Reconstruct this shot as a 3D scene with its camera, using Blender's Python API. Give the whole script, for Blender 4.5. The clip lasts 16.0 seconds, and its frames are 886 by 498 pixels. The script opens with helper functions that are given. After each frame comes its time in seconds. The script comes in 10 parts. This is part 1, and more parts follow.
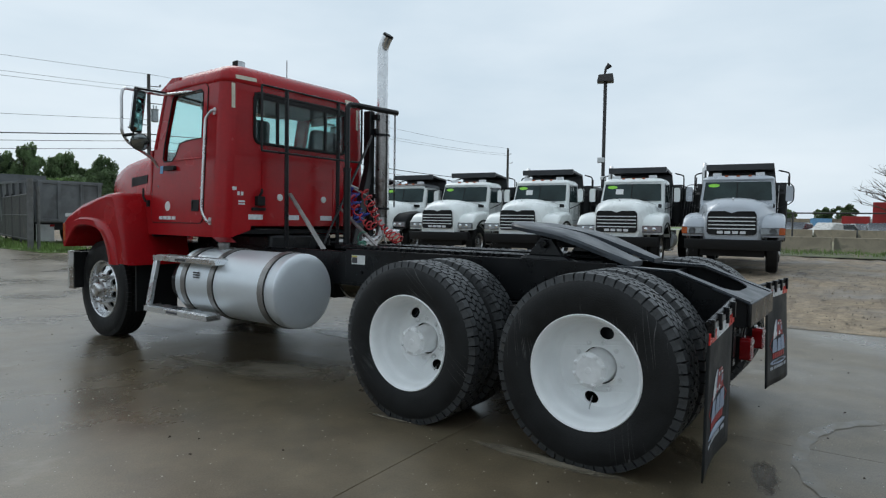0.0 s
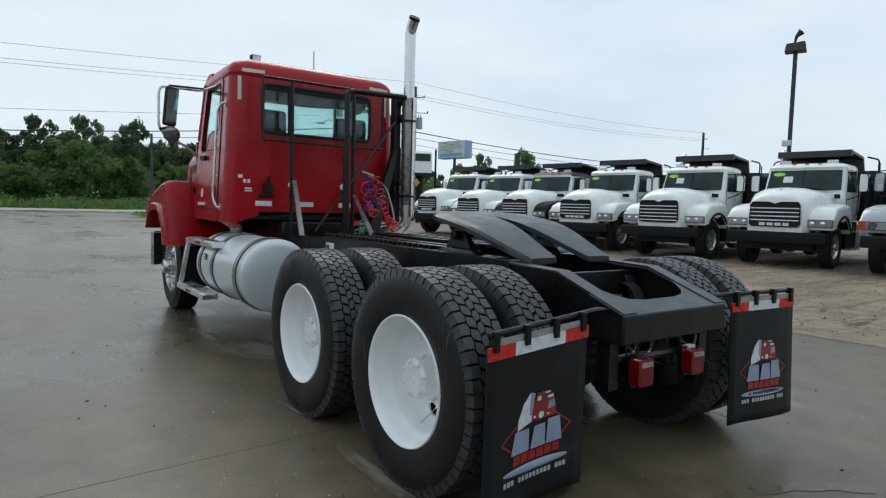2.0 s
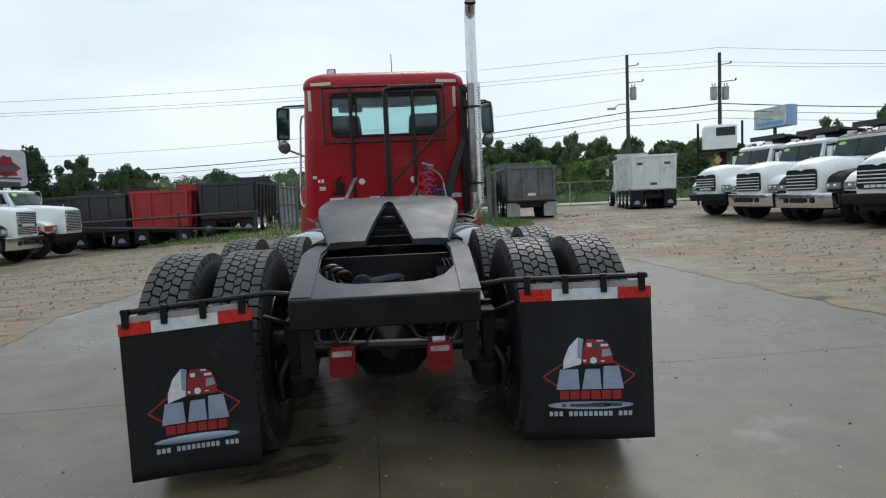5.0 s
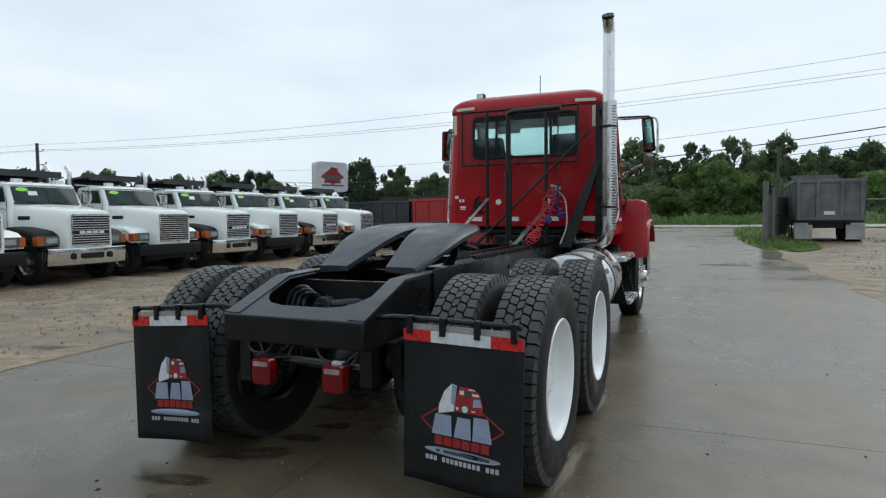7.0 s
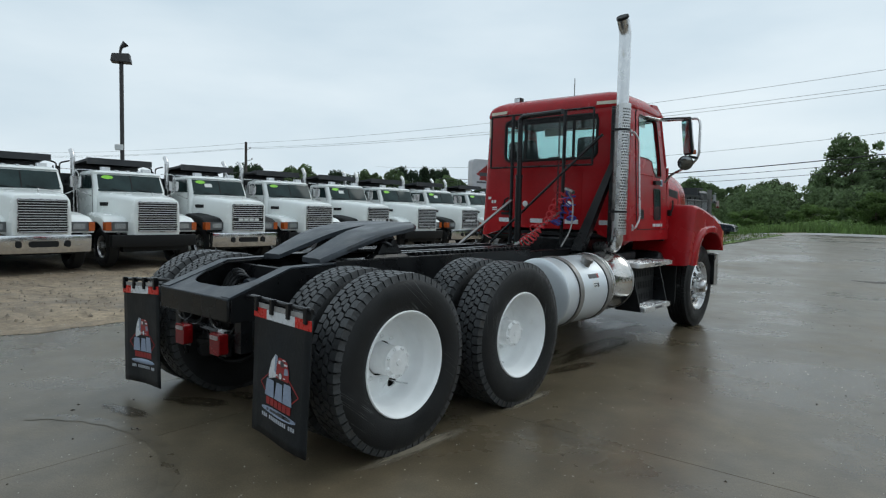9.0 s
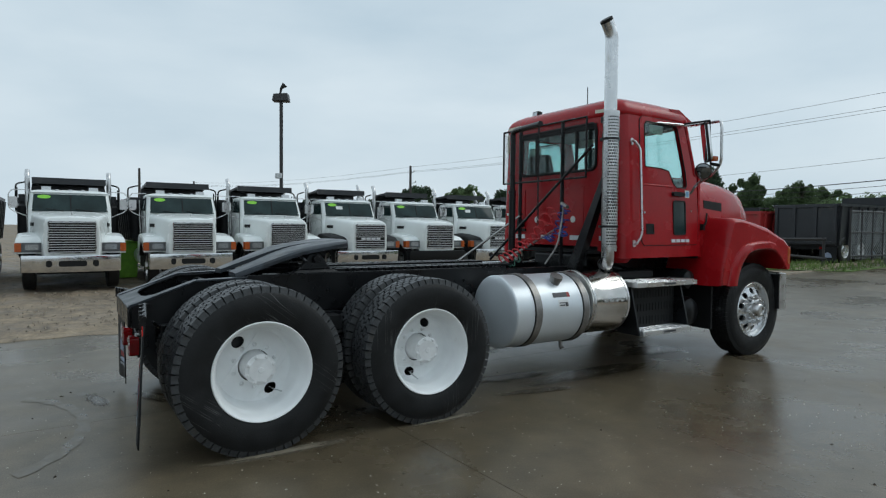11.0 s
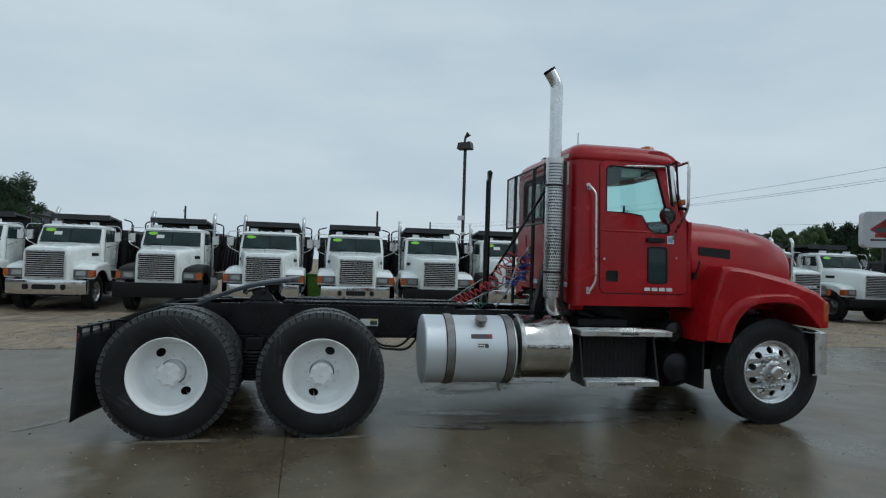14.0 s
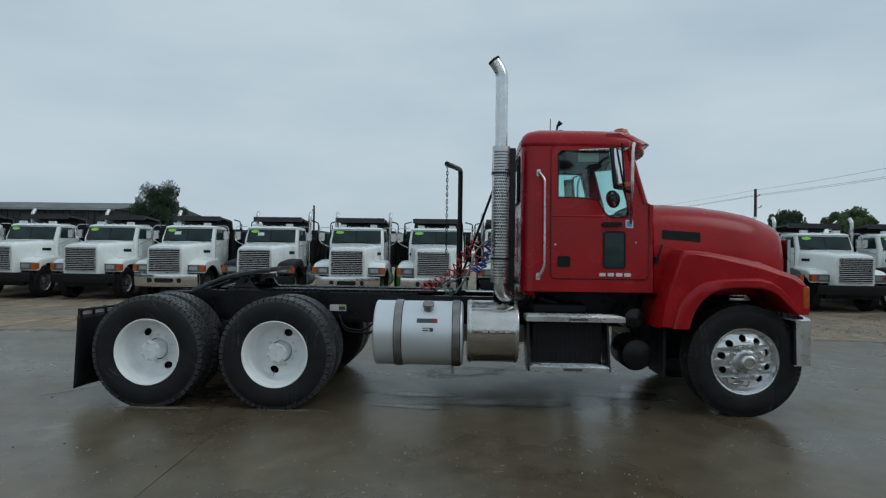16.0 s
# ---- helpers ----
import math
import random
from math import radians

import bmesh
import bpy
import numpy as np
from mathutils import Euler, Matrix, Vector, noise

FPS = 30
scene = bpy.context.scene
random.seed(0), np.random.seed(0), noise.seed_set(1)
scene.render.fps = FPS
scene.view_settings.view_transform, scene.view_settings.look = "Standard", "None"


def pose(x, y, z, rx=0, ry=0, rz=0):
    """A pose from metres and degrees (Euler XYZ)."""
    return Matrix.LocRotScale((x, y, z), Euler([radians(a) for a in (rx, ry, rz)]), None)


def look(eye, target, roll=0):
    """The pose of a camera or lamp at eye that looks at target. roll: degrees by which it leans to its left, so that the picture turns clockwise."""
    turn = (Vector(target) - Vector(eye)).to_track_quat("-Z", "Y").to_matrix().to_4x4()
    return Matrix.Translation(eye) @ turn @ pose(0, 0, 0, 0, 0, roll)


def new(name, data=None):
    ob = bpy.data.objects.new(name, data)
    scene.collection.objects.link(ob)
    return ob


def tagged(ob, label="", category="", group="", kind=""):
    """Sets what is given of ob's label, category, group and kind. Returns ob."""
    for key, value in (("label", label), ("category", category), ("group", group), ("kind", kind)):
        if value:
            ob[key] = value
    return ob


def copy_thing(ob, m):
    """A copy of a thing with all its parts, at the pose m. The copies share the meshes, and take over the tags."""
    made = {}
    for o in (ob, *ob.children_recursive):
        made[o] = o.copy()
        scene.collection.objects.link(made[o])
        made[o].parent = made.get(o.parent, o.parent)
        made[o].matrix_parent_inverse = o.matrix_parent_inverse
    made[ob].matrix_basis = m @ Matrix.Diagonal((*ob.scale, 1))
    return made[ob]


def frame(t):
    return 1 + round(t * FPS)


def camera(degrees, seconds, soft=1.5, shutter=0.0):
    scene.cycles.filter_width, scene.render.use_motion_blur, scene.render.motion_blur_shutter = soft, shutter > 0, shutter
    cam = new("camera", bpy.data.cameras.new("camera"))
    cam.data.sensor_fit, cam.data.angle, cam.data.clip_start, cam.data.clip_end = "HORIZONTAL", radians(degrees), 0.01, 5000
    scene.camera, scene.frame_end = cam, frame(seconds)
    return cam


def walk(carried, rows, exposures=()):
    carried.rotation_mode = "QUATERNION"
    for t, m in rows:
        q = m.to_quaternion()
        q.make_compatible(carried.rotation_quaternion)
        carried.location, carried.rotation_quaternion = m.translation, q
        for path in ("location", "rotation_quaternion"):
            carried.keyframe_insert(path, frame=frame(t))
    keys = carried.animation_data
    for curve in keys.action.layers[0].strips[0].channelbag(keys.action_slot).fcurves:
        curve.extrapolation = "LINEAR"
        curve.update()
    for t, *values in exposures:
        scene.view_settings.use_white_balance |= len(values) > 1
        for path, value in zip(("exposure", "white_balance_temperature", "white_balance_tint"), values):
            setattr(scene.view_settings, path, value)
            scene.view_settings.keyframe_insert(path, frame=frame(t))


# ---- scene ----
cam = camera(72.3, 16.0, soft=1.2)
PATH = [
    (0, (-4.381, -1.309, 1.363), (-2.76, -0.141, 1.272), 0.9),
    (0.5, (-3.954, -1.593, 1.395), (-2.396, -0.346, 1.265), 0.6),
    (1, (-3.625, -1.966, 1.37), (-2.247, -0.52, 1.269), 0.8),
    (1.5, (-3.26, -2.245, 1.362), (-2.005, -0.694, 1.227), 0.0),
    (2, (-2.791, -2.48, 1.397), (-1.62, -0.864, 1.257), 1.6),
    (2.5, (-2.355, -2.783, 1.355), (-1.421, -1.021, 1.211), -0.2),
    (3, (-1.88, -2.929, 1.349), (-1.174, -1.061, 1.234), -0.8),
    (3.2, (-1.651, -2.947, 1.34), (-1.034, -1.051, 1.193), 0.5),
    (5.3, (0.349, -3.481, 1.331), (0.336, -1.488, 1.165), -2.8),
    (5.5, (0.552, -3.478, 1.357), (0.407, -1.492, 1.181), -2.4),
    (6, (1.003, -3.348, 1.351), (0.57, -1.399, 1.224), 0.6),
    (6.5, (1.454, -3.249, 1.385), (0.84, -1.349, 1.277), -1.5),
    (7, (1.944, -3.228, 1.427), (1.146, -1.398, 1.316), -0.5),
    (7.5, (2.389, -3.105, 1.419), (1.41, -1.367, 1.286), 2.7),
    (8, (2.845, -3.018, 1.447), (1.782, -1.325, 1.376), 0.2),
    (8.5, (3.339, -2.921, 1.494), (2.149, -1.316, 1.411), 0.6),
    (9, (3.726, -2.616, 1.466), (2.43, -1.098, 1.341), 1.3),
    (9.5, (4.075, -2.288, 1.487), (2.715, -0.824, 1.409), 1.5),
    (9.7, (4.238, -2.138, 1.475), (2.844, -0.707, 1.372), 0.5),
    (11.8, (5.487, -0.444, 1.513), (3.722, 0.497, 1.485), 1.7),
    (12, (5.578, -0.262, 1.545), (3.807, 0.666, 1.533), 1.4),
    (12.5, (5.916, 0.122, 1.542), (4.043, 0.824, 1.565), 0.7),
    (13, (6.191, 0.479, 1.56), (4.31, 1.157, 1.576), 1.1),
    (13.5, (6.41, 0.893, 1.592), (4.486, 1.438, 1.561), 2.4),
    (14, (6.641, 1.335, 1.572), (4.673, 1.688, 1.613), 1.8),
    (14.5, (6.8, 1.753, 1.585), (4.818, 2.013, 1.656), 0.2),
    (15, (6.895, 2.209, 1.596), (4.901, 2.354, 1.641), 0.7),
    (15.5, (7.018, 2.662, 1.577), (5.019, 2.613, 1.613), 0.9),
    (16, (7.053, 3.117, 1.564), (5.055, 3.038, 1.572), 0.8),
]
walk(cam, [(t, look(eye, target, roll)) for t, eye, target, roll in PATH],
     exposures=((0.0, 0.02, 6200, 7), (3.0, 0.18, 6280, 8), (5.5, 0.24, 6350, 8), (8.0, 0.14, 6270, 6), (9.5, -0.03, 6200, 5), (12.0, -0.16, 6100, 4), (16.0, -0.42, 6000, 3)))


from mathutils.geometry import tessellate_polygon

# ---------- sky, sun ----------
world = bpy.data.worlds.new("overcast_sky")
scene.world = world
world.use_nodes = True
wt = world.node_tree
bgnode = wt.nodes["Background"]
sky = wt.nodes.new("ShaderNodeTexSky")
sky.sky_type, sky.sun_disc = "NISHITA", False
sky.sun_elevation, sky.sun_rotation = radians(48), radians(20)
sky.air_density, sky.dust_density = 1.0, 4.0
skyscale = wt.nodes.new("ShaderNodeMix")
skyscale.data_type, skyscale.blend_type = "RGBA", "MULTIPLY"
skyscale.inputs[0].default_value = 1.0
skyscale.inputs[7].default_value = (0.1, 0.1, 0.1, 1)
wt.links.new(sky.outputs[0], skyscale.inputs[6])
coord = wt.nodes.new("ShaderNodeTexCoord")
stretch = wt.nodes.new("ShaderNodeMapping")
stretch.inputs["Scale"].default_value = (1.2, 1.2, 4.0)
wt.links.new(coord.outputs["Generated"], stretch.inputs[0])
cloud = wt.nodes.new("ShaderNodeTexNoise")
cloud.inputs["Scale"].default_value, cloud.inputs["Detail"].default_value = 1.6, 5.0
wt.links.new(stretch.outputs[0], cloud.inputs["Vector"])
ramp = wt.nodes.new("ShaderNodeValToRGB")
ramp.color_ramp.elements[0].position, ramp.color_ramp.elements[0].color = 0.3, (0.61, 0.705, 0.785, 1)
ramp.color_ramp.elements[1].position, ramp.color_ramp.elements[1].color = 0.72, (0.835, 0.89, 0.935, 1)
wt.links.new(cloud.outputs[0], ramp.inputs[0])
cover = wt.nodes.new("ShaderNodeMix")
cover.data_type = "RGBA"
cover.inputs[0].default_value = 0.93
wt.links.new(skyscale.outputs[2], cover.inputs[6])
wt.links.new(ramp.outputs[0], cover.inputs[7])
wt.links.new(cover.outputs[2], bgnode.inputs[0])
bgnode.inputs[1].default_value = 1.0

sun = new("sun", bpy.data.lights.new("sun", "SUN"))
sun.data.energy, sun.data.angle, sun.data.color = 0.7, radians(35), (1.0, 0.97, 0.92)
sun.matrix_world = look((0, 0, 40), (-14, -38, 0))


# ---------- materials ----------
def tint(c, k):
    return tuple(min(1.0, v * k) for v in c) + (1,)


def surface(name, c, rough=0.5, metal=0.0, vary=0.15, scale=6.0, bump=0.0, bscale=60.0, coat=0.0, rvary=0.1, c2=None, stain=None,
            stain_at=0.62, sscale=1.2, alpha=1.0, rand=0.0, spec=0.5, scratch=0.0):
    """Principled surface with broad and fine variation; stain: a second colour in patches with a shape of their own."""
    m = bpy.data.materials.new(name)
    m.use_nodes = True
    nt = m.node_tree
    b = nt.nodes["Principled BSDF"]
    geo = nt.nodes.new("ShaderNodeTexCoord")
    big = nt.nodes.new("ShaderNodeTexNoise")
    big.inputs["Scale"].default_value, big.inputs["Detail"].default_value = scale, 6.0
    fine = nt.nodes.new("ShaderNodeTexNoise")
    fine.inputs["Scale"].default_value, fine.inputs["Detail"].default_value = bscale, 4.0
    for n in (big, fine):
        nt.links.new(geo.outputs["Object"], n.inputs["Vector"])
    r = nt.nodes.new("ShaderNodeValToRGB")
    r.color_ramp.elements[0].position, r.color_ramp.elements[1].position = 0.3, 0.7
    r.color_ramp.elements[0].color = tint(c, 1 - vary)
    r.color_ramp.elements[1].color = tint(c2 or c, 1 + vary)
    nt.links.new(big.outputs[0], r.inputs[0])
    out = r.outputs[0]
    fm = nt.nodes.new("ShaderNodeMix")
    fm.data_type, fm.blend_type = "RGBA", "OVERLAY"
    fm.inputs[0].default_value = min(0.6, vary * 1.2)
    nt.links.new(out, fm.inputs[6])
    nt.links.new(fine.outputs[0], fm.inputs[7])
    out = fm.outputs[2]
    if stain:
        sn = nt.nodes.new("ShaderNodeTexNoise")
        sn.inputs["Scale"].default_value, sn.inputs["Detail"].default_value = sscale, 8.0
        nt.links.new(geo.outputs["Object"], sn.inputs["Vector"])
        sr = nt.nodes.new("ShaderNodeValToRGB")
        sr.color_ramp.elements[0].position, sr.color_ramp.elements[1].position = stain_at, stain_at + 0.12
        nt.links.new(sn.outputs[0], sr.inputs[0])
        sm = nt.nodes.new("ShaderNodeMix")
        sm.data_type = "RGBA"
        nt.links.new(sr.outputs[0], sm.inputs[0])
        nt.links.new(out, sm.inputs[6])
        sm.inputs[7].default_value = (*stain, 1)
        out = sm.outputs[2]
    if scratch:
        # thin pale scuff lines: level lines of a broad noise, broken up by a second one
        wn, kn = nt.nodes.new("ShaderNodeTexNoise"), nt.nodes.new("ShaderNodeTexNoise")
        wn.inputs["Scale"].default_value, wn.inputs["Detail"].default_value = 1.0, 1.0
        mq = nt.nodes.new("ShaderNodeMapping")
        mq.inputs["Scale"].default_value, mq.inputs["Rotation"].default_value = (0.8, 24.0, 1.1), (0.9, 0, 0)
        nt.links.new(geo.outputs["Object"], mq.inputs[0])
        kn.inputs["Scale"].default_value, kn.inputs["Detail"].default_value = 3.0, 5.0
        ring, gate_ = nt.nodes.new("ShaderNodeValToRGB"), nt.nodes.new("ShaderNodeValToRGB")
        nt.links.new(mq.outputs[0], wn.inputs["Vector"])
        nt.links.new(geo.outputs["Object"], kn.inputs["Vector"])
        el = ring.color_ramp.elements
        el[0].position, el[0].color, el[1].position, el[1].color = 0.49, (0, 0, 0, 1), 0.5, (1, 1, 1, 1)
        e3 = el.new(0.51)
        e3.color = (0, 0, 0, 1)
        gate_.color_ramp.elements[0].position, gate_.color_ramp.elements[1].position = 0.56, 0.62
        nt.links.new(wn.outputs[0], ring.inputs[0])
        nt.links.new(kn.outputs[0], gate_.inputs[0])
        mu = nt.nodes.new("ShaderNodeMix")
        mu.data_type, mu.blend_type = "RGBA", "MULTIPLY"
        mu.inputs[0].default_value = 1.0
        nt.links.new(ring.outputs[0], mu.inputs[6])
        nt.links.new(gate_.outputs[0], mu.inputs[7])
        sx = nt.nodes.new("ShaderNodeMix")
        sx.data_type = "RGBA"
        nt.links.new(mu.outputs[2], sx.inputs[0])
        nt.links.new(out, sx.inputs[6])
        sx.inputs[7].default_value = (scratch, scratch, scratch, 1)
        out = sx.outputs[2]
    if rand:
        oi = nt.nodes.new("ShaderNodeObjectInfo")
        hs = nt.nodes.new("ShaderNodeHueSaturation")
        mr = nt.nodes.new("ShaderNodeMapRange")
        mr.inputs[3].default_value, mr.inputs[4].default_value = 1 - rand, 1 + rand
        nt.links.new(oi.outputs["Random"], mr.inputs[0])
        nt.links.new(mr.outputs[0], hs.inputs["Value"])
        nt.links.new(out, hs.inputs["Color"])
        out = hs.outputs[0]
    nt.links.new(out, b.inputs["Base Color"])
    rr = nt.nodes.new("ShaderNodeMapRange")
    rr.inputs[1].default_value, rr.inputs[2].default_value = 0.3, 0.7
    rr.inputs[3].default_value, rr.inputs[4].default_value = max(0.02, rough - rvary), min(1.0, rough + rvary)
    nt.links.new(big.outputs[0], rr.inputs[0])
    nt.links.new(rr.outputs[0], b.inputs["Roughness"])
    b.inputs["Metallic"].default_value = metal
    b.inputs["Specular IOR Level"].default_value = spec
    if coat:
        b.inputs["Coat Weight"].default_value, b.inputs["Coat Roughness"].default_value = coat, 0.12
    if bump:
        bn = nt.nodes.new("ShaderNodeBump")
        bn.inputs["Strength"].default_value, bn.inputs["Distance"].default_value = bump, 0.01
        nt.links.new(fine.outputs[0], bn.inputs["Height"])
        nt.links.new(bn.outputs[0], b.inputs["Normal"])
    return m


def glass(name, c, rough=0.03, alpha=0.5):
    """Tinted pane: part clear, part glossy."""
    m = bpy.data.materials.new(name)
    m.use_nodes = True
    nt = m.node_tree
    nt.nodes.remove(nt.nodes["Principled BSDF"])
    t = nt.nodes.new("ShaderNodeBsdfTransparent")
    t.inputs[0].default_value = (*c, 1)
    g = nt.nodes.new("ShaderNodeBsdfGlossy")
    g.inputs["Roughness"].default_value = rough
    g.inputs[0].default_value = (0.9, 0.95, 0.95, 1)
    f = nt.nodes.new("ShaderNodeLayerWeight")
    f.inputs[0].default_value = 0.5
    pw = nt.nodes.new("ShaderNodeMath")
    pw.operation = "POWER"
    pw.inputs[1].default_value = 3.5
    nt.links.new(f.outputs["Facing"], pw.inputs[0])
    mr = nt.nodes.new("ShaderNodeMapRange")
    mr.inputs[3].default_value, mr.inputs[4].default_value = 0.05, 0.75
    nt.links.new(pw.outputs[0], mr.inputs[0])
    mx = nt.nodes.new("ShaderNodeMixShader")
    nt.links.new(mr.outputs[0], mx.inputs[0])
    nt.links.new(t.outputs[0], mx.inputs[1])
    nt.links.new(g.outputs[0], mx.inputs[2])
    nt.links.new(mx.outputs[0], nt.nodes["Material Output"].inputs[0])
    return m


def foliage(name, c, rough, **kw):
    """Leaf surface that lets part of the light through."""
    m = surface(name, c, rough, spec=0.2, **kw)
    nt = m.node_tree
    b, o = nt.nodes["Principled BSDF"], nt.nodes["Material Output"]
    t = nt.nodes.new("ShaderNodeBsdfTranslucent")
    nt.links.new(b.inputs["Base Color"].links[0].from_socket, t.inputs[0])
    x = nt.nodes.new("ShaderNodeMixShader")
    x.inputs[0].default_value = 0.5
    nt.links.new(b.outputs[0], x.inputs[1])
    nt.links.new(t.outputs[0], x.inputs[2])
    nt.links.new(x.outputs[0], o.inputs[0])
    return m


RED = surface("red_paint", (0.335, 0.0065, 0.0105), 0.24, vary=0.14, scale=2.5, bscale=30, coat=0.0, rvary=0.07, stain=(0.33, 0.016, 0.02), stain_at=0.66, spec=0.32)
RED_DULL = surface("red_dump_paint", (0.33, 0.02, 0.02), 0.55, vary=0.2, scale=2, stain=(0.2, 0.06, 0.05))
BLACK = surface("chassis_black", (0.008, 0.0085, 0.0095), 0.3, vary=0.25, scale=5, bump=0.06, bscale=90, rvary=0.08, stain=(0.026, 0.025, 0.024), stain_at=0.7, sscale=4, spec=0.30)
BLACK_MATT = surface("black_plastic", (0.009, 0.0095, 0.010), 0.55, vary=0.2, scale=8, spec=0.25)
GREASE = surface("fifth_wheel_steel", (0.024, 0.030, 0.038), 0.38, vary=0.35, scale=7, bump=0.12, bscale=45, rvary=0.1, spec=0.42, stain=(0.010, 0.011, 0.013), stain_at=0.58, sscale=5)
RUBBER = surface("tyre_rubber", (0.0135, 0.014, 0.0145), 0.52, vary=0.35, scale=7, bump=0.2, bscale=120, rvary=0.15, stain=(0.036, 0.034, 0.031), stain_at=0.66, sscale=9, spec=0.25, scratch=0.13)
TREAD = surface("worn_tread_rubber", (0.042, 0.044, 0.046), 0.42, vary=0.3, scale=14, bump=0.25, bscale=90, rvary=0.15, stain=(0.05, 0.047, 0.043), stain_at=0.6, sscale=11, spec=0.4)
FLAP = surface("flap_rubber", (0.0125, 0.0140, 0.0155), 0.5, vary=0.3, scale=4, bump=0.15, bscale=40, rvary=0.14, spec=0.24, stain=(0.028, 0.030, 0.032), stain_at=0.62, sscale=5)
FLAP_PALE = surface("pale_gap_strip", (0.30, 0.29, 0.28), 0.6, vary=0.2, scale=12)
WHITE_RIM = surface("white_rim_paint", (0.89, 0.905, 0.905), 0.4, vary=0.05, scale=7, rvary=0.08, stain=(0.72, 0.71, 0.68), stain_at=0.68, sscale=9)
WHITE_HUB = surface("white_hub_paint", (0.82, 0.83, 0.83), 0.45, vary=0.07, scale=14, stain=(0.58, 0.56, 0.52), stain_at=0.68, sscale=20)
WHITE = surface("white_truck_paint", (0.80, 0.83, 0.815), 0.26, vary=0.03, scale=2, coat=0.3, rvary=0.05, stain=(0.72, 0.72, 0.69), stain_at=0.7, sscale=2.5)
SILVER = surface("silver_truck_paint", (0.42, 0.45, 0.49), 0.32, metal=0.3, vary=0.06, scale=2, coat=0.4)
ALU = surface("brushed_aluminium", (0.72, 0.73, 0.74), 0.27, metal=0.9, vary=0.1, scale=5, bump=0.06, bscale=50, rvary=0.1)
TANK = surface("tank_aluminium", (0.70, 0.74, 0.77), 0.38, metal=0.45, vary=0.06, scale=2.4, rvary=0.08, stain=(0.62, 0.65, 0.67), stain_at=0.64, sscale=3)
CHROME = surface("chrome", (0.72, 0.73, 0.74), 0.14, metal=1.0, vary=0.08, scale=8, rvary=0.06)
CHROME_DULL = surface("weathered_chrome", (0.62, 0.62, 0.62), 0.3, metal=1.0, vary=0.14, scale=9, rvary=0.12, stain=(0.3, 0.26, 0.22), stain_at=0.68, sscale=6)
STEEL = surface("stainless_cover", (0.6, 0.58, 0.55), 0.16, metal=1.0, vary=0.1, scale=6, rvary=0.08, stain=(0.4, 0.37, 0.33), stain_at=0.62, sscale=3)
STRAP = surface("strap_steel", (0.28, 0.27, 0.26), 0.4, metal=0.8, vary=0.25, scale=9)
MESH = surface("guard_mesh_black", (0.02, 0.02, 0.02), 0.5)
TAPE = surface("cream_tape", (0.62, 0.58, 0.47), 0.6, vary=0.12, scale=20)
REFLECT_R = surface("red_reflector", (0.55, 0.02, 0.015), 0.3, vary=0.1, scale=30)
REFLECT_W = surface("white_reflector", (0.66, 0.68, 0.7), 0.32, vary=0.08, scale=30)
LAMP_RED = surface("red_lens", (0.17, 0.004, 0.006), 0.2, vary=0.2, scale=20, coat=0.12, spec=0.3)
AMBER = surface("amber_lens", (0.40, 0.085, 0.016), 0.2, vary=0.1, scale=20, coat=0.4)
BEZEL = surface("lamp_bezel", (0.10, 0.105, 0.11), 0.4, metal=0.4, vary=0.15, scale=12)
LENS_DULL = surface("clouded_lens", (0.30, 0.24, 0.235), 0.35, vary=0.25, scale=25)
LENS = surface("clear_lens", (0.5, 0.53, 0.55), 0.08, metal=0.6, vary=0.2, scale=25)
GREY_BODY = surface("grey_dump_paint", (0.115, 0.12, 0.123), 0.55, vary=0.3, scale=2, stain=(0.07, 0.07, 0.07), stain_at=0.55)
GREY_PALE = surface("pale_grey_guard", (0.34, 0.345, 0.34), 0.6, vary=0.25, scale=2.5, stain=(0.2, 0.19, 0.17), stain_at=0.55)
BLACK_BODY = surface("black_dump_paint", (0.022, 0.024, 0.028), 0.42, vary=0.3, scale=1.5, stain=(0.06, 0.055, 0.05), stain_at=0.62)
WHITE_BODY = surface("white_dump_paint", (0.68, 0.69, 0.68), 0.45, vary=0.08, scale=2, stain=(0.45, 0.42, 0.37), stain_at=0.6)
LABEL = surface("pale_label", (0.68, 0.69, 0.68), 0.45, vary=0.06, scale=40)
LABEL_DK = surface("dark_print", (0.06, 0.06, 0.065), 0.5)
LABEL_YL = surface("yellow_label", (0.6, 0.52, 0.12), 0.45)
BLUE_LB = surface("blue_label", (0.16, 0.36, 0.6), 0.4)
LOGO_BLUE = surface("logo_blue_grey", (0.27, 0.32, 0.42), 0.5)
LOGO_PALE = surface("logo_pale_grey", (0.42, 0.44, 0.48), 0.5)
LOGO_RED = surface("logo_red", (0.30, 0.02, 0.02), 0.5)
GREEN_ST = surface("lime_sticker", (0.3, 0.72, 0.06), 0.4)
HOSE_R = surface("red_hose", (0.5, 0.03, 0.035), 0.35)
HOSE_B = surface("blue_hose", (0.03, 0.06, 0.32), 0.35)
HOSE_BK = surface("black_air_hose", (0.03, 0.031, 0.033), 0.3, spec=0.5)
HOSE_G = surface("green_hose", (0.08, 0.22, 0.16), 0.4)
SEAT = surface("seat_cloth", (0.05, 0.052, 0.055), 0.8, vary=0.2, scale=12)
INNER = surface("cab_lining", (0.045, 0.045, 0.048), 0.8, vary=0.15, scale=6)
GLASS = glass("teal_glass", (0.78, 0.93, 0.92))
GLASS_BG = surface("tinted_windscreen", (0.022, 0.038, 0.038), 0.05, vary=0.4, scale=1.5, rvary=0.03, spec=0.24)
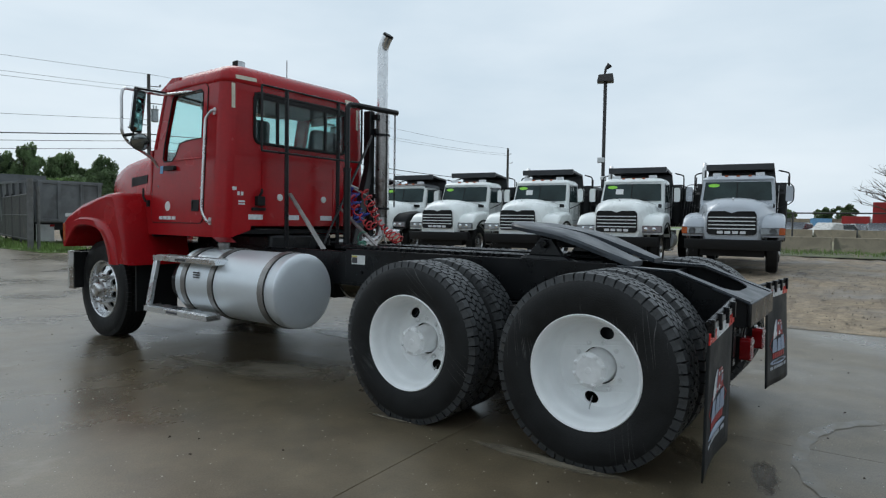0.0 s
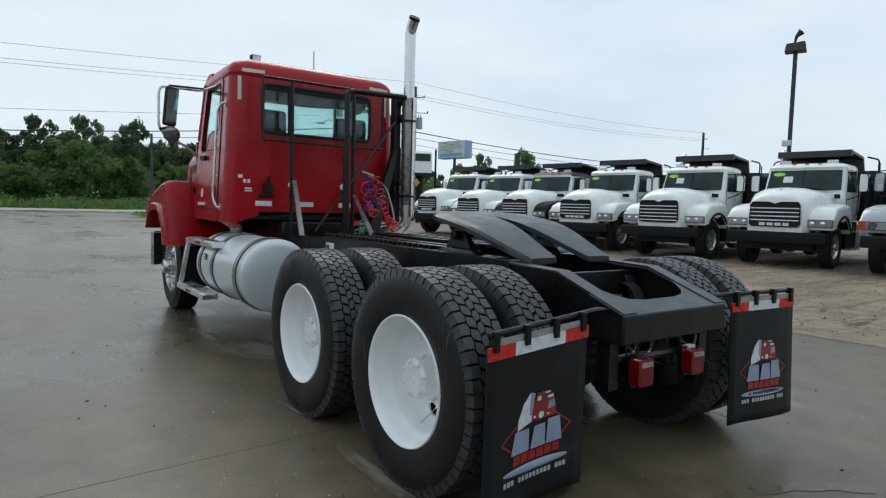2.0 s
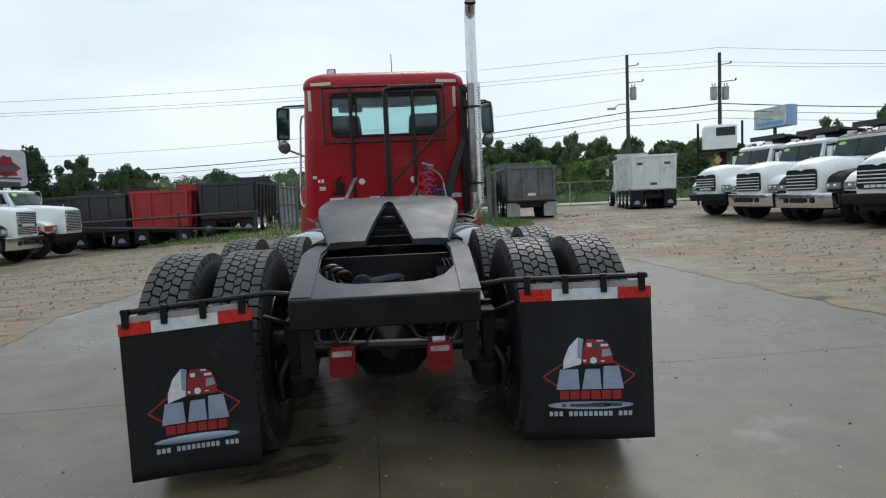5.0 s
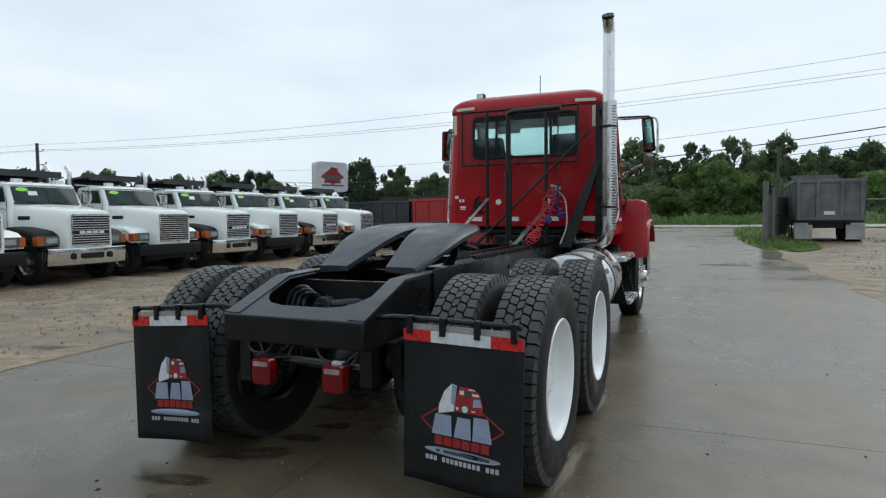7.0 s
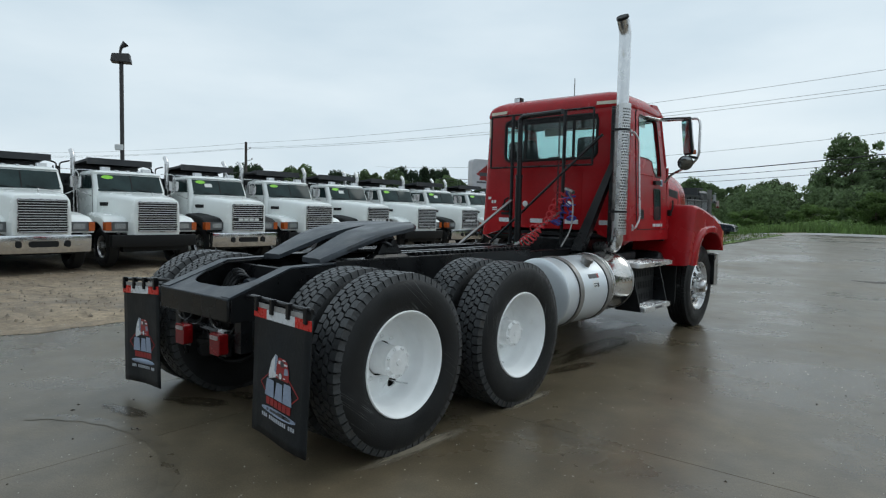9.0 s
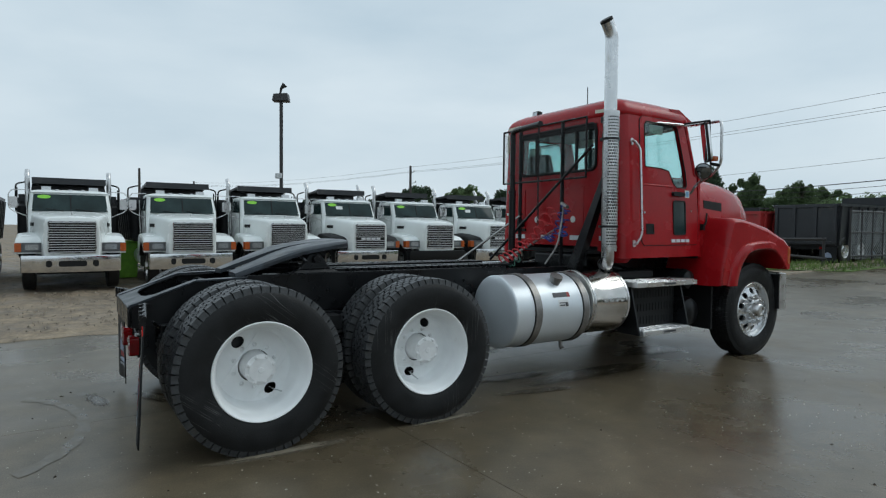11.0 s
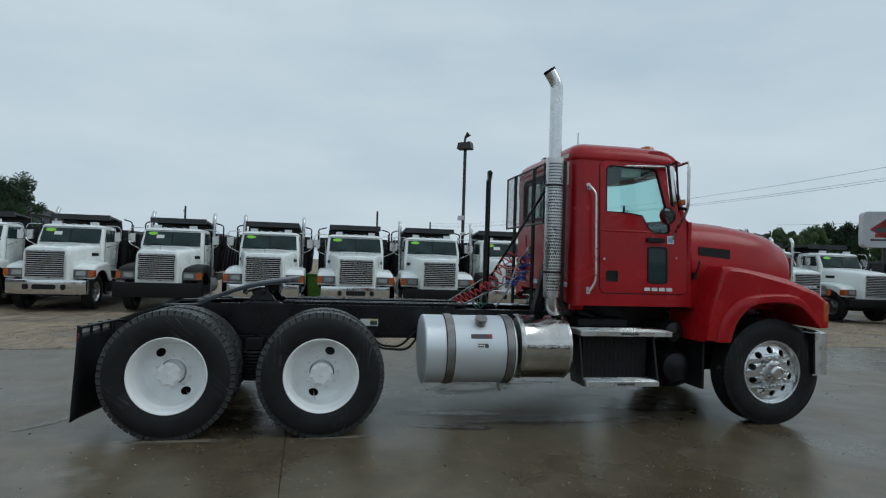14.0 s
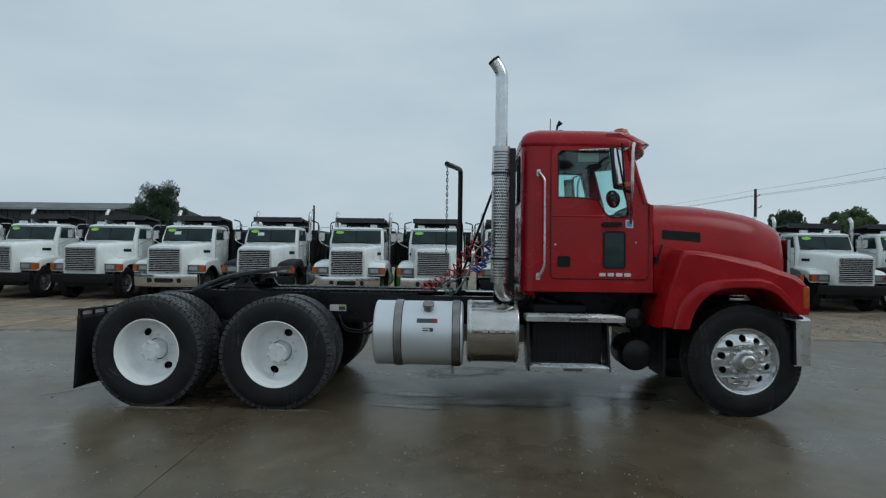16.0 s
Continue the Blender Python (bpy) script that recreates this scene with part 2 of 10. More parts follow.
SILENCER = surface("sooty_steel", (0.30, 0.285, 0.275), 0.36, metal=0.9, vary=0.35, scale=7, bump=0.2, bscale=60, rvary=0.15, stain=(0.13, 0.10, 0.085), stain_at=0.58, sscale=5)
STACK = surface("stack_chrome", (0.68, 0.69, 0.70), 0.24, metal=0.92, vary=0.12, scale=9, rvary=0.1, stain=(0.54, 0.53, 0.51), stain_at=0.6, sscale=7)
# convex glass: grey base puts a dark reflection into the colour
MIRROR_DARK = surface("darkened_mirror_glass", (0.22, 0.235, 0.24), 0.14, metal=1.0, vary=0.2, scale=20, rvary=0.05)
MIRROR = surface("mirror_glass", (0.8, 0.82, 0.83), 0.03, metal=1.0, vary=0.02, rvary=0.01)
POLE = surface("weathered_pole", (0.056, 0.05, 0.046), 0.8, vary=0.3, scale=4)
POLE_DK = surface("bronze_lamp_pole", (0.03, 0.028, 0.028), 0.5)
GALV = surface("galvanised_steel", (0.33, 0.35, 0.36), 0.5, metal=0.5, vary=0.2, scale=6)
WIRE = surface("cable_black", (0.02, 0.02, 0.022), 0.6)
BARK = surface("bark", (0.09, 0.07, 0.055), 0.9, vary=0.3, scale=8, bump=0.5, bscale=30)
LEAF = foliage("leaf_green", (0.128, 0.182, 0.086), 0.6, vary=0.45, scale=0.9, bscale=6, rand=0.3)
LEAF_LT = foliage("leaf_light_green", (0.135, 0.21, 0.068), 0.6, vary=0.4, scale=0.9, bscale=6, rand=0.25)
PINE = foliage("pine_needles", (0.052, 0.08, 0.046), 0.7, vary=0.4, scale=1.2, bscale=8, rand=0.25)
GRASS = surface("grass_green", (0.13, 0.2, 0.048), 0.8, vary=0.4, scale=1.3, bscale=20, stain=(0.16, 0.15, 0.07), stain_at=0.6)
FIELD = surface("dry_field", (0.22, 0.2, 0.12), 0.9, vary=0.3, scale=0.4, bscale=5)
BARRIER = surface("old_concrete_barrier", (0.30, 0.255, 0.185), 0.85, vary=0.25, scale=1.2, stain=(0.13, 0.12, 0.09), stain_at=0.52)


# ---------- mesh building ----------
class Geo:
    def __init__(self):
        self.v, self.f, self.m = [], [], []

    def add(self, verts, faces, mi=0):
        o = len(self.v)
        self.v += [tuple(p) for p in verts]
        self.f += [tuple(i + o for i in q) for q in faces]
        self.m += [mi] * len(faces)
        return self

    def box(self, x0, x1, y0, y1, z0, z1, mi=0):
        p = [(x, y, z) for x in (x0, x1) for y in (y0, y1) for z in (z0, z1)]
        return self.add(p, [(0, 1, 3, 2), (4, 6, 7, 5), (0, 4, 5, 1), (2, 3, 7, 6), (0, 2, 6, 4), (1, 5, 7, 3)], mi)

    def hexa(self, a, b, mi=0):
        """Solid between two quads a and b, each four points in the same turn."""
        return self.add(list(a) + list(b), [(3, 2, 1, 0), (4, 5, 6, 7), (0, 1, 5, 4), (1, 2, 6, 5), (2, 3, 7, 6), (3, 0, 4, 7)], mi)

    def tube(self, pts, r, seg=10, mi=0, closed=False, caps=True):
        pts = [Vector(p) for p in pts]
        n = len(pts)
        rs = r if isinstance(r, (list, tuple)) else [r] * n
        verts, faces = [], []
        up = None
        for i, p in enumerate(pts):
            if closed:
                d = (pts[(i + 1) % n] - pts[i - 1]).normalized()
            else:
                d = (pts[min(i + 1, n - 1)] - pts[max(i - 1, 0)]).normalized()
            if up is None:
                up = d.orthogonal().normalized()
            up = (up - d * up.dot(d))
            up = up.normalized() if up.length > 1e-6 else d.orthogonal().normalized()
            side = d.cross(up)
            for k in range(seg):
                a = 2 * math.pi * k / seg
                verts.append(p + (up * math.cos(a) + side * math.sin(a)) * rs[i])
        for i in range(n if closed else n - 1):
            j = (i + 1) % n
            for k in range(seg):
                l = (k + 1) % seg
                faces.append((i * seg + k, i * seg + l, j * seg + l, j * seg + k))
        if caps and not closed:
            faces.append(tuple(reversed(range(seg))))
            faces.append(tuple((n - 1) * seg + k for k in range(seg)))
        return self.add(verts, faces, mi)

    def lathe(self, prof, seg=32, mi=0, m=None, axis="X"):
        """Turn a profile of (along, radius) about an axis."""
        verts, faces = [], []
        for a, r in prof:
            for k in range(seg):
                t = 2 * math.pi * k / seg
                c, s = r * math.cos(t), r * math.sin(t)
                verts.append({"X": (a, c, s), "Y": (s, a, c), "Z": (c, s, a)}[axis])
        for i in range(len(prof) - 1):
            for k in range(seg):
                l = (k + 1) % seg
                faces.append((i * seg + k, i * seg + l, (i + 1) * seg + l, (i + 1) * seg + k))
        if prof[0][1] > 1e-5:
            faces.append(tuple(reversed(range(seg))))
        if prof[-1][1] > 1e-5:
            faces.append(tuple((len(prof) - 1) * seg + k for k in range(seg)))
        if m is not None:
            verts = [m @ Vector(p) for p in verts]
        return self.add(verts, faces, mi)

    def ring(self, prof, seg=32, mi=0, m=None, axis="X"):
        """Closed profile turned about an axis: a ring with a hole."""
        verts, faces, n = [], [], len(prof)
        for a, r in prof:
            for k in range(seg):
                t = 2 * math.pi * k / seg
                c, s = r * math.cos(t), r * math.sin(t)
                verts.append({"X": (a, c, s), "Y": (s, a, c), "Z": (c, s, a)}[axis])
        for i in range(n):
            j = (i + 1) % n
            for k in range(seg):
                l = (k + 1) % seg
                faces.append((i * seg + k, i * seg + l, j * seg + l, j * seg + k))
        if m is not None:
            verts = [m @ Vector(p) for p in verts]
        return self.add(verts, faces, mi)

    def plate(self, outer, holes, fn, thick, mi=0):
        """A flat sheet with holes: 2D outlines; fn(u, v, d) gives the place at depth d."""
        loops = [outer] + list(holes)
        flat = [[Vector((u, v, 0)) for u, v in l] for l in loops]
        tris = tessellate_polygon(flat)
        pts = [q for l in loops for q in l]
        n = len(pts)
        verts = [fn(u, v, 0) for u, v in pts] + [fn(u, v, thick) for u, v in pts]
        faces = []
        for t in tris:
            (ax, ay), (bx, by), (cx, cy) = (pts[i] for i in t)
            if abs((bx - ax) * (cy - ay) - (by - ay) * (cx - ax)) < 1e-12:
                continue
            faces.append(tuple(t))
            faces.append(tuple(i + n for i in reversed(t)))
        o = 0
        for l in loops:
            k = len(l)
            for i in range(k):
                j = (i + 1) % k
                faces.append((o + i, o + j, o + j + n, o + i + n))
            o += k
        return self.add(verts, faces, mi)

    def loft(self, rings, closed=True, cap=True, mi=0):
        """Skin over rings of equal count."""
        n = len(rings[0])
        verts = [p for r in rings for p in r]
        faces = []
        for i in range(len(rings) - 1):
            for k in range(n if closed else n - 1):
                l = (k + 1) % n
                faces.append((i * n + k, i * n + l, (i + 1) * n + l, (i + 1) * n + k))
        if cap and closed:
            faces.append(tuple(reversed(range(n))))
            faces.append(tuple((len(rings) - 1) * n + k for k in range(n)))
        return self.add(verts, faces, mi)

    def mesh(self, name, mats, smooth=35):
        me = bpy.data.meshes.new(name)
        me.from_pydata(self.v, [], self.f)
        for m in mats:
            me.materials.append(m)
        me.polygons.foreach_set("material_index", self.m)
        bm = bmesh.new()
        bm.from_mesh(me)
        if len(bm.faces) < 20000:
            bmesh.ops.recalc_face_normals(bm, faces=bm.faces)
        bm.to_mesh(me)
        bm.free()
        if smooth:
            me.shade_smooth()
            me.set_sharp_from_angle(angle=radians(smooth))
        me.update()
        return me


def part(name, geo, mats, parent=None, label="", bevel=0.0, m=None, smooth=35, solid=0.0):
    """One mesh object, under a thing or a part."""
    if not isinstance(mats, (list, tuple)):
        mats = [mats]
    me = geo if isinstance(geo, bpy.types.Mesh) else geo.mesh(name, mats, smooth)
    ob = new(name, me)
    if parent is not None:
        ob.parent = parent
    if m is not None:
        ob.matrix_basis = m
    if solid:
        s = ob.modifiers.new("thickness", "SOLIDIFY")
        s.thickness, s.offset = solid, -1
    if bevel:
        b = ob.modifiers.new("edge", "BEVEL")
        b.width, b.segments, b.limit_method, b.angle_limit = bevel, 2, "ANGLE", radians(40)
        b.harden_normals = False
    if label:
        ob["label"] = label
    return ob


def thing(name, label, category, group="", kind="", m=None):
    ob = new(name)
    ob.empty_display_size = 0.2
    if m is not None:
        ob.matrix_basis = m
    return tagged(ob, label, category, group, kind)


def rounded(u0, u1, v0, v1, r, n=5):
    """Outline of a rectangle with round corners."""
    out = []
    for cu, cv, a0 in ((u1 - r, v0 + r, -90), (u1 - r, v1 - r, 0), (u0 + r, v1 - r, 90), (u0 + r, v0 + r, 180)):
        for k in range(n + 1):
            a = radians(a0 + 90 * k / n)
            out.append((cu + r * math.cos(a), cv + r * math.sin(a)))
    return out


def circle(cu, cv, r, n=20, ry=None):
    return [(cu + r * math.cos(2 * math.pi * k / n), cv + (ry or r) * math.sin(2 * math.pi * k / n)) for k in range(n)]


def soft(a, b, x):
    t = max(0.0, min(1.0, (x - a) / (b - a)))
    return t * t * (3 - 2 * t)


def lerp(xs, ys, x):
    return float(np.interp(x, xs, ys))


def bend(pts, r=0.06, n=5):
    """Round the corners of a path."""
    pts = [Vector(p) for p in pts]
    out = [pts[0]]
    for i in range(1, len(pts) - 1):
        a, b, c = pts[i - 1], pts[i], pts[i + 1]
        d1, d2 = (a - b), (c - b)
        k = min(r, d1.length * 0.45, d2.length * 0.45)
        p, q = b + d1.normalized() * k, b + d2.normalized() * k
        for j in range(n + 1):
            t = j / n
            out.append(p * (1 - t) ** 2 + b * 2 * t * (1 - t) + q * t * t)
    out.append(pts[-1])
    return out



# ---------- wheels ----------
def tyre_mesh(name, R=0.552, width=0.275, rim=0.318, pitches=54, drive=True, detail=True):
    """Tyre about the x axis, tread of separate blocks. The outer side points to +x."""
    g = Geo()
    h = width / 2
    base = R - 0.024 if detail else R
    seg = 72 if detail else 32
    side = [(-h * 0.74, rim - 0.012), (-h * 0.86, rim + 0.006), (-h * 0.95, rim + 0.05), (-h, rim + 0.11), (-h * 0.97, rim + 0.16),
            (-h * 0.88, base - 0.022), (-h * 0.76, base - 0.002)]
    prof = side + [(0.0, base + 0.003)] + [(-a, r) for a, r in reversed(side)]
    g.ring(prof + [(h * 0.4, rim - 0.006), (-h * 0.4, rim - 0.006)], seg)
    if detail:
        ribs = [(-0.80, -0.50), (-0.405, -0.165), (-0.09, 0.09), (0.165, 0.405), (0.50, 0.80)] if drive else [(-0.8, -0.5), (-0.44, -0.17), (-0.12, 0.12), (0.17, 0.44), (0.5, 0.8)]
        step = 2 * math.pi / pitches
        body, g = g, Geo()
        for i, (a, b) in enumerate(ribs):
            a, b = a * h, b * h
            out = i in (0, 4)
            gap = ((0.085 if out else 0.11) if drive else 0.03) * step
            skew = (0.0, 0.1, -0.08, 0.1, 0.0)[i] * step if drive else 0
            for k in range(pitches):
                t0 = (k + 0.5 * (i % 2)) * step
                corners = []
                for x, sk in ((a, -skew), (b, skew)):
                    edge = (out and ((i == 0 and x == a) or (i == 4 and x == b)))
                    top = R - (0.004 if edge else 0.0)
                    low = base - (0.03 if edge else 0.004)
                    xl = x * (1.12 if edge else 1.0)
                    for ang in (t0 + gap + sk, t0 + step - gap + sk):
                        corners.append(((x, top * math.cos(ang), top * math.sin(ang)), (xl, low * math.cos(ang), low * math.sin(ang))))
                order = (0, 1, 3, 2)
                if not drive:
                    g.hexa([corners[j][1] for j in order], [corners[j][0] for j in order])
                    continue
                # six-sided blocks whose points bite into the next rib's joints
                mid = t0 + 0.5 * step
                rings = []
                for lvl in (1, 0):
                    q = [Vector(corners[j][lvl]) for j in order]
                    ring = [q[0]]
                    for u, v, x, nose in ((0, 1, a, not (out and i == 0)), (2, 3, b, not (out and i == 4))):
                        r_ = (R if lvl == 0 else base - 0.004) if nose else math.hypot(q[u].y, q[u].z)
                        xx = (x + (-0.006 if x == a else 0.006)) if nose else q[u].x * 0.985
                        ring += [q[u]] if u else []
                        ring.append(Vector((xx, r_ * math.cos(mid), r_ * math.sin(mid))))
                        ring.append(q[v])
                    rings.append(ring)
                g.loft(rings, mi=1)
    if detail:
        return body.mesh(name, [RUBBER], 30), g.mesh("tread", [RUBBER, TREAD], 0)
    return g.mesh(name, [RUBBER], 30)


def disc_wheel_meshes(WHITE_RIM, WHITE_HUB):
    """Painted steel wheel with a deep dish; its outer flange lies at x = 0, the tyre behind it."""
    g = Geo()
    g.ring([(0.0, 0.326), (0.004, 0.322), (0.0, 0.312), (-0.018, 0.302), (-0.035, 0.298), (-0.07, 0.292), (-0.092, 0.287), (-0.104, 0.279), (-0.125, 0.276), (-0.165, 0.274), (-0.20, 0.269), (-0.222, 0.258), (-0.234, 0.244),
            (-0.248, 0.244), (-0.234, 0.266), (-0.17, 0.287), (-0.08, 0.302), (-0.03, 0.306), (-0.015, 0.322), (-0.006, 0.328)], 64)
    disc = Geo()
    holes = [[(cu * math.cos(t) - cv * math.sin(t), cu * math.sin(t) + cv * math.cos(t)) for cu, cv in circle(0.198, 0, 0.036, 22, 0.044)] for t in (radians(250), radians(70))]

    def dished(u, v, d):
        r = math.hypot(u, v)
        return (-0.2335 + 0.008 * soft(0.235, 0.165, r) - d, u, v)
    disc.plate(circle(0, 0, 0.248, 64), holes + [circle(0, 0, 0.1095, 36)], dished, 0.012)
    hub = Geo()
    hub.lathe([(-0.34, 0.100), (-0.25, 0.104), (-0.235, 0.098), (-0.10, 0.092), (-0.097, 0.101), (-0.082, 0.101), (-0.078, 0.084), (-0.07, 0.076), (-0.068, 0.02), (-0.064, 0.016), (-0.064, 0.0)], 36)
    bolt = Geo()
    bolt.lathe([(0, 0.0145), (0.012, 0.0145), (0.015, 0.011), (0.016, 0.007), (0.023, 0.0065), (0.023, 0.0)], 6)
    nut = Geo()
    nut.lathe([(0, 0.016), (0.01, 0.016), (0.014, 0.013), (0.016, 0.008), (0.024, 0.007), (0.024, 0)], 6)
    return (g.mesh("rim", [WHITE_RIM], 40), disc.mesh("disc", [WHITE_RIM], 30), hub.mesh("hub", [WHITE_HUB], 40),
            bolt.mesh("hub_bolt", [WHITE_HUB], 30), nut.mesh("wheel_nut", [WHITE_HUB], 30))


def alloy_wheel_meshes():
    """Forged aluminium steer wheel with ten round hand holes and a raised hub; flange at x = 0."""
    g = Geo()
    g.ring([(0.0, 0.326), (0.005, 0.32), (0.0, 0.306), (-0.03, 0.296), (-0.075, 0.286), (-0.08, 0.29), (-0.03, 0.306), (-0.008, 0.328)], 56)
    d = Geo()
    holes = [circle(0.222 * math.cos(2 * math.pi * (k + 0.5) / 10), 0.222 * math.sin(2 * math.pi * (k + 0.5) / 10), 0.034, 18) for k in range(10)]

    def dish(u, v, t):
        r = math.hypot(u, v)
        return (-0.045 + 0.05 * soft(0.29, 0.15, r) - t, u, v)
    d.plate(circle(0, 0, 0.29, 60), holes + [circle(0, 0, 0.09, 30)], dish, 0.022)
    hub = Geo()
    hub.lathe([(-0.05, 0.118), (0.012, 0.118), (0.02, 0.11), (0.022, 0.088), (0.075, 0.08), (0.092, 0.066), (0.096, 0.05), (0.086, 0.046), (0.086, 0)], 36)
    nut = Geo()
    nut.lathe([(0, 0.018), (0.024, 0.017), (0.028, 0.012), (0.048, 0.011), (0.054, 0.008), (0.054, 0)], 10)
    return g.mesh("rim", [ALU], 40), d.mesh("disc", [ALU], 30), hub.mesh("hub", [CHROME_DULL], 40), nut.mesh("wheel_nut", [CHROME_DULL], 30)


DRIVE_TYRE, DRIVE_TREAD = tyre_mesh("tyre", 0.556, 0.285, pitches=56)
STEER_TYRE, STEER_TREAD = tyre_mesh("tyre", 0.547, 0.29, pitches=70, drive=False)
W_RIM, W_DISC, W_HUB, W_BOLT, W_NUT = disc_wheel_meshes(WHITE_RIM, WHITE_HUB)
D_RIM, D_DISC = disc_wheel_meshes(BLACK, BLACK)[:2]
A_RIM, A_DISC, A_HUB, A_NUT = alloy_wheel_meshes()


def drive_wheel(parent, y, side, turn):
    """Dual wheel: outer and inner tyre, white dished rim."""
    m = pose(side * 1.232, y - 0.008, 0.538, 0, 0, 0 if side > 0 else 180) @ pose(0, 0, 0, turn)
    w = part("wheel", W_RIM, None, parent, "white-painted dished steel wheel", m=m)
    part("tyre", DRIVE_TYRE, None, w, "black lug-tread drive tyre", m=pose(-0.128, 0, 0))
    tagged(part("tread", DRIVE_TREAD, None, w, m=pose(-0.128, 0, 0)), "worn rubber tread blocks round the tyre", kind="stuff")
    part("disc", W_DISC, None, w)
    part("hub", W_HUB, None, w)
    for k in range(8):
        a = 2 * math.pi * k / 8 + 0.2
        part("hub_bolt", W_BOLT, None, w, m=pose(-0.083, 0.088 * math.cos(a), 0.084 * math.sin(a)))
    vs = Geo()
    va = radians(250)
    vs.tube([(-0.25, 0.195 * math.cos(va), 0.195 * math.sin(va)), (-0.20, 0.215 * math.cos(va + 0.06), 0.215 * math.sin(va + 0.06)), (-0.135, 0.235 * math.cos(va + 0.15), 0.235 * math.sin(va + 0.15))], 0.005, 6)
    part("valve_stem", vs, ALU, w)
    for k in range(10):
        a = 2 * math.pi * k / 10
        part("wheel_nut", W_NUT, None, w, m=pose(-0.231, 0.142 * math.cos(a), 0.142 * math.sin(a)))
    m2 = pose(side * 0.63, y - 0.008, 0.538, 0, 0, 180 if side > 0 else 0) @ pose(0, 0, 0, turn + 9)
    w2 = part("inner_wheel", D_RIM, None, parent, "dark inner twin wheel", m=m2)
    part("tyre", DRIVE_TYRE, None, w2, "black lug-tread drive tyre", m=pose(-0.128, 0, 0))
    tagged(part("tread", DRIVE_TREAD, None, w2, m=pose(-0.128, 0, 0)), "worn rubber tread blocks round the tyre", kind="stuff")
    part("disc", D_DISC, None, w2)


def steer_wheel(parent, y, side, turn=0):
    m = pose(side * 1.075, y, 0.54, 0, 0, (0 if side > 0 else 180)) @ pose(0, 0, 0, turn)
    w = part("wheel", A_RIM, None, parent, "polished aluminium steer wheel with round holes", m=m)
    part("tyre", STEER_TYRE, None, w, "black ribbed steer tyre", m=pose(-0.128, 0, 0))
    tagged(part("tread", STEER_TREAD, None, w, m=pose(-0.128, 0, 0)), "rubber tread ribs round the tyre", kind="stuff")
    part("disc", A_DISC, None, w)
    part("hub", A_HUB, None, w)
    for k in range(10):
        a = 2 * math.pi * k / 10
        part("wheel_nut", A_NUT, None, w, m=pose(0.008, 0.145 * math.cos(a), 0.145 * math.sin(a)))
    b = Geo()
    b.lathe([(-0.30, 0.2), (-0.16, 0.21), (-0.1, 0.12), (-0.06, 0.1)], 24)
    part("brake_drum", b, BLACK, w)


# ---------- the red day-cab tractor ----------
tractor = thing("tractor_truck", "red day-cab road tractor with black chassis on wet concrete", "truck")
CX = -0.03


def cab_half(y, z):
    return 0.985 - 0.052 * (z - 1.41) - 0.028 * max(0.0, y - 3.8)


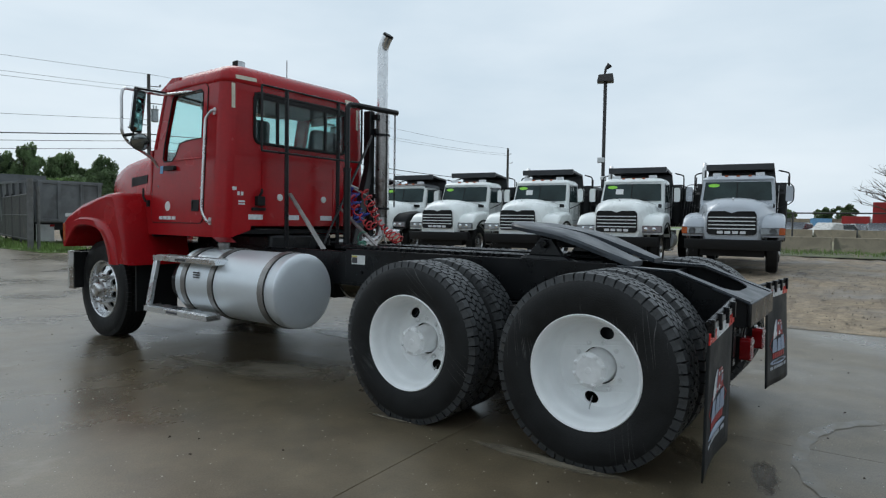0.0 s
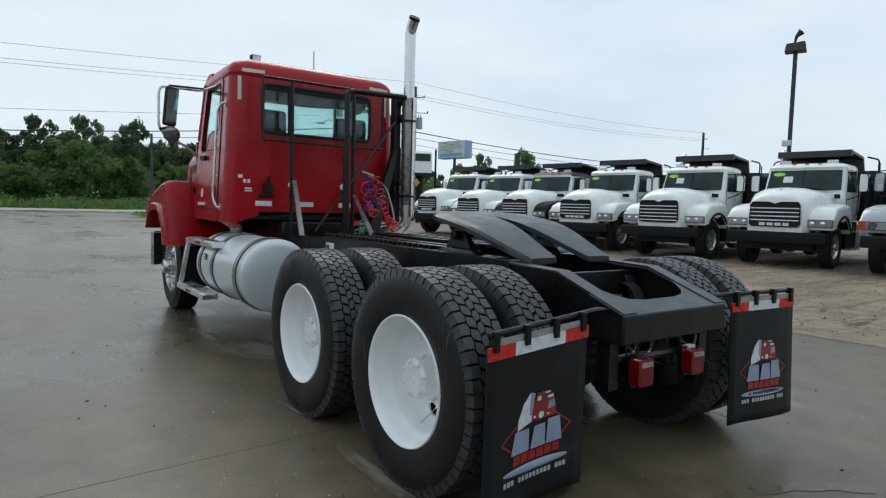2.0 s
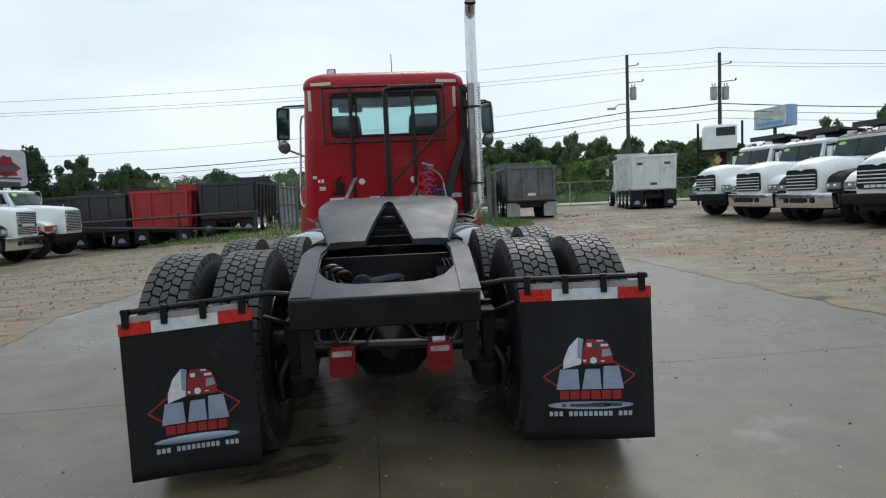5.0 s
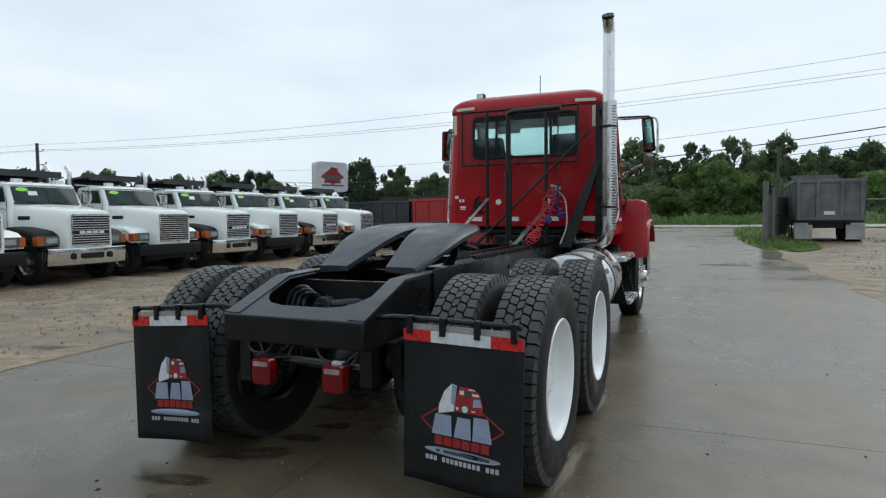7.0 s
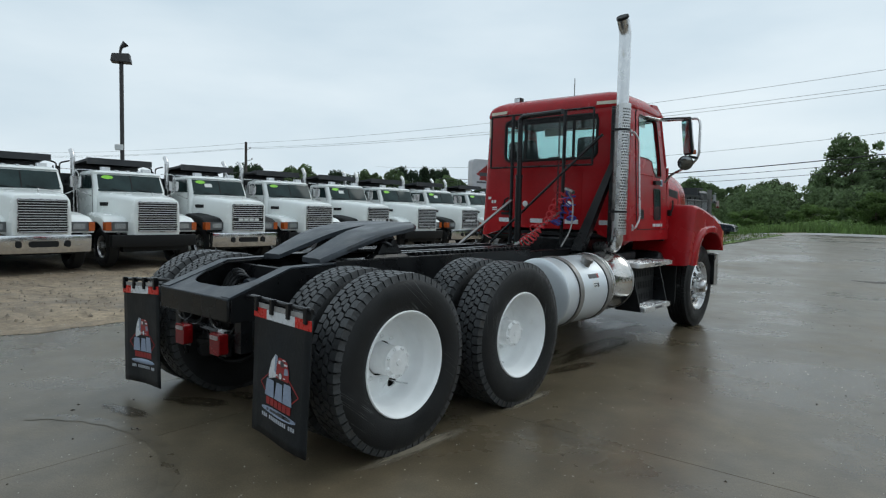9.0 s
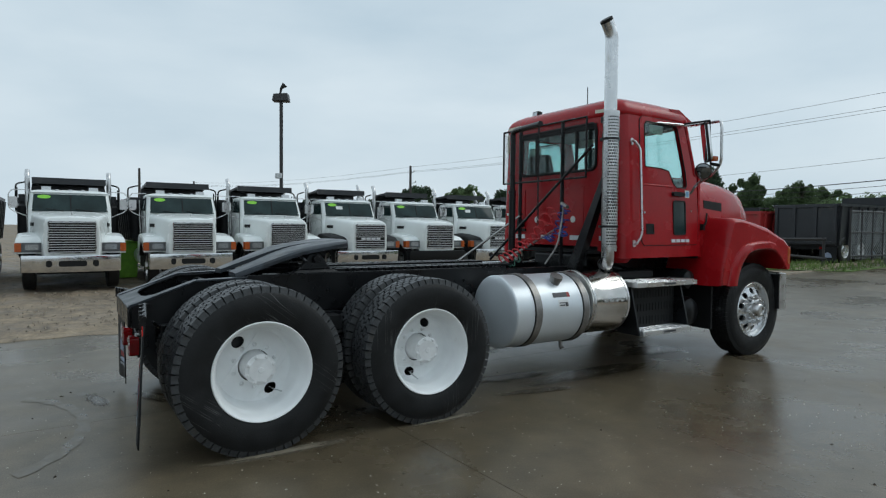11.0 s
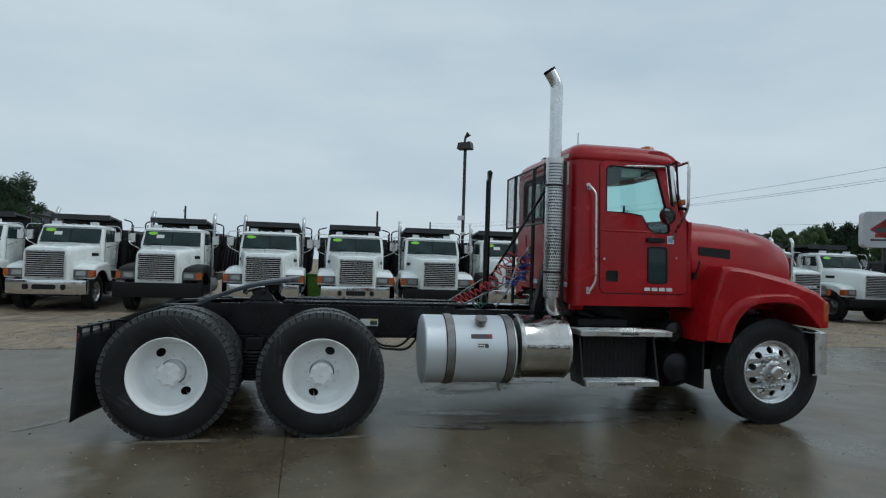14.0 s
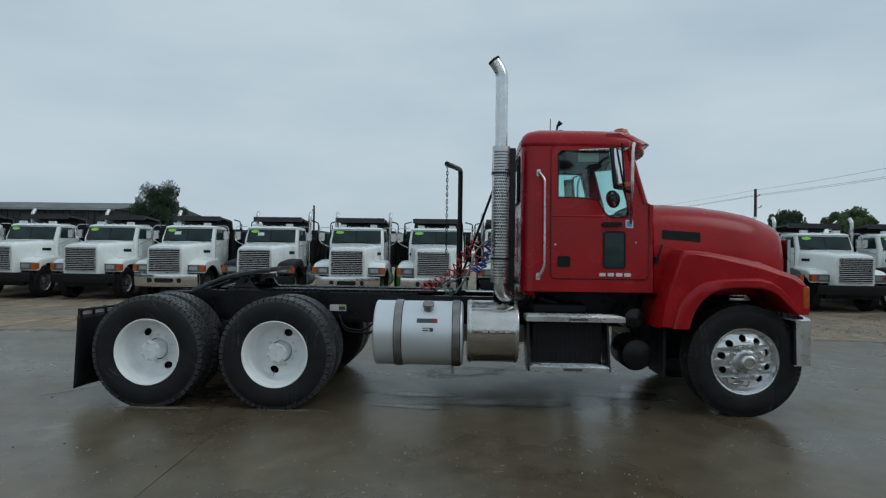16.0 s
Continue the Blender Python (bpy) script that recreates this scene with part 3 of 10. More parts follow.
def build_cab():
    Z0, Z1 = 1.18, 2.66
    rc = 0.12
    yb = 3.665
    win = [(4.025, 2.13), (4.30, 2.12), (4.42, 2.10), (4.49, 1.98), (4.55, 1.93), (4.71, 1.93), (4.735, 1.96), (4.715, 2.10), (4.59, 2.56), (4.56, 2.59), (4.06, 2.60), (4.025, 2.565)]
    for s in (-1, 1):
        fn = lambda u, v, d, s=s: (CX + s * (cab_half(u, v) - d), u, v)
        outer = [(yb + rc, Z0), (4.975, Z0), (4.975, 2.05), (4.89, 2.10), (4.735, Z1), (yb + rc, Z1)]
        cab = Geo()
        cab.plate(outer, [win], fn, 0.035)
        part("side_wall", cab, RED, tractor, "faded red painted cab side")
        # rounded rear corner
        cab = Geo()
        rings = []
        for z in (Z0, 1.3, 1.6, 2.1, 2.5, Z1):
            hw = cab_half(yb, z)
            rings.append([(CX + s * (hw - rc + rc * math.cos(radians(a))), yb + rc - rc * math.sin(radians(a)), z) for a in range(0, 91, 15)])
        cab.loft(rings, closed=False, cap=False)
        # lower rear corner panel turns in under the cab
        cab.loft([[(CX + s * (cab_half(yb, Z0) - rc + rc * math.cos(radians(a))), yb + rc - rc * math.sin(radians(a)), Z0) for a in range(0, 91, 15)],
                  [(CX + s * (cab_half(yb, Z0) - rc - 0.08 + rc * math.cos(radians(a))), yb + rc + 0.03 - rc * math.sin(radians(a)), Z0 - 0.05) for a in range(0, 91, 15)]], closed=False, cap=False)
        part("corner_panel", cab, RED, tractor, "rounded faded red cab corner")
    hw = lambda z: cab_half(yb, z) - rc
    # back wall with its window
    wl, wr, wb, wt_ = -0.645, 0.585, 2.10, 2.585
    back = [(CX - hw(1.3), 1.29), (CX + hw(1.3), 1.29), (CX + hw(Z1), Z1), (CX - hw(Z1), Z1)]
    cab = Geo()
    cab.plate(back, [list(rounded(wl, wr, wb, wt_, 0.07))], lambda u, v, d: (u, yb + d, v), 0.035)
    rear = part("back_wall", cab, RED, tractor, "faded red cab back wall with pressed ribs")
    for s in (-1, 1):
        cab = Geo()
        cab.hexa([(CX + s * hw(1.2), yb, Z0), (CX + s * (hw(1.2) - 0.22), yb, 1.25), (CX + s * (hw(1.3) - 0.22), yb, 1.292), (CX + s * hw(1.3), yb, 1.292)],
                 [(CX + s * hw(1.2), yb + 0.03, Z0), (CX + s * (hw(1.2) - 0.22), yb + 0.03, 1.25), (CX + s * (hw(1.3) - 0.22), yb + 0.03, 1.292), (CX + s * hw(1.3), yb + 0.03, 1.292)])
        part("lower_corner", cab, RED, rear)
    # pressed ribs across the back wall
    for z in (1.72, 1.78, 1.93):
        cab = Geo()
        cab.box(CX - 0.5, CX + 0.42, yb - 0.006, yb + 0.004, z - 0.008, z + 0.008)
        part("pressed_rib", cab, RED, rear)
    for x in (-0.52, 0.44):
        cab = Geo()
        cab.box(CX + x - 0.008, CX + x + 0.008, yb - 0.006, yb + 0.004, 1.45, 1.93)
        part("pressed_rib", cab, RED, rear)
    # firewall and floor
    fw_ = Geo()
    fw_.box(CX - 0.94, CX + 0.94, 4.94, 4.975, Z0, 2.06)
    part("firewall", fw_, RED, tractor)
    fl_ = Geo()
    fl_.box(CX - 0.9, CX + 0.9, yb + 0.06, 4.95, 1.21, 1.25)
    part("cab_floor", fl_, BLACK_MATT, tractor)

    # roof, lofted from the cab's plan to the crown
    plan = []
    hwz = lambda y: cab_half(y, Z1) + 0.012
    for a in range(0, 91, 15):
        plan.append((hwz(yb) - rc + rc * math.cos(radians(90 - a)), yb - 0.012 + rc - rc * math.sin(radians(90 - a))))
    for y in (4.0, 4.4, 4.72):
        plan.append((hwz(y), y))
    for a in range(15, 91, 15):
        plan.append((0.26 + (hwz(4.72) - 0.26) * math.cos(radians(a)), 4.72 + 0.30 * math.sin(radians(a))))
    half = plan
    ringxy = [(x, y) for x, y in half] + [(-x, y) for x, y in reversed(half)]
    rings = []
    cy0 = 4.36
    for s, z in ((0.992, 2.645), (1.0, 2.662), (1.0, 2.688), (0.988, 2.728), (0.96, 2.768), (0.905, 2.804), (0.81, 2.836), (0.66, 2.862), (0.46, 2.882), (0.25, 2.892), (0.02, 2.895)):
        rings.append([(CX + x * s, cy0 + (y - cy0) * s, z - 0.05 * max(0, y * s + cy0 * (1 - s) - 4.5)) for x, y in ringxy])
    roof = Geo()
    roof.loft(rings)
    part("roof", roof, RED, tractor, "domed red cab roof")
    # sun visor over the windscreen
    vis = Geo()
    top, bot = [], []
    for k in range(13):
        a = -1 + 2 * k / 12
        x = CX + a * 0.885
        yf = 5.14 - 0.27 * a * a
        top.append([(x, yf - 0.36, 2.87 - 0.09 * a * a), (x, yf - 0.22, 2.885 - 0.1 * a * a), (x, yf - 0.09, 2.83 - 0.11 * a * a), (x, yf - 0.015, 2.785 - 0.10 * a * a), (x, yf, 2.772 - 0.095 * a * a),
                    (x, yf - 0.02, 2.755 - 0.095 * a * a), (x, yf - 0.13, 2.735 - 0.085 * a * a), (x, yf - 0.34, 2.69 - 0.06 * a * a)])
    vis.loft(top)
    part("sun_visor", vis, RED, tractor, "red sun visor above the windscreen")

    # windscreen
    ws = Geo()
    rows = []
    for k in range(13):
        a = -1 + 2 * k / 12
        rows.append([(CX + a * 0.91, 5.15 - 0.26 * a * a, 2.08 - 0.02 * a * a), (CX + a * 0.88, 4.94 - 0.21 * a * a, 2.70)])
    ws.loft(rows, closed=False, cap=False)
    o = part("windscreen", ws, GLASS, tractor, "teal-tinted curved windscreen")
    o.visible_shadow = False
    for s in (-1, 1):
        p = Geo()
        p.tube([(CX + s * 0.915, 4.895, 2.07), (CX + s * 0.90, 4.815, 2.35), (CX + s * 0.885, 4.725, 2.68)], 0.03, 8)
        part("window_pillar", p, RED, tractor)
    cowl = Geo()
    cowl.loft([[(CX + (-1 + 2 * k / 12) * 0.93, 5.20 - 0.28 * (-1 + 2 * k / 12) ** 2, 2.07 - 0.03 * (-1 + 2 * k / 12) ** 2 - d) for k in range(13)] for d in (0, 0.05)]
              + [[(CX + (-1 + 2 * k / 12) * 0.93, 4.95, 1.98) for k in range(13)]], closed=False, cap=False)
    part("cowl", cowl, BLACK_MATT, tractor)

    # side doors: skin, seam, glass
    for s in (-1, 1):
        fn = lambda u, v, d, s=s: (CX + s * (cab_half(u, v) + 0.008 - d), u, v)
        outer = [(3.99, 1.31), (4.89, 1.31), (4.925, 1.34), (4.925, 2.04), (4.86, 2.12), (4.715, 2.60), (4.67, 2.64), (4.0, 2.65), (3.955, 2.61), (3.955, 1.345)]
        hole = [(y + (0.0), z) for y, z in win]
        door = Geo()
        door.plate(outer, [hole], fn, 0.02)
        # swage line along the waist
        door.hexa([fn(3.97, 1.93, -0.004), fn(4.5, 1.93, -0.004), fn(4.5, 1.944, -0.004), fn(3.97, 1.944, -0.004)], [fn(3.97, 1.925, 0.004), fn(4.5, 1.925, 0.004), fn(4.5, 1.95, 0.004), fn(3.97, 1.95, 0.004)])
        d = part("door", door, RED, tractor, "red cab door with chrome lettering bar", bevel=0.006)
        seam = Geo()
        seam.tube([fn(u, v, 0.006) for u, v in outer], 0.006, 6, closed=True)
        part("door_seal", seam, BLACK_MATT, d)
        gl = Geo()
        gl.plate(win, [], lambda u, v, t, s=s: (CX + s * (cab_half(u, v) - 0.012 - t), u, v), 0.005)
        o = part("window_pane", gl, GLASS, d, "teal-tinted door glass")
        o.visible_shadow = False
        gk = Geo()
        gk.tube([fn(u, v, 0.001) for u, v in win], 0.007, 6, closed=True)
        part("window_gasket", gk, BLACK_MATT, d)
        # lower view window, paddle handle, vent, lettering bars
        if s > 0:
            vw = Geo()
            lo = rounded(4.49, 4.685, 1.43, 1.775, 0.025)
            vw.plate(rounded(4.475, 4.70, 1.415, 1.79, 0.035), [lo], lambda u, v, t: fn(u, v, t - 0.008), 0.014)
            part("view_window_frame", vw, BLACK_MATT, d)
            pv = Geo()
            pv.plate(lo, [], lambda u, v, t: fn(u, v, t - 0.002), 0.004)
            part("view_window_pane", pv, GLASS_BG, d, "small dark lower door window")
        hd = Geo()
        hd.plate(rounded(4.46, 4.66, 1.835, 1.88, 0.02), [], lambda u, v, t: fn(u, v, t - 0.035), 0.035)
        part("door_handle", hd, BLACK_MATT, d, bevel=0.006)
        vt = Geo()
        vt.plate(rounded(4.02, 4.15, 1.425, 1.535, 0.015), [rounded(4.035, 4.135, 1.44, 1.52, 0.01)], lambda u, v, t: fn(u, v, t - 0.006), 0.012)
        vt.plate(rounded(4.035, 4.135, 1.44, 1.52, 0.01), [], lambda u, v, t: fn(u, v, t - 0.001), 0.004)
        part("door_vent", vt, BLACK_MATT, d)
        lt = Geo()
        for k in range(4):
            y0 = 4.43 + 0.083 * k
            lt.plate([(y0 + 0.008, 1.338), (y0 + 0.07, 1.338), (y0 + 0.07, 1.372), (y0 + 0.008, 1.372)], [], lambda u, v, t: fn(u, v, t - 0.008), 0.008)
        part("maker_badge", lt, REFLECT_W, d, "row of chrome badge bars")
        lb = Geo()
        if s > 0:
            lb.plate(rounded(4.70, 4.775, 1.825, 1.905, 0.004), [], lambda u, v, t: fn(u, v, t - 0.003), 0.003, 0)
            lb.plate(rounded(4.712, 4.763, 1.837, 1.893, 0.004), [], lambda u, v, t: fn(u, v, t - 0.0045), 0.003, 1)
        else:
            lb.plate(rounded(4.72, 4.78, 1.81, 1.89, 0.004), [], lambda u, v, t: fn(u, v, t - 0.003), 0.003, 1)
        part("door_sticker", lb, [LABEL, BLUE_LB], d, "small door sticker")
        if s < 0:
            lb = Geo()
            lb.plate(circle(4.60, 1.475, 0.05), [], lambda u, v, t: fn(u, v, t - 0.003), 0.003, 0)
            part("round_sticker", lb, LABEL, d, "round pale door sticker")
        kh = Geo()
        kh.lathe([(0, 0.011), (0.006, 0.011), (0.006, 0)], 10, m=pose(*fn(4.0, 1.65, 0)) @ pose(0, 0, 0, 0, 0, 0 if s > 0 else 180))
        part("rivet", kh, CHROME_DULL, d)
        kh = Geo()
        kh.lathe([(0, 0.011), (0.006, 0.011), (0.006, 0)], 10, m=pose(*fn(4.80, 1.68, 0)) @ pose(0, 0, 0, 0, 0, 0 if s > 0 else 180))
        part("rivet", kh, CHROME_DULL, d)
        # grab rail behind the door
        gr = Geo()
        X = lambda y, z, o: CX + s * (cab_half(y, z) + o)
        gr.tube(bend([(X(3.83, 2.37, 0.0), 3.83, 2.37), (X(3.83, 2.37, 0.035), 3.83, 2.375), (X(3.88, 2.3, 0.065), 3.885, 2.30), (X(3.88, 1.42, 0.065), 3.885, 1.42), (X(3.83, 1.33, 0.035), 3.83, 1.325), (X(3.83, 1.33, 0.0), 3.83, 1.33)], 0.05), 0.0125, 10)
        for z in (2.37, 1.33):
            gr.plate(rounded(3.81, 3.85, z - 0.035, z + 0.035, 0.01), [], lambda u, v, t: (X(u, v, 0.008) - s * t, u, v), 0.01)
        part("grab_rail", gr, CHROME_DULL, tractor, "long bright grab rail behind the door")
        # hinge and hood latch at the door's front
        la = Geo()
        la.tube([(CX + s * 0.985, 5.0, 1.52), (CX + s * 0.995, 5.02, 1.57), (CX + s * 0.98, 5.05, 1.66)], 0.011, 8)
        la.box(CX + s * 0.955 - 0.012, CX + s * 0.955 + 0.03, 4.985, 5.02, 1.47, 1.54)
        part("hood_latch", la, BLACK_MATT, tractor, "black rubber hood latch")
        # west-coast mirror on its bracket
        xm = CX + s * 1.375
        bk = Geo()
        hw_ = CX + s * cab_half(4.72, 2.6)
        bk.tube(bend([(CX + s * 0.90, 4.10, 2.60), (hw_ + s * 0.02, 4.55, 2.615), (hw_ + s * 0.05, 4.74, 2.615), (xm, 4.66, 2.60), (xm + s * 0.03, 4.64, 2.53), (xm + s * 0.03, 4.64, 2.17), (xm - s * 0.03, 4.64, 2.08), (hw_ + s * 0.16, 4.73, 1.96), (CX + s * 0.985, 4.74, 1.87)], 0.07), 0.0145, 10)
        part("mirror_bracket", bk, CHROME_DULL, tractor, "tubular bright mirror bracket")
        br2 = Geo()
        br2.tube([(xm - s * 0.06, 4.56, 2.60), (hw_ + s * 0.03, 4.68, 2.63)], 0.011, 8)
        br2.tube([(xm - s * 0.06, 4.56, 2.60), (xm - s * 0.06, 4.6, 2.12)], 0.01, 8)
        br2.tube([(xm - s * 0.06, 4.6, 2.16), (xm + s * 0.02, 4.64, 2.14)], 0.016, 8)
        part("mirror_strut", br2, BLACK_MATT, tractor)
        tm_ = pose(xm - s * 0.06, 4.52, 2.37, 7, 0, -40 if s > 0 else 33) @ pose(0, 0, -2.37)
        turned = lambda u, v, d: tuple(tm_ @ Vector((u, d, v)))
        mb = Geo()
        mb.plate(rounded(-0.085, 0.085, 2.17, 2.575, 0.03), [], lambda u, v, d: turned(u, v, -0.02 + d), 0.022)
        mo = part("mirror", mb, BLACK_MATT, tractor, "tall bright-backed door mirror", bevel=0.004)
        mk = Geo()
        mk.plate(rounded(-0.06, 0.06, 2.19, 2.555, 0.03), [], lambda u, v, d: turned(u, v, 0.002 + d), 0.028)
        part("mirror_back", mk, CHROME, mo, "bright mirror back", bevel=0.01)
        mg = Geo()
        mg.plate(rounded(-0.074, 0.074, 2.19, 2.555, 0.025), [], lambda u, v, d: turned(u, v, -0.026 + d), 0.006)
        part("mirror_glass", mg, MIRROR, mo)
        cvx = Geo()
        cm_ = pose(xm - s * 0.06, 4.47, 2.075, 0, 0, 24 if s > 0 else -24) @ pose(0, 0, 0, 14)
        cvx.lathe([(0.0, 0.0), (0.0, 0.080), (0.012, 0.085), (0.03, 0.082), (0.055, 0.06), (0.075, 0.028), (0.08, 0)], 28, axis="Y", m=cm_)
        co = part("convex_mirror", cvx, BLACK_MATT, tractor, "round convex mirror below")
        # glass coloured dark to stand for dark surroundings reflected in it
        cvx = Geo()
        cvx.lathe([(-0.016, 0.0), (-0.0145, 0.025), (-0.009, 0.055), (-0.001, 0.076)], 28, axis="Y", m=cm_)
        part("convex_glass", cvx, MIRROR_DARK, co, "mirror glass with a dark reflection in its colour")
        if s > 0:
            am = Geo()
            am.box(xm - s * 0.05, xm + s * 0.005, 4.58, 4.63, 2.185, 2.235)
            part("marker_lamp", am, AMBER, tractor, bevel=0.008)

    # back window: pane, gasket
    o = Geo()
    o.plate(rounded(wl, wr, wb, wt_, 0.07), [], lambda u, v, d: (u, yb + 0.012 + d, v), 0.005)
    o = part("rear_window", o, GLASS, tractor, "tinted sliding rear cab window")
    o.visible_shadow = False
    gk = Geo()
    gk.tube([(u, yb - 0.004, v) for u, v in rounded(wl, wr, wb, wt_, 0.07)], 0.016, 8, closed=True)
    for x in (-0.36, 0.29):
        gk.box(x - 0.012, x + 0.012, yb - 0.006, yb + 0.02, wb, wt_)
    gk.box(wl, wr, yb - 0.004, yb + 0.016, 2.53, 2.585)
    part("rear_window_gasket", gk, BLACK_MATT, tractor)
    # tape strips at the roof corners
    for s in (-1, 1):
        t = Geo()
        ins = 0.1 if s > 0 else 0.055
        x1, x0 = CX + s * (cab_half(yb, 2.6) - ins), CX + s * (cab_half(yb, 2.6) - ins - 0.035)
        t.box(min(x0, x1), max(x0, x1), yb - 0.004, yb + 0.002, 2.40, 2.63)
        part("tape_strip", t, TAPE, tractor, "strip of cream masking tape")
        t = Geo()
        a0, a1 = CX + s * 0.60, CX + s * 0.83
        t.hexa([(a0, 3.647, 2.682), (a1, 3.649, 2.675), (a1, 3.651, 2.71), (a0, 3.651, 2.717)], [(a0, 3.66, 2.682), (a1, 3.66, 2.675), (a1, 3.665, 2.71), (a0, 3.665, 2.717)])
        part("tape_strip", t, TAPE, tractor, "strip of cream masking tape")
    # round reflectors and strip labels along the back's foot
    for x in (-0.335, 0.26):
        c = Geo()
        c.lathe([(0, 0.036), (0.006, 0.036), (0.009, 0.03), (0.009, 0)], 24, axis="Y", m=pose(x, yb, 1.578, 0, 0, 180))
        part("reflector", c, LABEL, tractor, "round white reflector disc")
    for x in (-0.63, -0.17, 0.30, 0.73):
        c = Geo()
        c.box(x - 0.085, x + 0.085, yb - 0.004, yb + 0.002, 1.352, 1.402)
        part("label_strip", c, REFLECT_W, tractor, "white reflective strip")
    for x, z, w, h in ((-0.825, 1.60, 0.013, 0.018), (-0.785, 1.60, 0.013, 0.018), (-0.79, 1.525, 0.035, 0.009), (-0.79, 1.50, 0.035, 0.006), (-0.87, 1.645, 0.022, 0.016)):
        c = Geo()
        c.box(x - w, x + w, yb - 0.004, yb + 0.006, z - h, z + h)
        part("worn_label", c, LABEL, tractor)
    sk = Geo()
    sk.box(-0.64, -0.55, yb - 0.05, yb, 1.49, 1.58)
    sk.box(-0.68, -0.52, yb - 0.02, yb, 1.44, 1.47)
    sk.tube([(-0.62, yb - 0.03, 1.56), (-0.6, yb - 0.06, 1.62), (-0.57, yb - 0.02, 1.65)], 0.014, 6)
    part("socket_bracket", sk, BLACK_MATT, tractor, bevel=0.004)
    # roof furniture
    for x, y, z in ((-0.64, 3.92, 2.80),):
        b = Geo()
        b.box(x - 0.05, x + 0.05, y - 0.04, y + 0.04, z, z + 0.115)
        part("work_lamp", b, BLACK_MATT, tractor, "small black work lamp on the roof", bevel=0.012)
        l = Geo()
        l.box(x - 0.04, x + 0.04, y - 0.046, y - 0.038, z + 0.03, z + 0.105)
        part("lamp_lens", l, LENS, tractor)
    be = Geo()
    be.lathe([(0, 0.10), (0.02, 0.105), (0.03, 0.09), (0.075, 0.07), (0.09, 0.03), (0.092, 0)], 24, axis="Z", m=pose(CX + 0.3, 4.80, 2.862))
    part("amber_beacon", be, AMBER, tractor, "low amber roof beacon")
    be = Geo()
    be.lathe([(0, 0.12), (0.02, 0.12), (0.06, 0.1), (0.075, 0.05), (0.075, 0)], 24, axis="Z", m=pose(CX - 0.5, 4.62, 2.82))
    part("roof_lamp", be, REFLECT_W, tractor, "white roof marker lamp")
    an = Geo()
    an.tube([(CX + 0.1, 4.05, 2.87), (CX + 0.1, 4.05, 3.10)], 0.005, 6)
    part("antenna", an, BLACK_MATT, tractor)
    for s in (-1, 1):
        hr = Geo()
        hr.tube([(CX + s * 0.30, 4.45, 2.85), (CX + s * 0.30, 4.7, 2.86)], [0.035, 0.06], 10)
        part("air_horn", hr, CHROME_DULL, tractor)
    # inside: seats, wheel, dash, sun blinds
    for x in (-0.52, 0.44):
        st = Geo()
        st.hexa([(x - 0.24, 3.9, 1.62), (x + 0.24, 3.9, 1.62), (x + 0.24, 4.03, 1.62), (x - 0.24, 4.03, 1.62)], [(x - 0.19, 3.80, 2.36), (x + 0.19, 3.80, 2.36), (x + 0.19, 3.89, 2.36), (x - 0.19, 3.89, 2.36)])
        st.box(x - 0.25, x + 0.25, 3.95, 4.42, 1.55, 1.7)
        st.box(x - 0.16, x + 0.16, 4.0, 4.3, 1.24, 1.56)
        part("seat", st, SEAT, tractor, "dark cloth cab seat", bevel=0.04)
    db = Geo()
    db.hexa([(CX - 0.88, 4.62, 1.3), (CX + 0.88, 4.62, 1.3), (CX + 0.88, 4.94, 1.3), (CX - 0.88, 4.94, 1.3)], [(CX - 0.86, 4.66, 1.98), (CX + 0.86, 4.66, 1.98), (CX + 0.86, 4.94, 2.06), (CX - 0.86, 4.94, 2.06)])
    part("dashboard", db, INNER, tractor, bevel=0.03)
    sw = Geo()
    sw.tube([(-0.52 + 0.22 * math.cos(a), 4.52 + 0.1 * math.sin(a), 2.02 + 0.2 * math.sin(a)) for a in np.linspace(0, 2 * math.pi, 25)[:-1]], 0.014, 8, closed=True)
    sw.tube([(-0.52, 4.52, 2.02), (-0.52, 4.72, 1.9)], 0.03, 8)
    sw.tube([(-0.73, 4.52, 2.02), (-0.31, 4.52, 2.02)], 0.012, 6)
    part("steering_wheel", sw, BLACK_MATT, tractor)
    for x in (-0.55, 0.78):
        bl = Geo()
        if x < 0:
            bl.box(x - 0.09, x + 0.22, 4.56, 4.585, 2.50, 2.60)
        else:
            bl.box(x, x + 0.025, 4.235, 4.45, 2.50, 2.598)
        part("sun_blind", bl, TAPE, tractor, bevel=0.015)
    hl = Geo()
    hl.box(CX - 0.84, CX + 0.84, yb + 0.05, 4.72, 2.60, 2.63)
    part("headlining", hl, INNER, tractor)


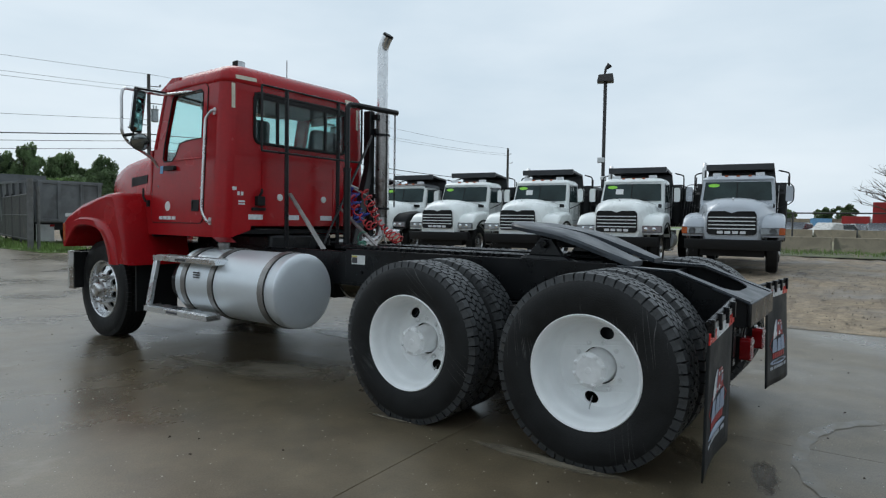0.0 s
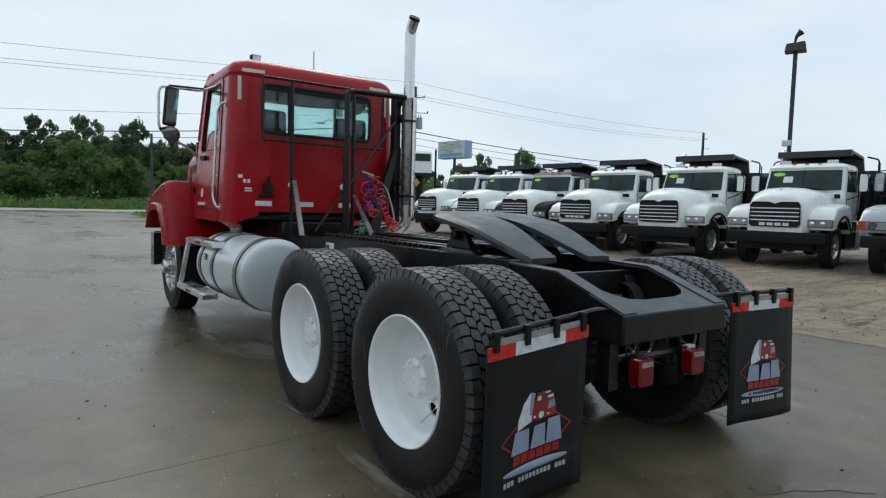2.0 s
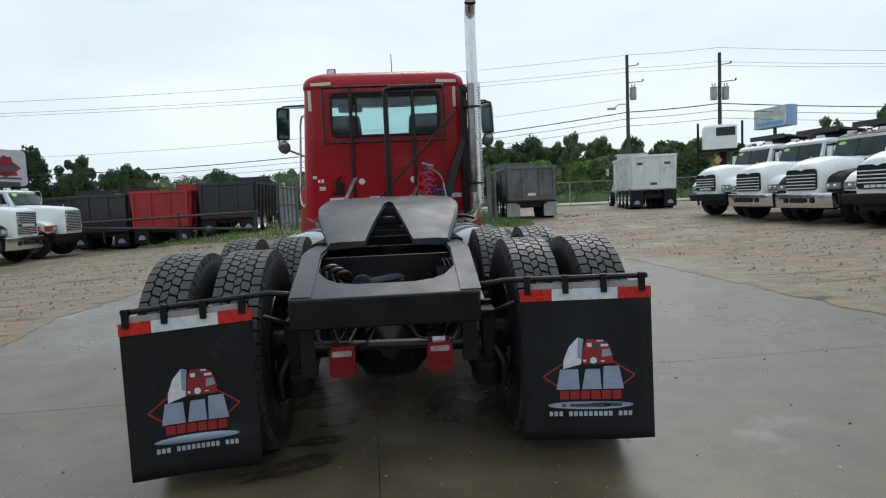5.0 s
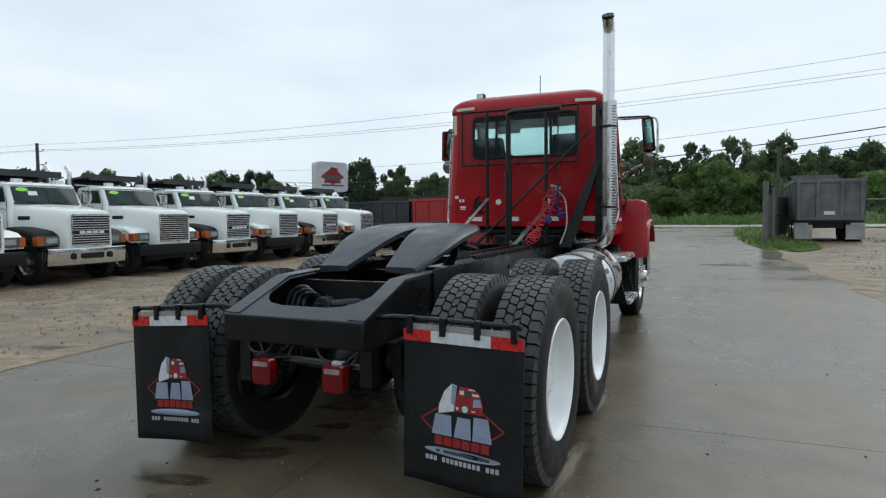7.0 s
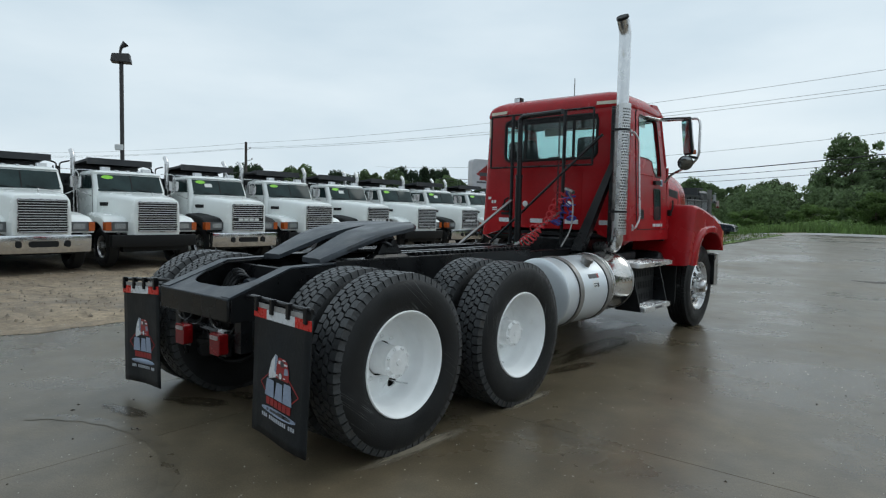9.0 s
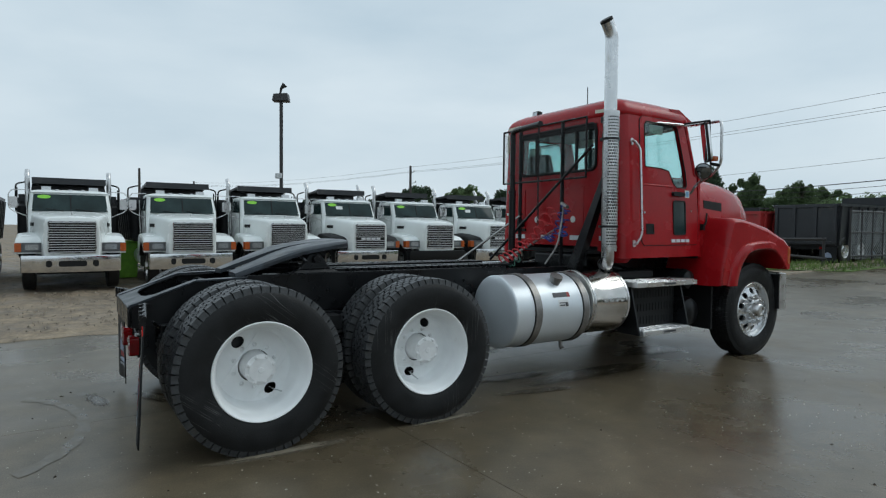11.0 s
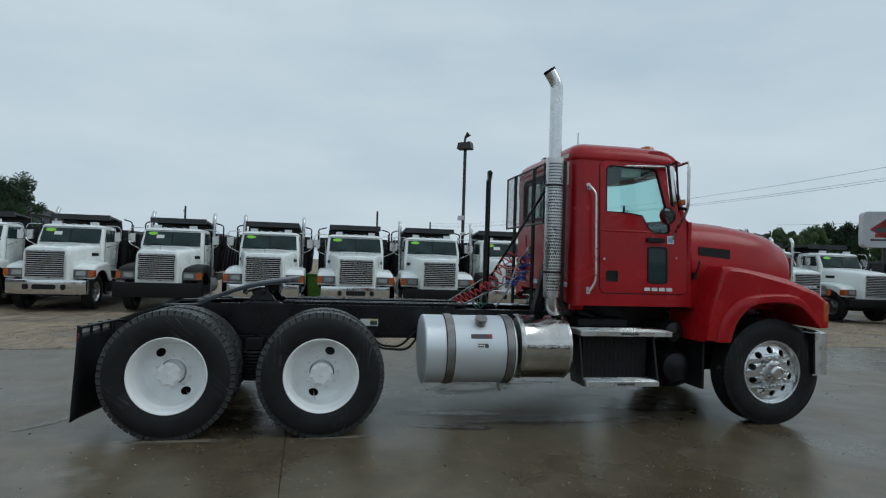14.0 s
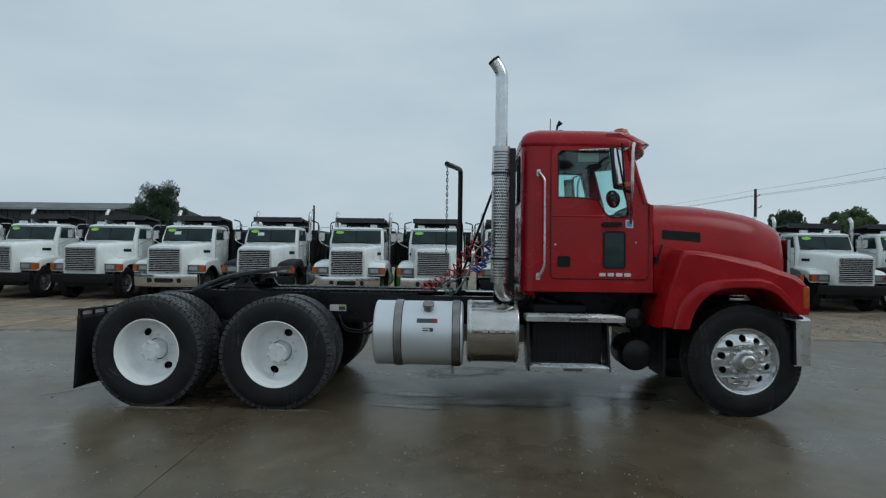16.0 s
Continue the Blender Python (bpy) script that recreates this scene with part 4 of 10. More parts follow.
def build_hood():
    ys = [4.985, 5.2, 5.53, 5.85, 6.12, 6.3, 6.42, 6.485, 6.52, 6.54]
    W = [0.93, 0.915, 0.885, 0.84, 0.785, 0.74, 0.705, 0.68, 0.65, 0.60]
    T = [2.115, 2.115, 2.098, 2.06, 2.012, 1.965, 1.92, 1.875, 1.82, 1.76]
    rings = []
    for y, w, t in zip(ys, W, T):
        half = [(0, t), (0.3 * w, t - 0.008), (0.55 * w, t - 0.02), (0.74 * w, t - 0.05), (0.88 * w, t - 0.105), (0.955 * w, t - 0.18), (0.99 * w, t - 0.28), (w + 0.008, t - 0.5), (w + 0.012, 1.19), (w, 1.165)]
        bow = 0.13 * soft(6.0, 6.42, y)
        rings.append([(CX + x, y - bow * (x / 0.65) ** 2, z) for x, z in half] + [(CX - x, y - bow * (x / 0.65) ** 2, z) for x, z in reversed(half[1:])])
    g = Geo()
    g.loft(rings)
    hood = part("hood", g, RED, tractor, "sloping red engine hood")
    # black gap against the cab
    gp = Geo()
    gp.loft([[(CX + (x - CX) * 0.985, y0, z - 0.012) for x, _, z in rings[0]] for y0 in (4.95, 4.99)])
    part("hood_gap", gp, BLACK_MATT, tractor)
    for s in (-1, 1):
        hx = lambda y: CX + s * (lerp(ys, W, y) + 0.004)
        sl = Geo()
        sl.hexa([(hx(5.07), 5.07, 1.72), (hx(5.46), 5.46, 1.69), (hx(5.46) - s * 0.005, 5.46, 1.79), (hx(5.07) - s * 0.005, 5.07, 1.81)],
                [(hx(5.07) - s * 0.04, 5.07, 1.72), (hx(5.46) - s * 0.04, 5.46, 1.69), (hx(5.46) - s * 0.05, 5.46, 1.79), (hx(5.07) - s * 0.05, 5.07, 1.81)])
        part("hood_intake", sl, BLACK_MATT, hood, "black side air intake")
        # front fender with its wheel arch
        # flat-topped wheel opening and the raised band round it
        arc = [(5.225, 0.86), (5.245, 0.94), (5.28, 1.035), (5.32, 1.1), (5.37, 1.155), (5.43, 1.205), (5.51, 1.24), (5.60, 1.255), (5.75, 1.262), (5.89, 1.258), (5.97, 1.238), (6.03, 1.205), (6.09, 1.155), (6.15, 1.095), (6.2, 1.045), (6.235, 1.01)]
        band = [(5.075, 0.86), (5.095, 0.95), (5.13, 1.08), (5.175, 1.155), (5.235, 1.22), (5.31, 1.28), (5.40, 1.317), (5.55, 1.34), (5.72, 1.352), (5.88, 1.352), (5.99, 1.325), (6.07, 1.275), (6.14, 1.21), (6.2, 1.14), (6.245, 1.08), (6.27, 1.02)]
        outline = [(4.955, 0.855)] + arc + [(6.30, 1.01), (6.345, 1.014), (6.352, 1.1), (6.35, 1.27), (6.33, 1.325), (6.265, 1.378), (6.12, 1.432), (5.93, 1.505), (5.67, 1.56), (5.41, 1.602), (5.26, 1.615), (5.19, 1.61), (5.15, 1.575), (5.08, 1.36), (5.01, 1.085)]
        n = len(outline)
        fg = Geo()
        xi, xo = 0.5, 1.235
        cols = [(xi, 0.0), (xo - 0.12, 0.0), (xo - 0.05, 0.012), (xo - 0.015, 0.035), (xo, 0.07)]
        cen = (5.75, 1.1)

        def shr(p, d):
            # pull the outer face's top edge in to round the shoulder
            y, z = p
            if z > 1.29 or y < 5.0:
                dy, dz = cen[0] - y, cen[1] - z
                l = math.hypot(dy, dz)
                return (y + dy / l * d * (1 if y > 5.2 else 0.4), z + dz / l * d)
            return p
        rngs = []
        for x, d in cols:
            rngs.append([(CX + s * x, *shr(p, d)) for p in outline])
        fg.loft(rngs, closed=True, cap=False)
        fg.plate(outline, [], lambda u, v, t: (CX + s * (xo - t), *shr((u, v), 0.07)), 0.004)
        fender = part("fender", fg, RED, tractor, "broad red front fender")
        lip = Geo()
        prof = [(-0.03, -0.02), (0.022, -0.03), (0.034, 0.1), (0.032, 0.75), (0.016, 0.95), (-0.01, 1.02), (-0.03, 0.9)]
        lip.loft([[(CX + s * (xo + px), ya + (yb_ - ya) * pr, za + (zb_ - za) * pr) for px, pr in prof] for (ya, za), (yb_, zb_) in zip(arc, band)])
        part("arch_lip", lip, RED, fender)
        ln = Geo()
        ln.loft([[(CX + s * x, y, z + 0.012) for x in (0.45, 1.2)] for y, z in arc], closed=False, cap=False)
        part("arch_liner", ln, BLACK_MATT, fender)
        sig = Geo()
        sig.hexa([(CX + s * 1.15, 6.366, 1.07), (CX + s * 1.2375, 6.352, 1.07), (CX + s * 1.2375, 6.35, 1.28), (CX + s * 1.15, 6.36, 1.28)],
                 [(CX + s * 1.13, 6.28, 1.07), (CX + s * 1.2375, 6.29, 1.07), (CX + s * 1.2375, 6.29, 1.28), (CX + s * 1.13, 6.28, 1.28)])
        part("turn_signal", sig, AMBER, fender, "amber corner lamp", bevel=0.01)
        hl = Geo()
        hl.box(*sorted((CX + s * 0.7, CX + s * 1.07)), 6.33, 6.37, 1.04, 1.24)
        part("headlight", hl, LENS, fender, bevel=0.01)
        # hanging splash guard behind the wheel
        sp = Geo()
        sp.box(*sorted((CX + s * 0.6, CX + s * 1.06)), 5.05, 5.075, 0.36, 0.86)
        part("splash_guard", sp, BLACK_MATT, tractor)
    # grille and bumper at the nose
    gr = Geo()
    gr.box(CX - 0.5, CX + 0.5, 6.52, 6.55, 1.05, 1.74)
    for k in range(9):
        gr.box(CX - 0.48, CX + 0.48, 6.545, 6.565, 1.09 + 0.07 * k, 1.12 + 0.07 * k)
    part("grille", gr, CHROME_DULL, tractor)
    bp = Geo()
    st = [(-1.19, 6.31), (-1.17, 6.40), (-0.95, 6.51), (-0.5, 6.65), (0, 6.71), (0.5, 6.65), (0.95, 6.51), (1.17, 6.40), (1.19, 6.31)]
    bp.loft([[(CX + x, y, 0.52), (CX + x, y, 0.95), (CX + x * 0.97, y - 0.05, 0.96), (CX + x * 0.96, y - 0.05, 0.51)] for x, y in st])
    part("bumper", bp, [CHROME_DULL], tractor, "wrap-around front bumper")
    for s in (-1, 1):
        bb = Geo()
        bb.box(*sorted((CX + s * 0.82, CX + s * 1.16)), 6.25, 6.335, 0.525, 0.945)
        part("bumper_bracket", bb, BLACK_MATT, tractor)
    # engine bay darkness: sump, axle beam, springs
    un = Geo()
    un.box(-0.4, 0.4, 4.9, 6.5, 0.62, 1.05)
    un.box(-0.28, 0.28, 5.3, 6.3, 0.42, 0.66)
    un.box(-0.75, 0.75, 5.75, 5.89, 0.42, 0.54)
    un.box(-0.42, 0.42, 3.7, 5.0, 0.85, 1.2)
    part("engine_block", un, BLACK, tractor, bevel=0.03)


def build_chassis():
    # C-section rails, level and then sloping down to the tail
    for s in (-1, 1):
        g = Geo()
        top = [(-0.69, 0.91), (-0.27, 1.062), (0.02, 1.07), (0.3, 1.072), (6.3, 1.08)]
        bot = [(-0.69, 0.76), (-0.27, 0.75), (0.02, 0.75), (0.3, 0.77), (6.3, 0.78)]
        o, i = s * 0.43, s * 0.418
        sec = lambda zt, zb, f: [(o, zt), (o, zb), (s * (0.43 - f), zb), (s * (0.43 - f), zb + 0.012), (i, zb + 0.012), (i, zt - 0.012), (s * (0.43 - f), zt - 0.012), (s * (0.43 - f), zt)]
        g.loft([[(x - 0.012, y, z) for x, z in sec(zt, zb, 0.095)] for (y, zt), (_, zb) in zip(top, bot)])
        rail = part("frame_rail", g, BLACK, tractor, "black painted C-section frame rail", bevel=0.004)
        # doubler plate and fifth-wheel mounting angle on top
        a = Geo()
        a.box(*sorted((s * 0.435 - 0.012, s * 0.30 - 0.012)), 0.25, 2.55, 1.083, 1.10)
        a.box(*sorted((s * 0.445 - 0.012, s * 0.434 - 0.012)), 0.1, 2.6, 0.80, 1.10)
        part("mounting_angle", a, BLACK, rail, bevel=0.003)
        bl = Geo()
        bl.lathe([(0, 0.015), (0.014, 0.015), (0.014, 0)], 6)
        bm_ = bl.mesh("bolt_head", [BLACK], 30)
        for y, z in [(-0.2, 0.98), (-0.12, 0.9), (-0.05, 1.0), (0.0, 0.88), (0.3, 0.95), (0.45, 0.85), (0.62, 0.97), (0.8, 0.86), (1.0, 0.95), (1.5, 0.9), (1.6, 1.0), (1.9, 0.88), (2.1, 0.98), (2.4, 0.9)]:
            part("bolt_head", bm_, None, rail, m=pose(s * 0.445 - 0.012, y, z, 0, 0, 0 if s > 0 else 180))
    # tail crossmember: front plate, cap plate with a scooped edge
    c = Geo()
    c.box(-0.455, 0.42, -0.715, -0.69, 0.765, 0.908)
    tc_ = part("tail_crossmember", c, BLACK, tractor, "broad black tail crossmember", bevel=0.01)
    # blue-grey puts the sky's reflection on the cap; the front face stays black
    c = Geo()
    scoop = [(-0.455, -0.715), (0.42, -0.715), (0.42, -0.50), (0.335, -0.42), (0.31, -0.47), (0.27, -0.535), (0.21, -0.575), (0.12, -0.595), (-0.15, -0.595), (-0.24, -0.575), (-0.295, -0.535), (-0.335, -0.47), (-0.36, -0.42), (-0.455, -0.50)]
    c.plate(scoop, [], lambda u, v, d: (u, v, 0.914 + 0.36 * (v + 0.69) + 0.004 - d), 0.014)
    part("cap_plate", c, GREASE, tc_, "worn blue-black scooped cap plate, sky sheen in its colour", bevel=0.004)
    for s in (-1, 1):
        p = Geo()
        pts = [(-0.705, 0.912), (-0.27, 1.07), (0.02, 1.078), (0.3, 1.08)]
        p.loft([[(s * 0.436 - 0.012, y, z + 0.006), (s * 0.34 - 0.012, y, z + 0.006), (s * 0.34 - 0.012, y, z - 0.004), (s * 0.436 - 0.012, y, z - 0.004)] for y, z in pts])
        part("rail_cap_plate", p, GREASE, tractor, "worn black cap plate on the sloping tail")
    # black mass added to fill the dark space between the tail lamps
    sx_ = Geo()
    sx_.hexa([(-0.2, 0.1, 0.40), (0.2, 0.1, 0.40), (0.2, 0.3, 0.40), (-0.2, 0.3, 0.40)], [(-0.43, 0.08, 0.66), (0.41, 0.08, 0.66), (0.41, 0.32, 0.66), (-0.43, 0.32, 0.66)])
    sx_.box(-0.43, 0.41, 0.08, 0.32, 0.655, 0.80)
    sx_.tube([(-0.75, 0.16, 0.46), (-0.3, 0.18, 0.44), (0.3, 0.18, 0.44), (0.75, 0.16, 0.46)], 0.03, 8)
    part("undercarriage_mass", sx_, BLACK, tractor, bevel=0.012)
    # torque rod, brake hoses and brake chambers in the open tail bay
    tr_ = Geo()
    tr_.tube([(-0.13, -0.2, 0.90), (0.3, -0.02, 0.94)], 0.026, 10)
    tr_.tube([(-0.15, -0.24, 0.895), (-0.15, -0.16, 0.895)], 0.055, 14)
    part("torque_rod", tr_, GREASE, tractor, "black torque rod with a round eye", bevel=0.004)
    for k in range(3):
        lp = Geo()
        lp.tube(bend([(-0.36 + 0.03 * k, -0.14, 0.80), (-0.37 + 0.035 * k, -0.2, 0.93), (-0.35 + 0.04 * k, -0.24, 1.0 - 0.015 * k), (-0.28 + 0.03 * k, -0.2, 1.01 - 0.02 * k), (-0.24 + 0.02 * k, -0.15, 0.92)], 0.04), 0.0095, 6)
        part("brake_hose", lp, HOSE_BK, tractor)
    for k in range(3):
        lp = Geo()
        lp.tube(bend([(0.36 - 0.03 * k, -0.2, 0.80), (0.37 - 0.03 * k, -0.16, 0.95), (0.33 - 0.02 * k, -0.13, 1.02), (0.24, -0.12, 1.0 - 0.02 * k)], 0.05), 0.0085, 6)
        part("brake_hose", lp, HOSE_BK, tractor)
    for k, x_ in enumerate((-0.36, -0.27, 0.09)):
        lp = Geo()
        lp.tube(bend([(x_, -0.66, 0.78), (x_ + 0.03, -0.64, 0.69 - 0.02 * (k % 2)), (x_ + 0.12 + 0.04 * k, -0.62, 0.69 - 0.015 * k), (x_ + 0.16 + 0.05 * k, -0.6, 0.77)], 0.03), 0.006, 6)
        part("lamp_cable", lp, HOSE_BK, tractor)
    for s in (-1, 1):
        bc = Geo()
        bc.lathe([(0.0, 0.0), (0.0, 0.07), (0.04, 0.09), (0.10, 0.094), (0.105, 0.106), (0.13, 0.106), (0.135, 0.094), (0.20, 0.09), (0.24, 0.06), (0.28, 0.035), (0.44, 0.03), (0.44, 0.0)], 20, axis="Z", m=pose(s * 0.50 - 0.005, -0.33, 0.36))
        part("brake_chamber", bc, BLACK, tractor, "black round brake chamber")
    for k in range(2):
        lp = Geo()
        lp.tube(bend([(0.44, 1.72, 0.86), (0.5, 1.8, 0.71 - 0.03 * k), (0.5, 2.02 + 0.08 * k, 0.69 - 0.03 * k), (0.45, 2.2 + 0.06 * k, 0.86)], 0.08), 0.012, 6)
        part("brake_hose", lp, BLACK_MATT, tractor)
    for y, w in ((-0.12, 0.02), (0.62, 0.05), (1.8, 0.05), (2.9, 0.05)):
        cm = Geo()
        cm.box(-0.42, 0.4, y - w, y + w, 0.80, 1.04)
        part("crossmember", cm, BLACK, tractor, bevel=0.004)
    # slider rails, hoses and deck strips between fifth wheel and cab
    d = Geo()
    for x in (-0.34, -0.2, 0.16, 0.31):
        d.box(x - 0.03, x + 0.03, 0.85, 2.75, 1.10, 1.125)
    for k in range(22):
        for x in (-0.395, 0.37):
            d.box(x - 0.018, x + 0.018, 0.95 + 0.07 * k, 0.985 + 0.07 * k, 1.10, 1.128)
    part("slider_rail", d, BLACK, tractor, "notched black slider rail", bevel=0.003)
    def line(path, r):
        ho = Geo()
        ho.tube(path, r, 6)
        part("air_line", ho, BLACK_MATT, tractor, "black rubber air line")

    for k in range(7):
        x = -0.3 + 0.1 * k
        line([(x + 0.05 * math.sin(j * 1.3 + k), -0.3 + j * 0.55, 0.86 + 0.05 * math.sin(j + k * 2)) for j in range(8)], 0.014)
    for k in range(4):
        line(bend([(-0.36 + 0.03 * k, 0.0, 0.9), (-0.37 + 0.03 * k, -0.22, 1.0 - 0.02 * k), (-0.36 + 0.04 * k, -0.3, 0.9), (-0.36 + 0.04 * k, -0.32, 0.6)], 0.08), 0.011)
        line(bend([(0.30 - 0.02 * k, 0.1, 0.92), (0.33 - 0.02 * k, -0.2, 0.97), (0.34 - 0.03 * k, -0.3, 0.75)], 0.08), 0.011)
    to = Geo()
    to.tube([(0.25, -0.35, 0.84), (-0.1, -0.05, 0.82)], 0.03, 10)
    to.lathe([(-0.05, 0.055), (0.05, 0.055)], 16, m=pose(-0.1, -0.05, 0.82))
    to.tube([(-0.3, -0.15, 0.72), (0.3, -0.1, 0.72)], 0.05, 10)
    part("torque_rod", to, BLACK, tractor)
    # axles, springs, brake chambers
    for y in (0.0, 1.27):
        ax = Geo()
        ax.tube([(-1.0, y, 0.545), (1.0, y, 0.545)], 0.085, 16)
        ax.lathe([(-0.2, 0.12), (-0.13, 0.2), (0, 0.225), (0.13, 0.2), (0.2, 0.12)], 24, m=pose(-0.02, y, 0.545))
        ax.lathe([(-0.30, 0.05), (-0.24, 0.13), (0.1, 0.17)], 20, m=pose(-0.02, y, 0.56, 0, 0, 90))
        part("axle", ax, BLACK, tractor, "black drive axle housing")
        for s in (-1, 1):
            bc = Geo()
            bc.lathe([(-0.13, 0.06), (-0.12, 0.085), (-0.02, 0.09), (-0.01, 0.1), (0.01, 0.1), (0.02, 0.09), (0.10, 0.08), (0.12, 0.03), (0.12, 0)], 20, m=pose(s * 0.52, y - 0.22, 0.50, 0, -75, 90))
            part("brake_chamber", bc, BLACK, tractor)
            bd = Geo()
            bd.lathe([(-0.14, 0.215), (0.1, 0.225), (0.12, 0.18), (0.12, 0)], 28, m=pose(s * 0.78, y, 0.545, 0, 0, 0 if s > 0 else 180))
            part("brake_drum", bd, BLACK, tractor)
    for s in (-1, 1):
        sp = Geo()
        for k in range(7):
            z = 0.80 - 0.035 * k
            w = 0.62 - 0.06 * k
            sp.loft([[(s * 0.50 - 0.05, yy, z - 0.12 * ((yy - 0.635) / 0.7) ** 2), (s * 0.50 + 0.05, yy, z - 0.12 * ((yy - 0.635) / 0.7) ** 2), (s * 0.50 + 0.05, yy, z - 0.03 - 0.12 * ((yy - 0.635) / 0.7) ** 2), (s * 0.50 - 0.05, yy, z - 0.03 - 0.12 * ((yy - 0.635) / 0.7) ** 2)] for yy in np.linspace(0.635 - w, 0.635 + w, 9)])
        sp.box(s * 0.5 - 0.09, s * 0.5 + 0.09, 0.5, 0.77, 0.45, 0.62)
        part("leaf_spring", sp, BLACK, tractor, "curved black leaf spring stack")
        bg_ = Geo()
        for k in range(9):
            bg_.lathe([(0, 0.105), (0.014, 0.118), (0.028, 0.105)], 20, axis="Z", m=pose(s * 0.72, 0.635, 0.42 + 0.03 * k))
        bg_.box(s * 0.72 - 0.08, s * 0.72 + 0.08, 0.56, 0.71, 0.7, 0.8)
        part("ribbed_chamber", bg_, BLACK_MATT, tractor)
    for y, turn in ((0.0, {-1: 8, 1: 53}), (1.27, {-1: 50, 1: 0})):
        for s in (-1, 1):
            drive_wheel(tractor, y, s, turn[s])
    for s in (-1, 1):
        steer_wheel(tractor, 5.82, s, 5)
    # fifth wheel
    Y = [0.03, 0.12, 0.25, 0.4, 0.52, 0.60, 0.66, 0.76, 0.85, 0.92, 0.965, 0.985]
    Z = [1.114, 1.148, 1.198, 1.255, 1.292, 1.310, 1.321, 1.337, 1.351, 1.361, 1.366, 1.368]
    HW = [0.345, 0.365, 0.40, 0.435, 0.452, 0.46, 0.464, 0.464, 0.455, 0.42, 0.345, 0.22]
    SL = [0.138, 0.122, 0.098, 0.068, 0.046, 0.038, 0.03]
    fw = Geo()
    T = 0.032
    cxf = 0.0
    for s in (-1, 1):
        rr = []
        for k in range(len(Y)):
            inn = SL[k] if k < len(SL) else 0.0
            xs = [inn + (HW[k] - inn) * f for f in (0, 0.3, 0.7, 0.95, 1.0)]
            zz = [0, 0, 0, -0.004, -0.02]
            rr.append([(cxf + s * x, Y[k], Z[k] + z) for x, z in zip(xs, zz)] + [(cxf + s * xs[4], Y[k], Z[k] - T - 0.014), (cxf + s * xs[0], Y[k], Z[k] - T)])
        fw.loft(rr)
    fwo = part("fifth_wheel", fw, GREASE, tractor, "tilted greasy steel fifth-wheel plate with V throat")
    ft = Geo()
    for s in (-1, 1):
        ft.hexa([(s * 0.33, 0.44, 1.10), (s * 0.43, 0.44, 1.10), (s * 0.43, 0.85, 1.10), (s * 0.33, 0.85, 1.10)], [(s * 0.35, 0.50, 1.13), (s * 0.41, 0.50, 1.13), (s * 0.41, 0.80, 1.13), (s * 0.35, 0.80, 1.13)])
        ft.hexa([(s * 0.35, 0.52, 1.13), (s * 0.41, 0.52, 1.13), (s * 0.41, 0.78, 1.13), (s * 0.35, 0.78, 1.13)], [(s * 0.36, 0.60, 1.25), (s * 0.40, 0.60, 1.25), (s * 0.40, 0.69, 1.265), (s * 0.36, 0.69, 1.265)])
        ft.tube([(s * 0.32, 0.65, 1.215), (s * 0.45, 0.65, 1.215)], 0.03, 12)
    ft.box(-0.25, 0.25, 0.70, 0.80, 1.22, 1.27)
    ft.tube([(0.1, 0.6, 1.24), (0.5, 0.52, 1.22), (0.56, 0.52, 1.2)], 0.012, 6)
    part("pivot_bracket", ft, BLACK, fwo, bevel=0.006)
    lk = Geo()
    lk.box(-0.1, 0.1, 0.55, 0.72, 1.18, 1.235)
    part("lock_jaw", lk, BLACK, fwo, bevel=0.01)


